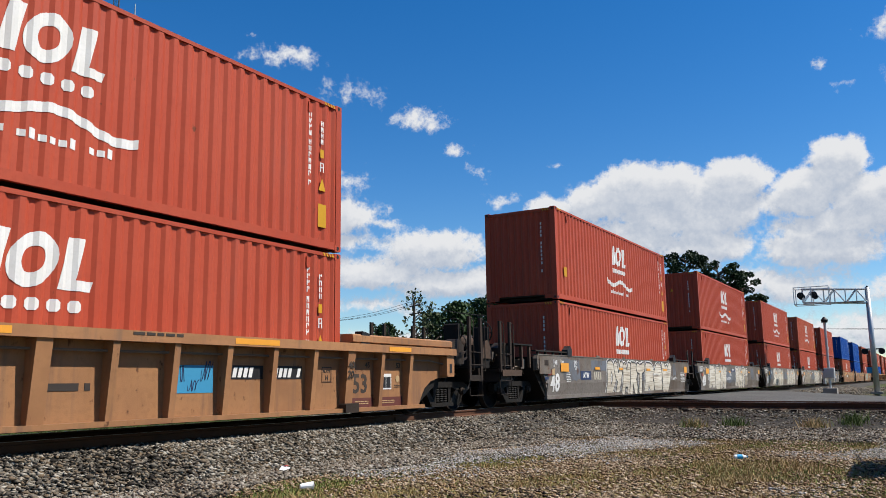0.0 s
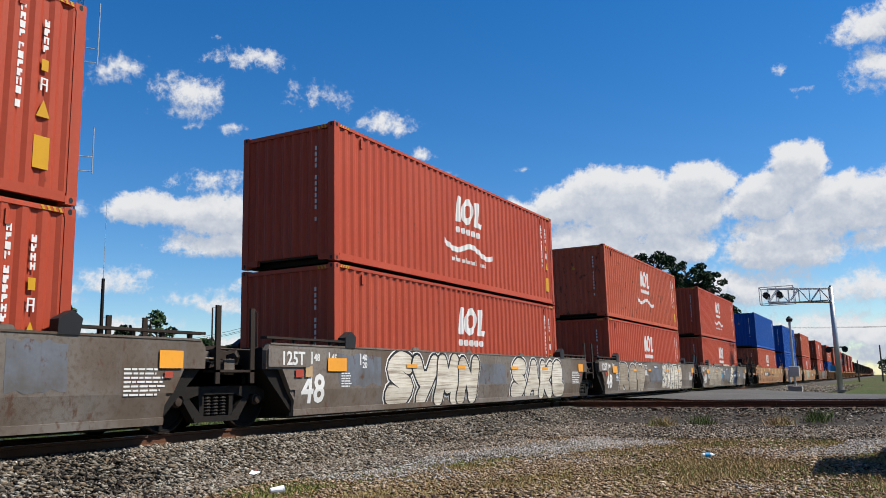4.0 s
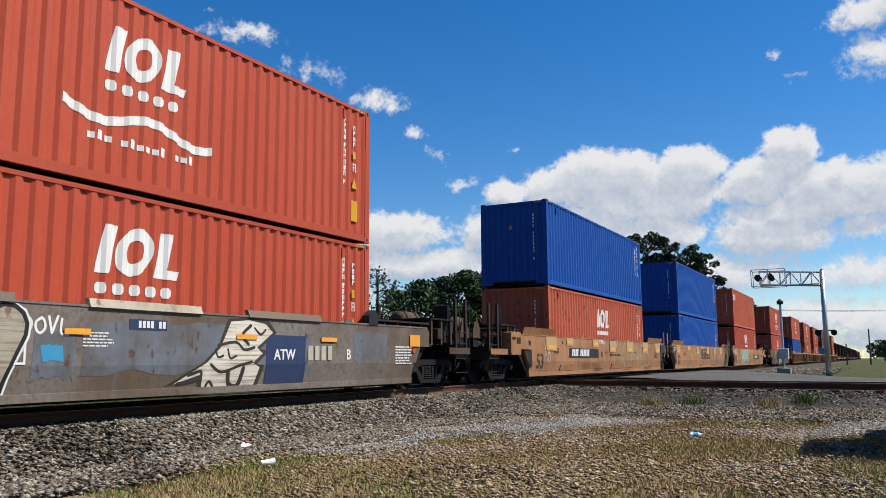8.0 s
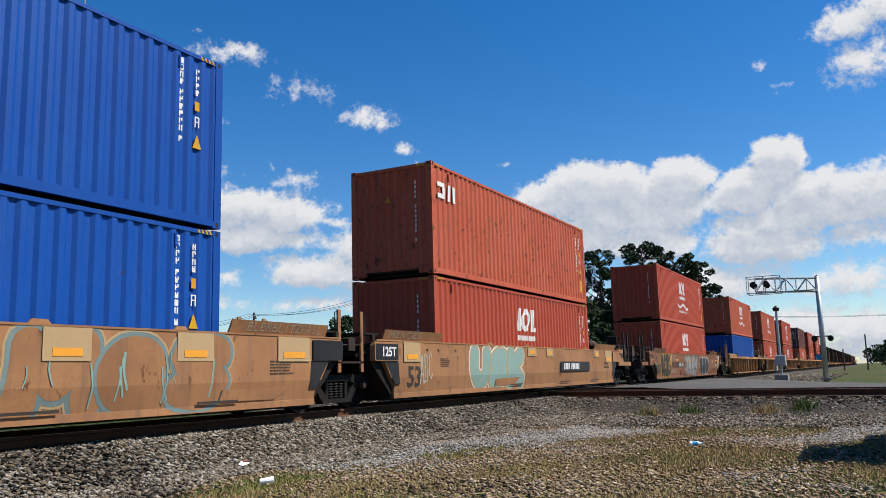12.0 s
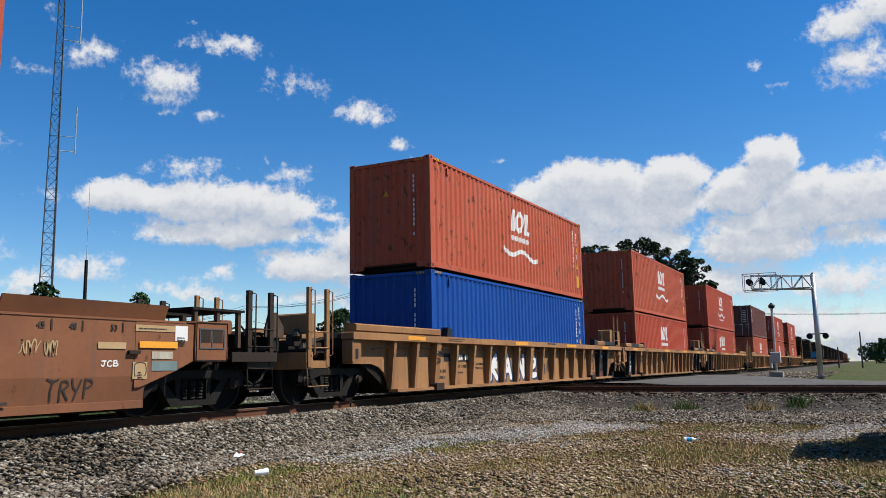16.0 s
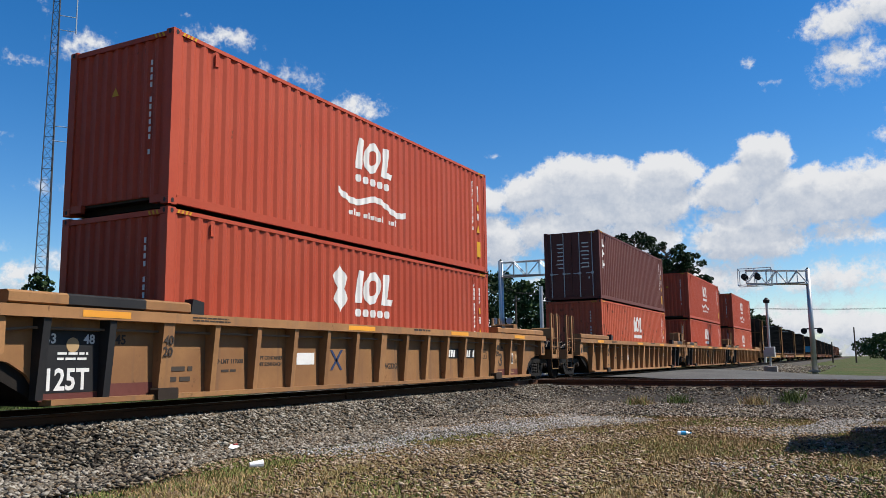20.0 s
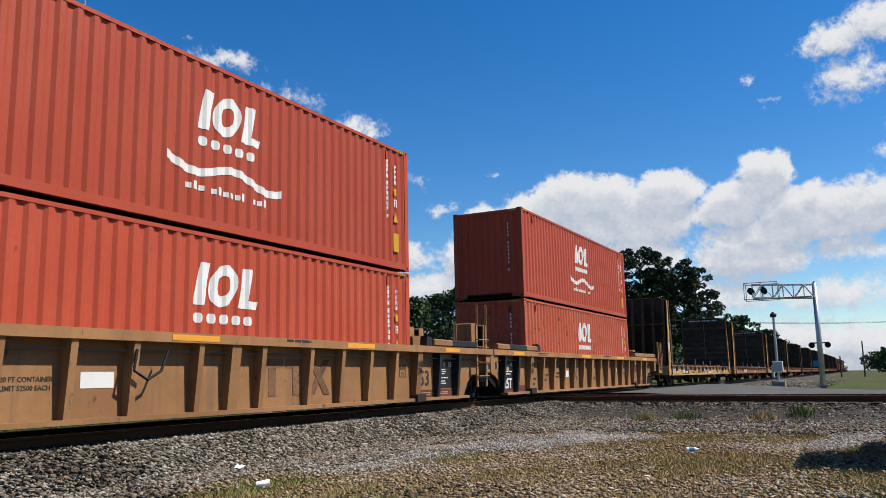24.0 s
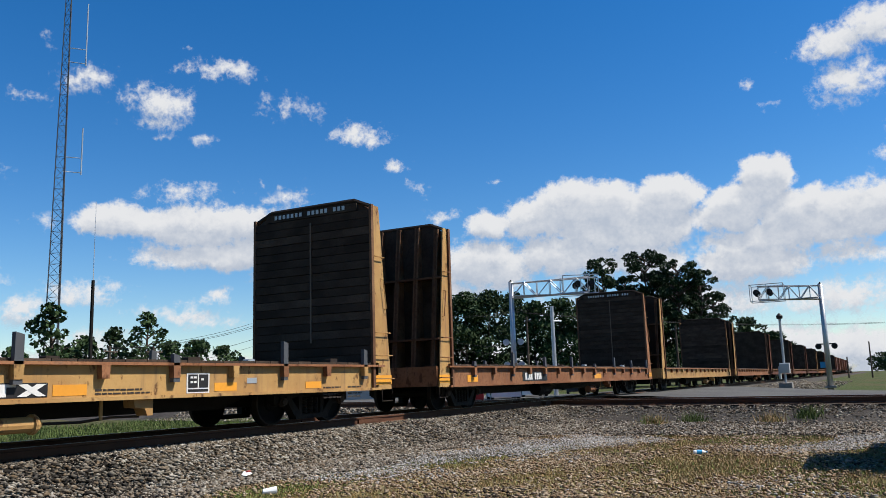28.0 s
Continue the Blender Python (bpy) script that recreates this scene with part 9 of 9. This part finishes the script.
for x in (-4.5, -1.0, 3.2):
    wf = part("window", Shape().box(x, x + 1.2, -4.04, -4.0, 0.9, 1.8), WHITE, house)
    part("pane", Shape().box(x + 0.08, x + 1.12, -4.06, -4.04, 0.98, 1.72), GLASS_DARK, wf)


# ---- parked vehicles, seen below and between the cars, and one unseen shadow caster ----
def parked_car(where, turn, mat, label, tall=0.0):
    c = thing("parked_car", label, "car", "parked cars")
    c.matrix_world = Matrix.Translation(where) @ Euler((0, 0, radians(turn))).to_matrix().to_4x4()
    body = [(-2.2, 0.35), (2.15, 0.35), (2.25, 0.7), (2.1, 0.92 + tall * 0.3), (1.2, 1.0 + tall * 0.3), (-2.1, 1.02 + tall * 0.3), (-2.25, 0.8)]
    part("body", Shape().prism(body, "y", -0.88, 0.88), mat, c)
    cabin = [(1.15, 1.0 + tall * 0.3), (0.45, 1.45 + tall), (-1.5, 1.48 + tall), (-2.0, 1.02 + tall * 0.3)]
    part("cabin", Shape().prism(cabin, "y", -0.78, 0.78), mat, c)
    for sy in (-1, 1):
        part("side_window", Shape().prism([(1.0, 1.04 + tall * 0.3), (0.4, 1.4 + tall), (-1.4, 1.42 + tall), (-1.8, 1.06 + tall * 0.3)], "y", sy * 0.785, sy * 0.79), GLASS_DARK, c)
        for x in (-1.35, 1.35):
            wh = placed("wheel", Shape().lathe_y(0, 0, [(-0.1, 0.32), (0.1, 0.32)], 18).mesh("tyre", RUBBER), c, Matrix.Translation((x, sy * 0.8, 0.32)))
            placed("rim", Shape().lathe_y(0, 0, [(-0.11, 0.19), (0.11, 0.19)], 12).mesh("rim", GALV), wh, Matrix())
        part("mirror", Shape().box(0.7, 0.88, min(sy * 0.86, sy * 1.08), max(sy * 0.86, sy * 1.08), 0.98, 1.14), mat, c)
    return c


parked_car(at(63.6, 47), 25, CAR_RED, "small red parked car beyond the railway")
parked_car(at(66.0, 52), 30, CAR_WHITE, "white parked car beyond the railway")
parked_car(at(68.0, 58), 30, CAR_WHITE, "white parked car beyond the railway", 0.2)
parked_car(at(71.2, 66), 20, CAR_DARK, "dark parked car beyond the railway")
# never in view: added as a shadow caster, its height fitted to the shadow
parked_car((14.3, -1.62, GZ), 2, CAR_DARK, "tall dark van out of view, added to cast the shadow on the verge", 1.2)

# litter on the verge
bottle = thing("plastic_bottle", "small clear plastic bottle with a blue label lying on grass", "bottle")
bottle.matrix_world = Matrix.Translation((13.63, 2.66, GZ + 0.05)) @ Euler((0, radians(90), radians(-60))).to_matrix().to_4x4()
part("body", Shape().tube([(0, 0, -0.11), (0, 0, -0.105), (0, 0, 0.04), (0, 0, 0.08), (0, 0, 0.095)], [0.02, 0.034, 0.034, 0.015, 0.014], 12), PLASTIC_WHITE, bottle)
part("label", Shape().tube([(0, 0, -0.065), (0, 0, 0.02)], 0.0352, 12), PLASTIC_BLUE, bottle, "blue label")
part("cap", Shape().tube([(0, 0, 0.095), (0, 0, 0.112)], 0.016, 10), PLASTIC_BLUE, bottle)
cup = thing("foam_cup", "crushed white foam cup lying in the grass", "cup")
cup.matrix_world = Matrix.Translation((7.85, 6.6, GZ + 0.05)) @ Euler((0, radians(88), radians(-35))).to_matrix().to_4x4()
part("body", Shape().tube([(0, 0, -0.09), (0, 0, 0.07)], [0.03, 0.045], 12), PLASTIC_WHITE, cup)
part("rim", Shape().tube([(0, 0, 0.065), (0, 0, 0.075)], 0.048, 12), PLASTIC_WHITE, cup)
wrap = thing("food_wrapper", "torn white and red paper wrapper on the grass", "litter")
wrap.location = (9.1, 8.05, GZ + 0.06)
part("paper", Shape().add([(-0.09, -0.05, 0), (0.02, -0.07, 0.03), (0.10, -0.02, 0.0), (0.07, 0.07, 0.04), (-0.03, 0.05, 0.06), (-0.1, 0.04, 0.01), (0, 0, 0.012)], [(0, 1, 4, 5), (1, 2, 3, 4), (0, 5, 6), (2, 6, 3)]), PLASTIC_WHITE, wrap)
part("print", Shape().box(-0.03, 0.03, -0.02, 0.02, 0.05, 0.062), CAR_RED, wrap)


# ---- clouds: a far shell round the view, clear but for the clouds; it turns slowly with the wind ----
def cloud_shell():
    me = bpy.data.meshes.new("backdrop_clouds")
    azs, els, R = span(10, 125, 92), span(-1, 60, 48), 3600.0
    v = [(R * math.sin(radians(a)) * math.cos(radians(e)), R * math.cos(radians(a)) * math.cos(radians(e)), R * math.sin(radians(e))) for e in els for a in azs]
    w = len(azs)
    f = [(j * w + i, j * w + i + 1, (j + 1) * w + i + 1, (j + 1) * w + i) for j in range(len(els) - 1) for i in range(w - 1)]
    me.from_pydata(v, [], f)
    uv = me.uv_layers.new(name="bearing")
    flat = [0.0] * (len(me.loops) * 2)
    for lp in me.loops:
        j, i = divmod(lp.vertex_index, w)
        flat[2 * lp.index], flat[2 * lp.index + 1] = azs[i], els[j]
    uv.data.foreach_set("uv", flat)
    m = bpy.data.materials.new("cumulus_clouds")
    m.use_nodes = True
    n, l = m.node_tree.nodes, m.node_tree.links
    n.clear()

    g = bpy.data.node_groups.new("cloud_cover", "ShaderNodeTree")
    g.interface.new_socket("Bearing", in_out="INPUT", socket_type="NodeSocketVector")
    g.interface.new_socket("Cover", in_out="OUTPUT", socket_type="NodeSocketFloat")
    gn, gl = g.nodes, g.links
    gi, go = gn.new("NodeGroupInput"), gn.new("NodeGroupOutput")

    def tex(scale, detail, rough):
        t = gn.new("ShaderNodeTexNoise")
        t.inputs["Scale"].default_value, t.inputs["Detail"].default_value, t.inputs["Roughness"].default_value = scale, detail, rough
        gl.new(gi.outputs[0], t.inputs["Vector"])
        return t

    def vm(op, a, b):
        x = gn.new("ShaderNodeVectorMath")
        x.operation = op
        for s, val in zip(x.inputs, (a, b)):
            if isinstance(val, tuple):
                s.default_value = val
            elif val is not None:
                gl.new(val, s)
        return x

    def sm(op, a, b, clamp=False):
        x = gn.new("ShaderNodeMath")
        x.operation, x.use_clamp = op, clamp
        for s, val in zip(x.inputs, (a, b)):
            if isinstance(val, (int, float)):
                s.default_value = val
            elif val is not None:
                gl.new(val, s)
        return x.outputs[0]

    warp = vm("MULTIPLY", vm("SUBTRACT", tex(0.35, 6, 0.55).outputs["Color"], (0.5, 0.5, 0.5)).outputs[0], (3.4, 2.2, 0)).outputs[0]
    pos = vm("ADD", gi.outputs[0], warp).outputs[0]
    cover = None
    for az, el, ra, re, d in CLOUDS:
        q = vm("MULTIPLY", vm("SUBTRACT", pos, (az, el, 0)).outputs[0], (1 / ra, 1 / re, 0)).outputs[0]
        ln = vm("LENGTH", q, None).outputs["Value"]
        val = sm("MULTIPLY", sm("SUBTRACT", 1.15, ln), d)
        if cover is None:
            cover = val
        else:
            x = gn.new("ShaderNodeMath")
            x.operation = "SMOOTH_MAX"
            x.inputs[2].default_value = 0.25
            gl.new(cover, x.inputs[0])
            gl.new(val, x.inputs[1])
            cover = x.outputs[0]
    cover = sm("MINIMUM", cover, 1.05)
    puff = sm("ADD", sm("MULTIPLY", sm("SUBTRACT", tex(0.8, 10, 0.64).outputs["Fac"], 0.5), 1.5), sm("MULTIPLY", sm("SUBTRACT", 0.16, sm("ABSOLUTE", sm("SUBTRACT", tex(1.7, 5, 0.55).outputs["Fac"], 0.5), None), True), 0.9))
    gl.new(sm("ADD", cover, puff), go.inputs[0])

    uvn = n.new("ShaderNodeUVMap")
    uvn.uv_map = "bearing"
    here, above = n.new("ShaderNodeGroup"), n.new("ShaderNodeGroup")
    here.node_tree = above.node_tree = g
    l.new(uvn.outputs[0], here.inputs[0])
    up = n.new("ShaderNodeVectorMath")
    up.inputs[1].default_value = (0.3, 1.15, 0)
    l.new(uvn.outputs[0], up.inputs[0])
    l.new(up.outputs[0], above.inputs[0])

    def rng_(src, lo, hi, a=0.0, b=1.0):
        r = n.new("ShaderNodeMapRange")
        r.interpolation_type = "SMOOTHSTEP"
        for k, val in enumerate((lo, hi, a, b)):
            r.inputs[k + 1].default_value = val
        l.new(src, r.inputs[0])
        return r.outputs[0]
    alpha = rng_(here.outputs[0], 0.27, 0.86)
    sub = n.new("ShaderNodeMath")
    sub.operation = "SUBTRACT"
    l.new(above.outputs[0], sub.inputs[0])
    l.new(here.outputs[0], sub.inputs[1])
    shade = rng_(sub.outputs[0], -0.45, 0.55)
    thick = rng_(above.outputs[0], 0.25, 1.05)
    mul = n.new("ShaderNodeMath")
    mul.operation = "MULTIPLY_ADD"
    mul.inputs[1].default_value = 0.36
    l.new(shade, mul.inputs[0])
    t2 = n.new("ShaderNodeMath")
    t2.operation = "MULTIPLY"
    t2.inputs[1].default_value = 0.40
    l.new(thick, t2.inputs[0])
    l.new(t2.outputs[0], mul.inputs[2])
    col = n.new("ShaderNodeMix")
    col.data_type = "RGBA"
    col.inputs[6].default_value, col.inputs[7].default_value = (0.76, 0.77, 0.79, 1), (0.36, 0.43, 0.55, 1)
    l.new(mul.outputs[0], col.inputs[0])
    em, tr, mx, out = n.new("ShaderNodeEmission"), n.new("ShaderNodeBsdfTransparent"), n.new("ShaderNodeMixShader"), n.new("ShaderNodeOutputMaterial")
    l.new(col.outputs[2], em.inputs["Color"])
    em.inputs["Strength"].default_value = 0.66
    l.new(alpha, mx.inputs[0])
    l.new(tr.outputs[0], mx.inputs[1])
    l.new(em.outputs[0], mx.inputs[2])
    l.new(mx.outputs[0], out.inputs["Surface"])
    me.materials.append(m)
    return tagged(new("backdrop_clouds", me), "white cumulus clouds with grey bases in a blue sky", "clouds", "", "structure")


CLOUDS = [
    (37.8, 20.3, 2.7, 1.3, 0.59), (42.0, 19.0, 2.9, 2.1, 0.67), (46.3, 21.7, 3.4, 1.0, 0.59), (34.4, 18.9, 1.7, 0.7, 0.37),
    (42.4, 17.0, 1.4, 0.5, 0.44), (45.2, 16.7, 1.9, 0.6, 0.44), (40.2, 11.4, 4.0, 1.4, 1.50), (45.0, 11.0, 5.0, 1.8, 1.50),
    (49.6, 10.9, 4.4, 1.8, 1.50), (46.9, 9.1, 7.0, 1.1, 1.50), (53.5, 10.1, 2.9, 0.7, 0.59), (44.2, 13.5, 3.4, 1.0, 0.52),
    (51.1, 13.3, 2.0, 1.1, 0.52), (51.3, 19.3, 3.1, 1.2, 0.44), (56.0, 17.8, 3.1, 0.9, 0.67), (58.9, 15.6, 1.7, 0.8, 0.59),
    (60.3, 13.6, 0.9, 1.2, 0.44), (62.0, 11.6, 1.4, 0.8, 0.44), (49.3, 14.4, 0.7, 0.6, 0.37), (57.1, 8.5, 4.4, 1.6, 1.50),
    (53.1, 6.9, 4.8, 1.2, 1.50), (59.5, 6.2, 6.4, 1.3, 1.50), (50.4, 7.7, 2.9, 0.7, 0.59), (65.7, 11.0, 2.0, 1.2, 1.50),
    (65.2, 8.2, 4.0, 2.0, 1.50), (72.6, 12.0, 4.8, 1.9, 1.90), (78.1, 12.2, 2.7, 1.9, 1.90), (69.4, 11.4, 3.2, 1.8, 1.90),
    (75.3, 10.3, 6.0, 1.8, 1.90), (84.4, 12.7, 2.2, 1.9, 1.90), (82.5, 11.2, 2.5, 1.8, 1.90), (86.7, 10.5, 3.4, 1.8, 1.90),
    (90.8, 10.2, 3.4, 1.9, 1.90), (85.8, 9.1, 6.8, 1.3, 1.50), (75.9, 8.1, 3.6, 1.5, 1.50), (83.2, 7.5, 4.4, 1.7, 1.50),
    (89.0, 7.4, 4.3, 1.5, 0.67), (70.8, 8.6, 4.4, 1.7, 1.50), (80.2, 5.1, 6.4, 1.8, 0.80), (88.1, 4.6, 5.2, 1.4, 0.70),
    (92.0, 21.2, 2.2, 1.8, 1.00), (89.8, 20.7, 2.6, 1.3, 1.00), (90.2, 18.3, 2.9, 2.1, 0.67), (88.0, 20.3, 1.9, 0.7, 0.44),
    (83.4, 19.0, 1.2, 0.5, 0.44), (85.3, 17.6, 0.8, 0.4, 0.37), (66.1, 14.1, 0.6, 0.3, 0.41), (44.1, 23.3, 0.7, 0.5, 0.37),
    (34.7, 22.6, 1.0, 0.7, 0.33), (38.6, 3.2, 4.4, 1.2, 0.70), (34.4, 5.6, 2.4, 1.3, 0.70), (46.2, 6.4, 1.6, 0.9, 0.60),
    (38.0, 6.5, 3.6, 1.0, 0.70), (44.4, 5.1, 4.4, 1.2, 0.60), (35.1, 11.1, 1.4, 0.8, 0.37), (29.1, 13.7, 4.3, 2.3, 0.59),
    (28.6, 7.6, 5.8, 1.8, 0.59), (95.9, 13.4, 4.8, 3.2, 1.00), (94.9, 5.0, 5.6, 2.0, 0.90), (69.8, 4.5, 7.2, 1.6, 0.60),
    (85.2, 2.6, 8.0, 1.2, 0.60), (53.1, 4.6, 6.0, 1.0, 0.60), (39.9, 1.8, 12.0, 1.0, 1.30), (58.6, 1.7, 12.0, 1.2, 1.30),
    (76.2, 1.8, 12.0, 1.4, 1.30), (88.4, 1.7, 8.0, 1.2, 1.30), (94.3, 0.4, 10.0, 1.2, 1.30), (28.9, 2.3, 8.0, 1.0, 1.30),
]
clouds = cloud_shell()
clouds.location = EYE


# ---- what moves ----
def motions():
    times = [0, 2, 4, 6, 8, 10, 12, 14, 16, 18, 20, 22, 24, 26, 28]
    for ob, s, z in ROLLING:
        walk(ob, [(t, pose(s - run(t), TRACK_Y, z)) for t in times])
    # the clouds drift down and to the left of the view
    tilt = Vector((math.cos(radians(70)), -math.sin(radians(70)), 0))
    rows = []
    for t in (0, 7, 14, 21, 28):
        u = (28 - t) / 28
        q = Matrix.Rotation(radians(1.0 * u), 4, tilt) @ Matrix.Rotation(radians(-1.6 * u), 4, "Z")
        rows.append((t, Matrix.Translation(EYE) @ q))
    walk(clouds, rows)


motions()
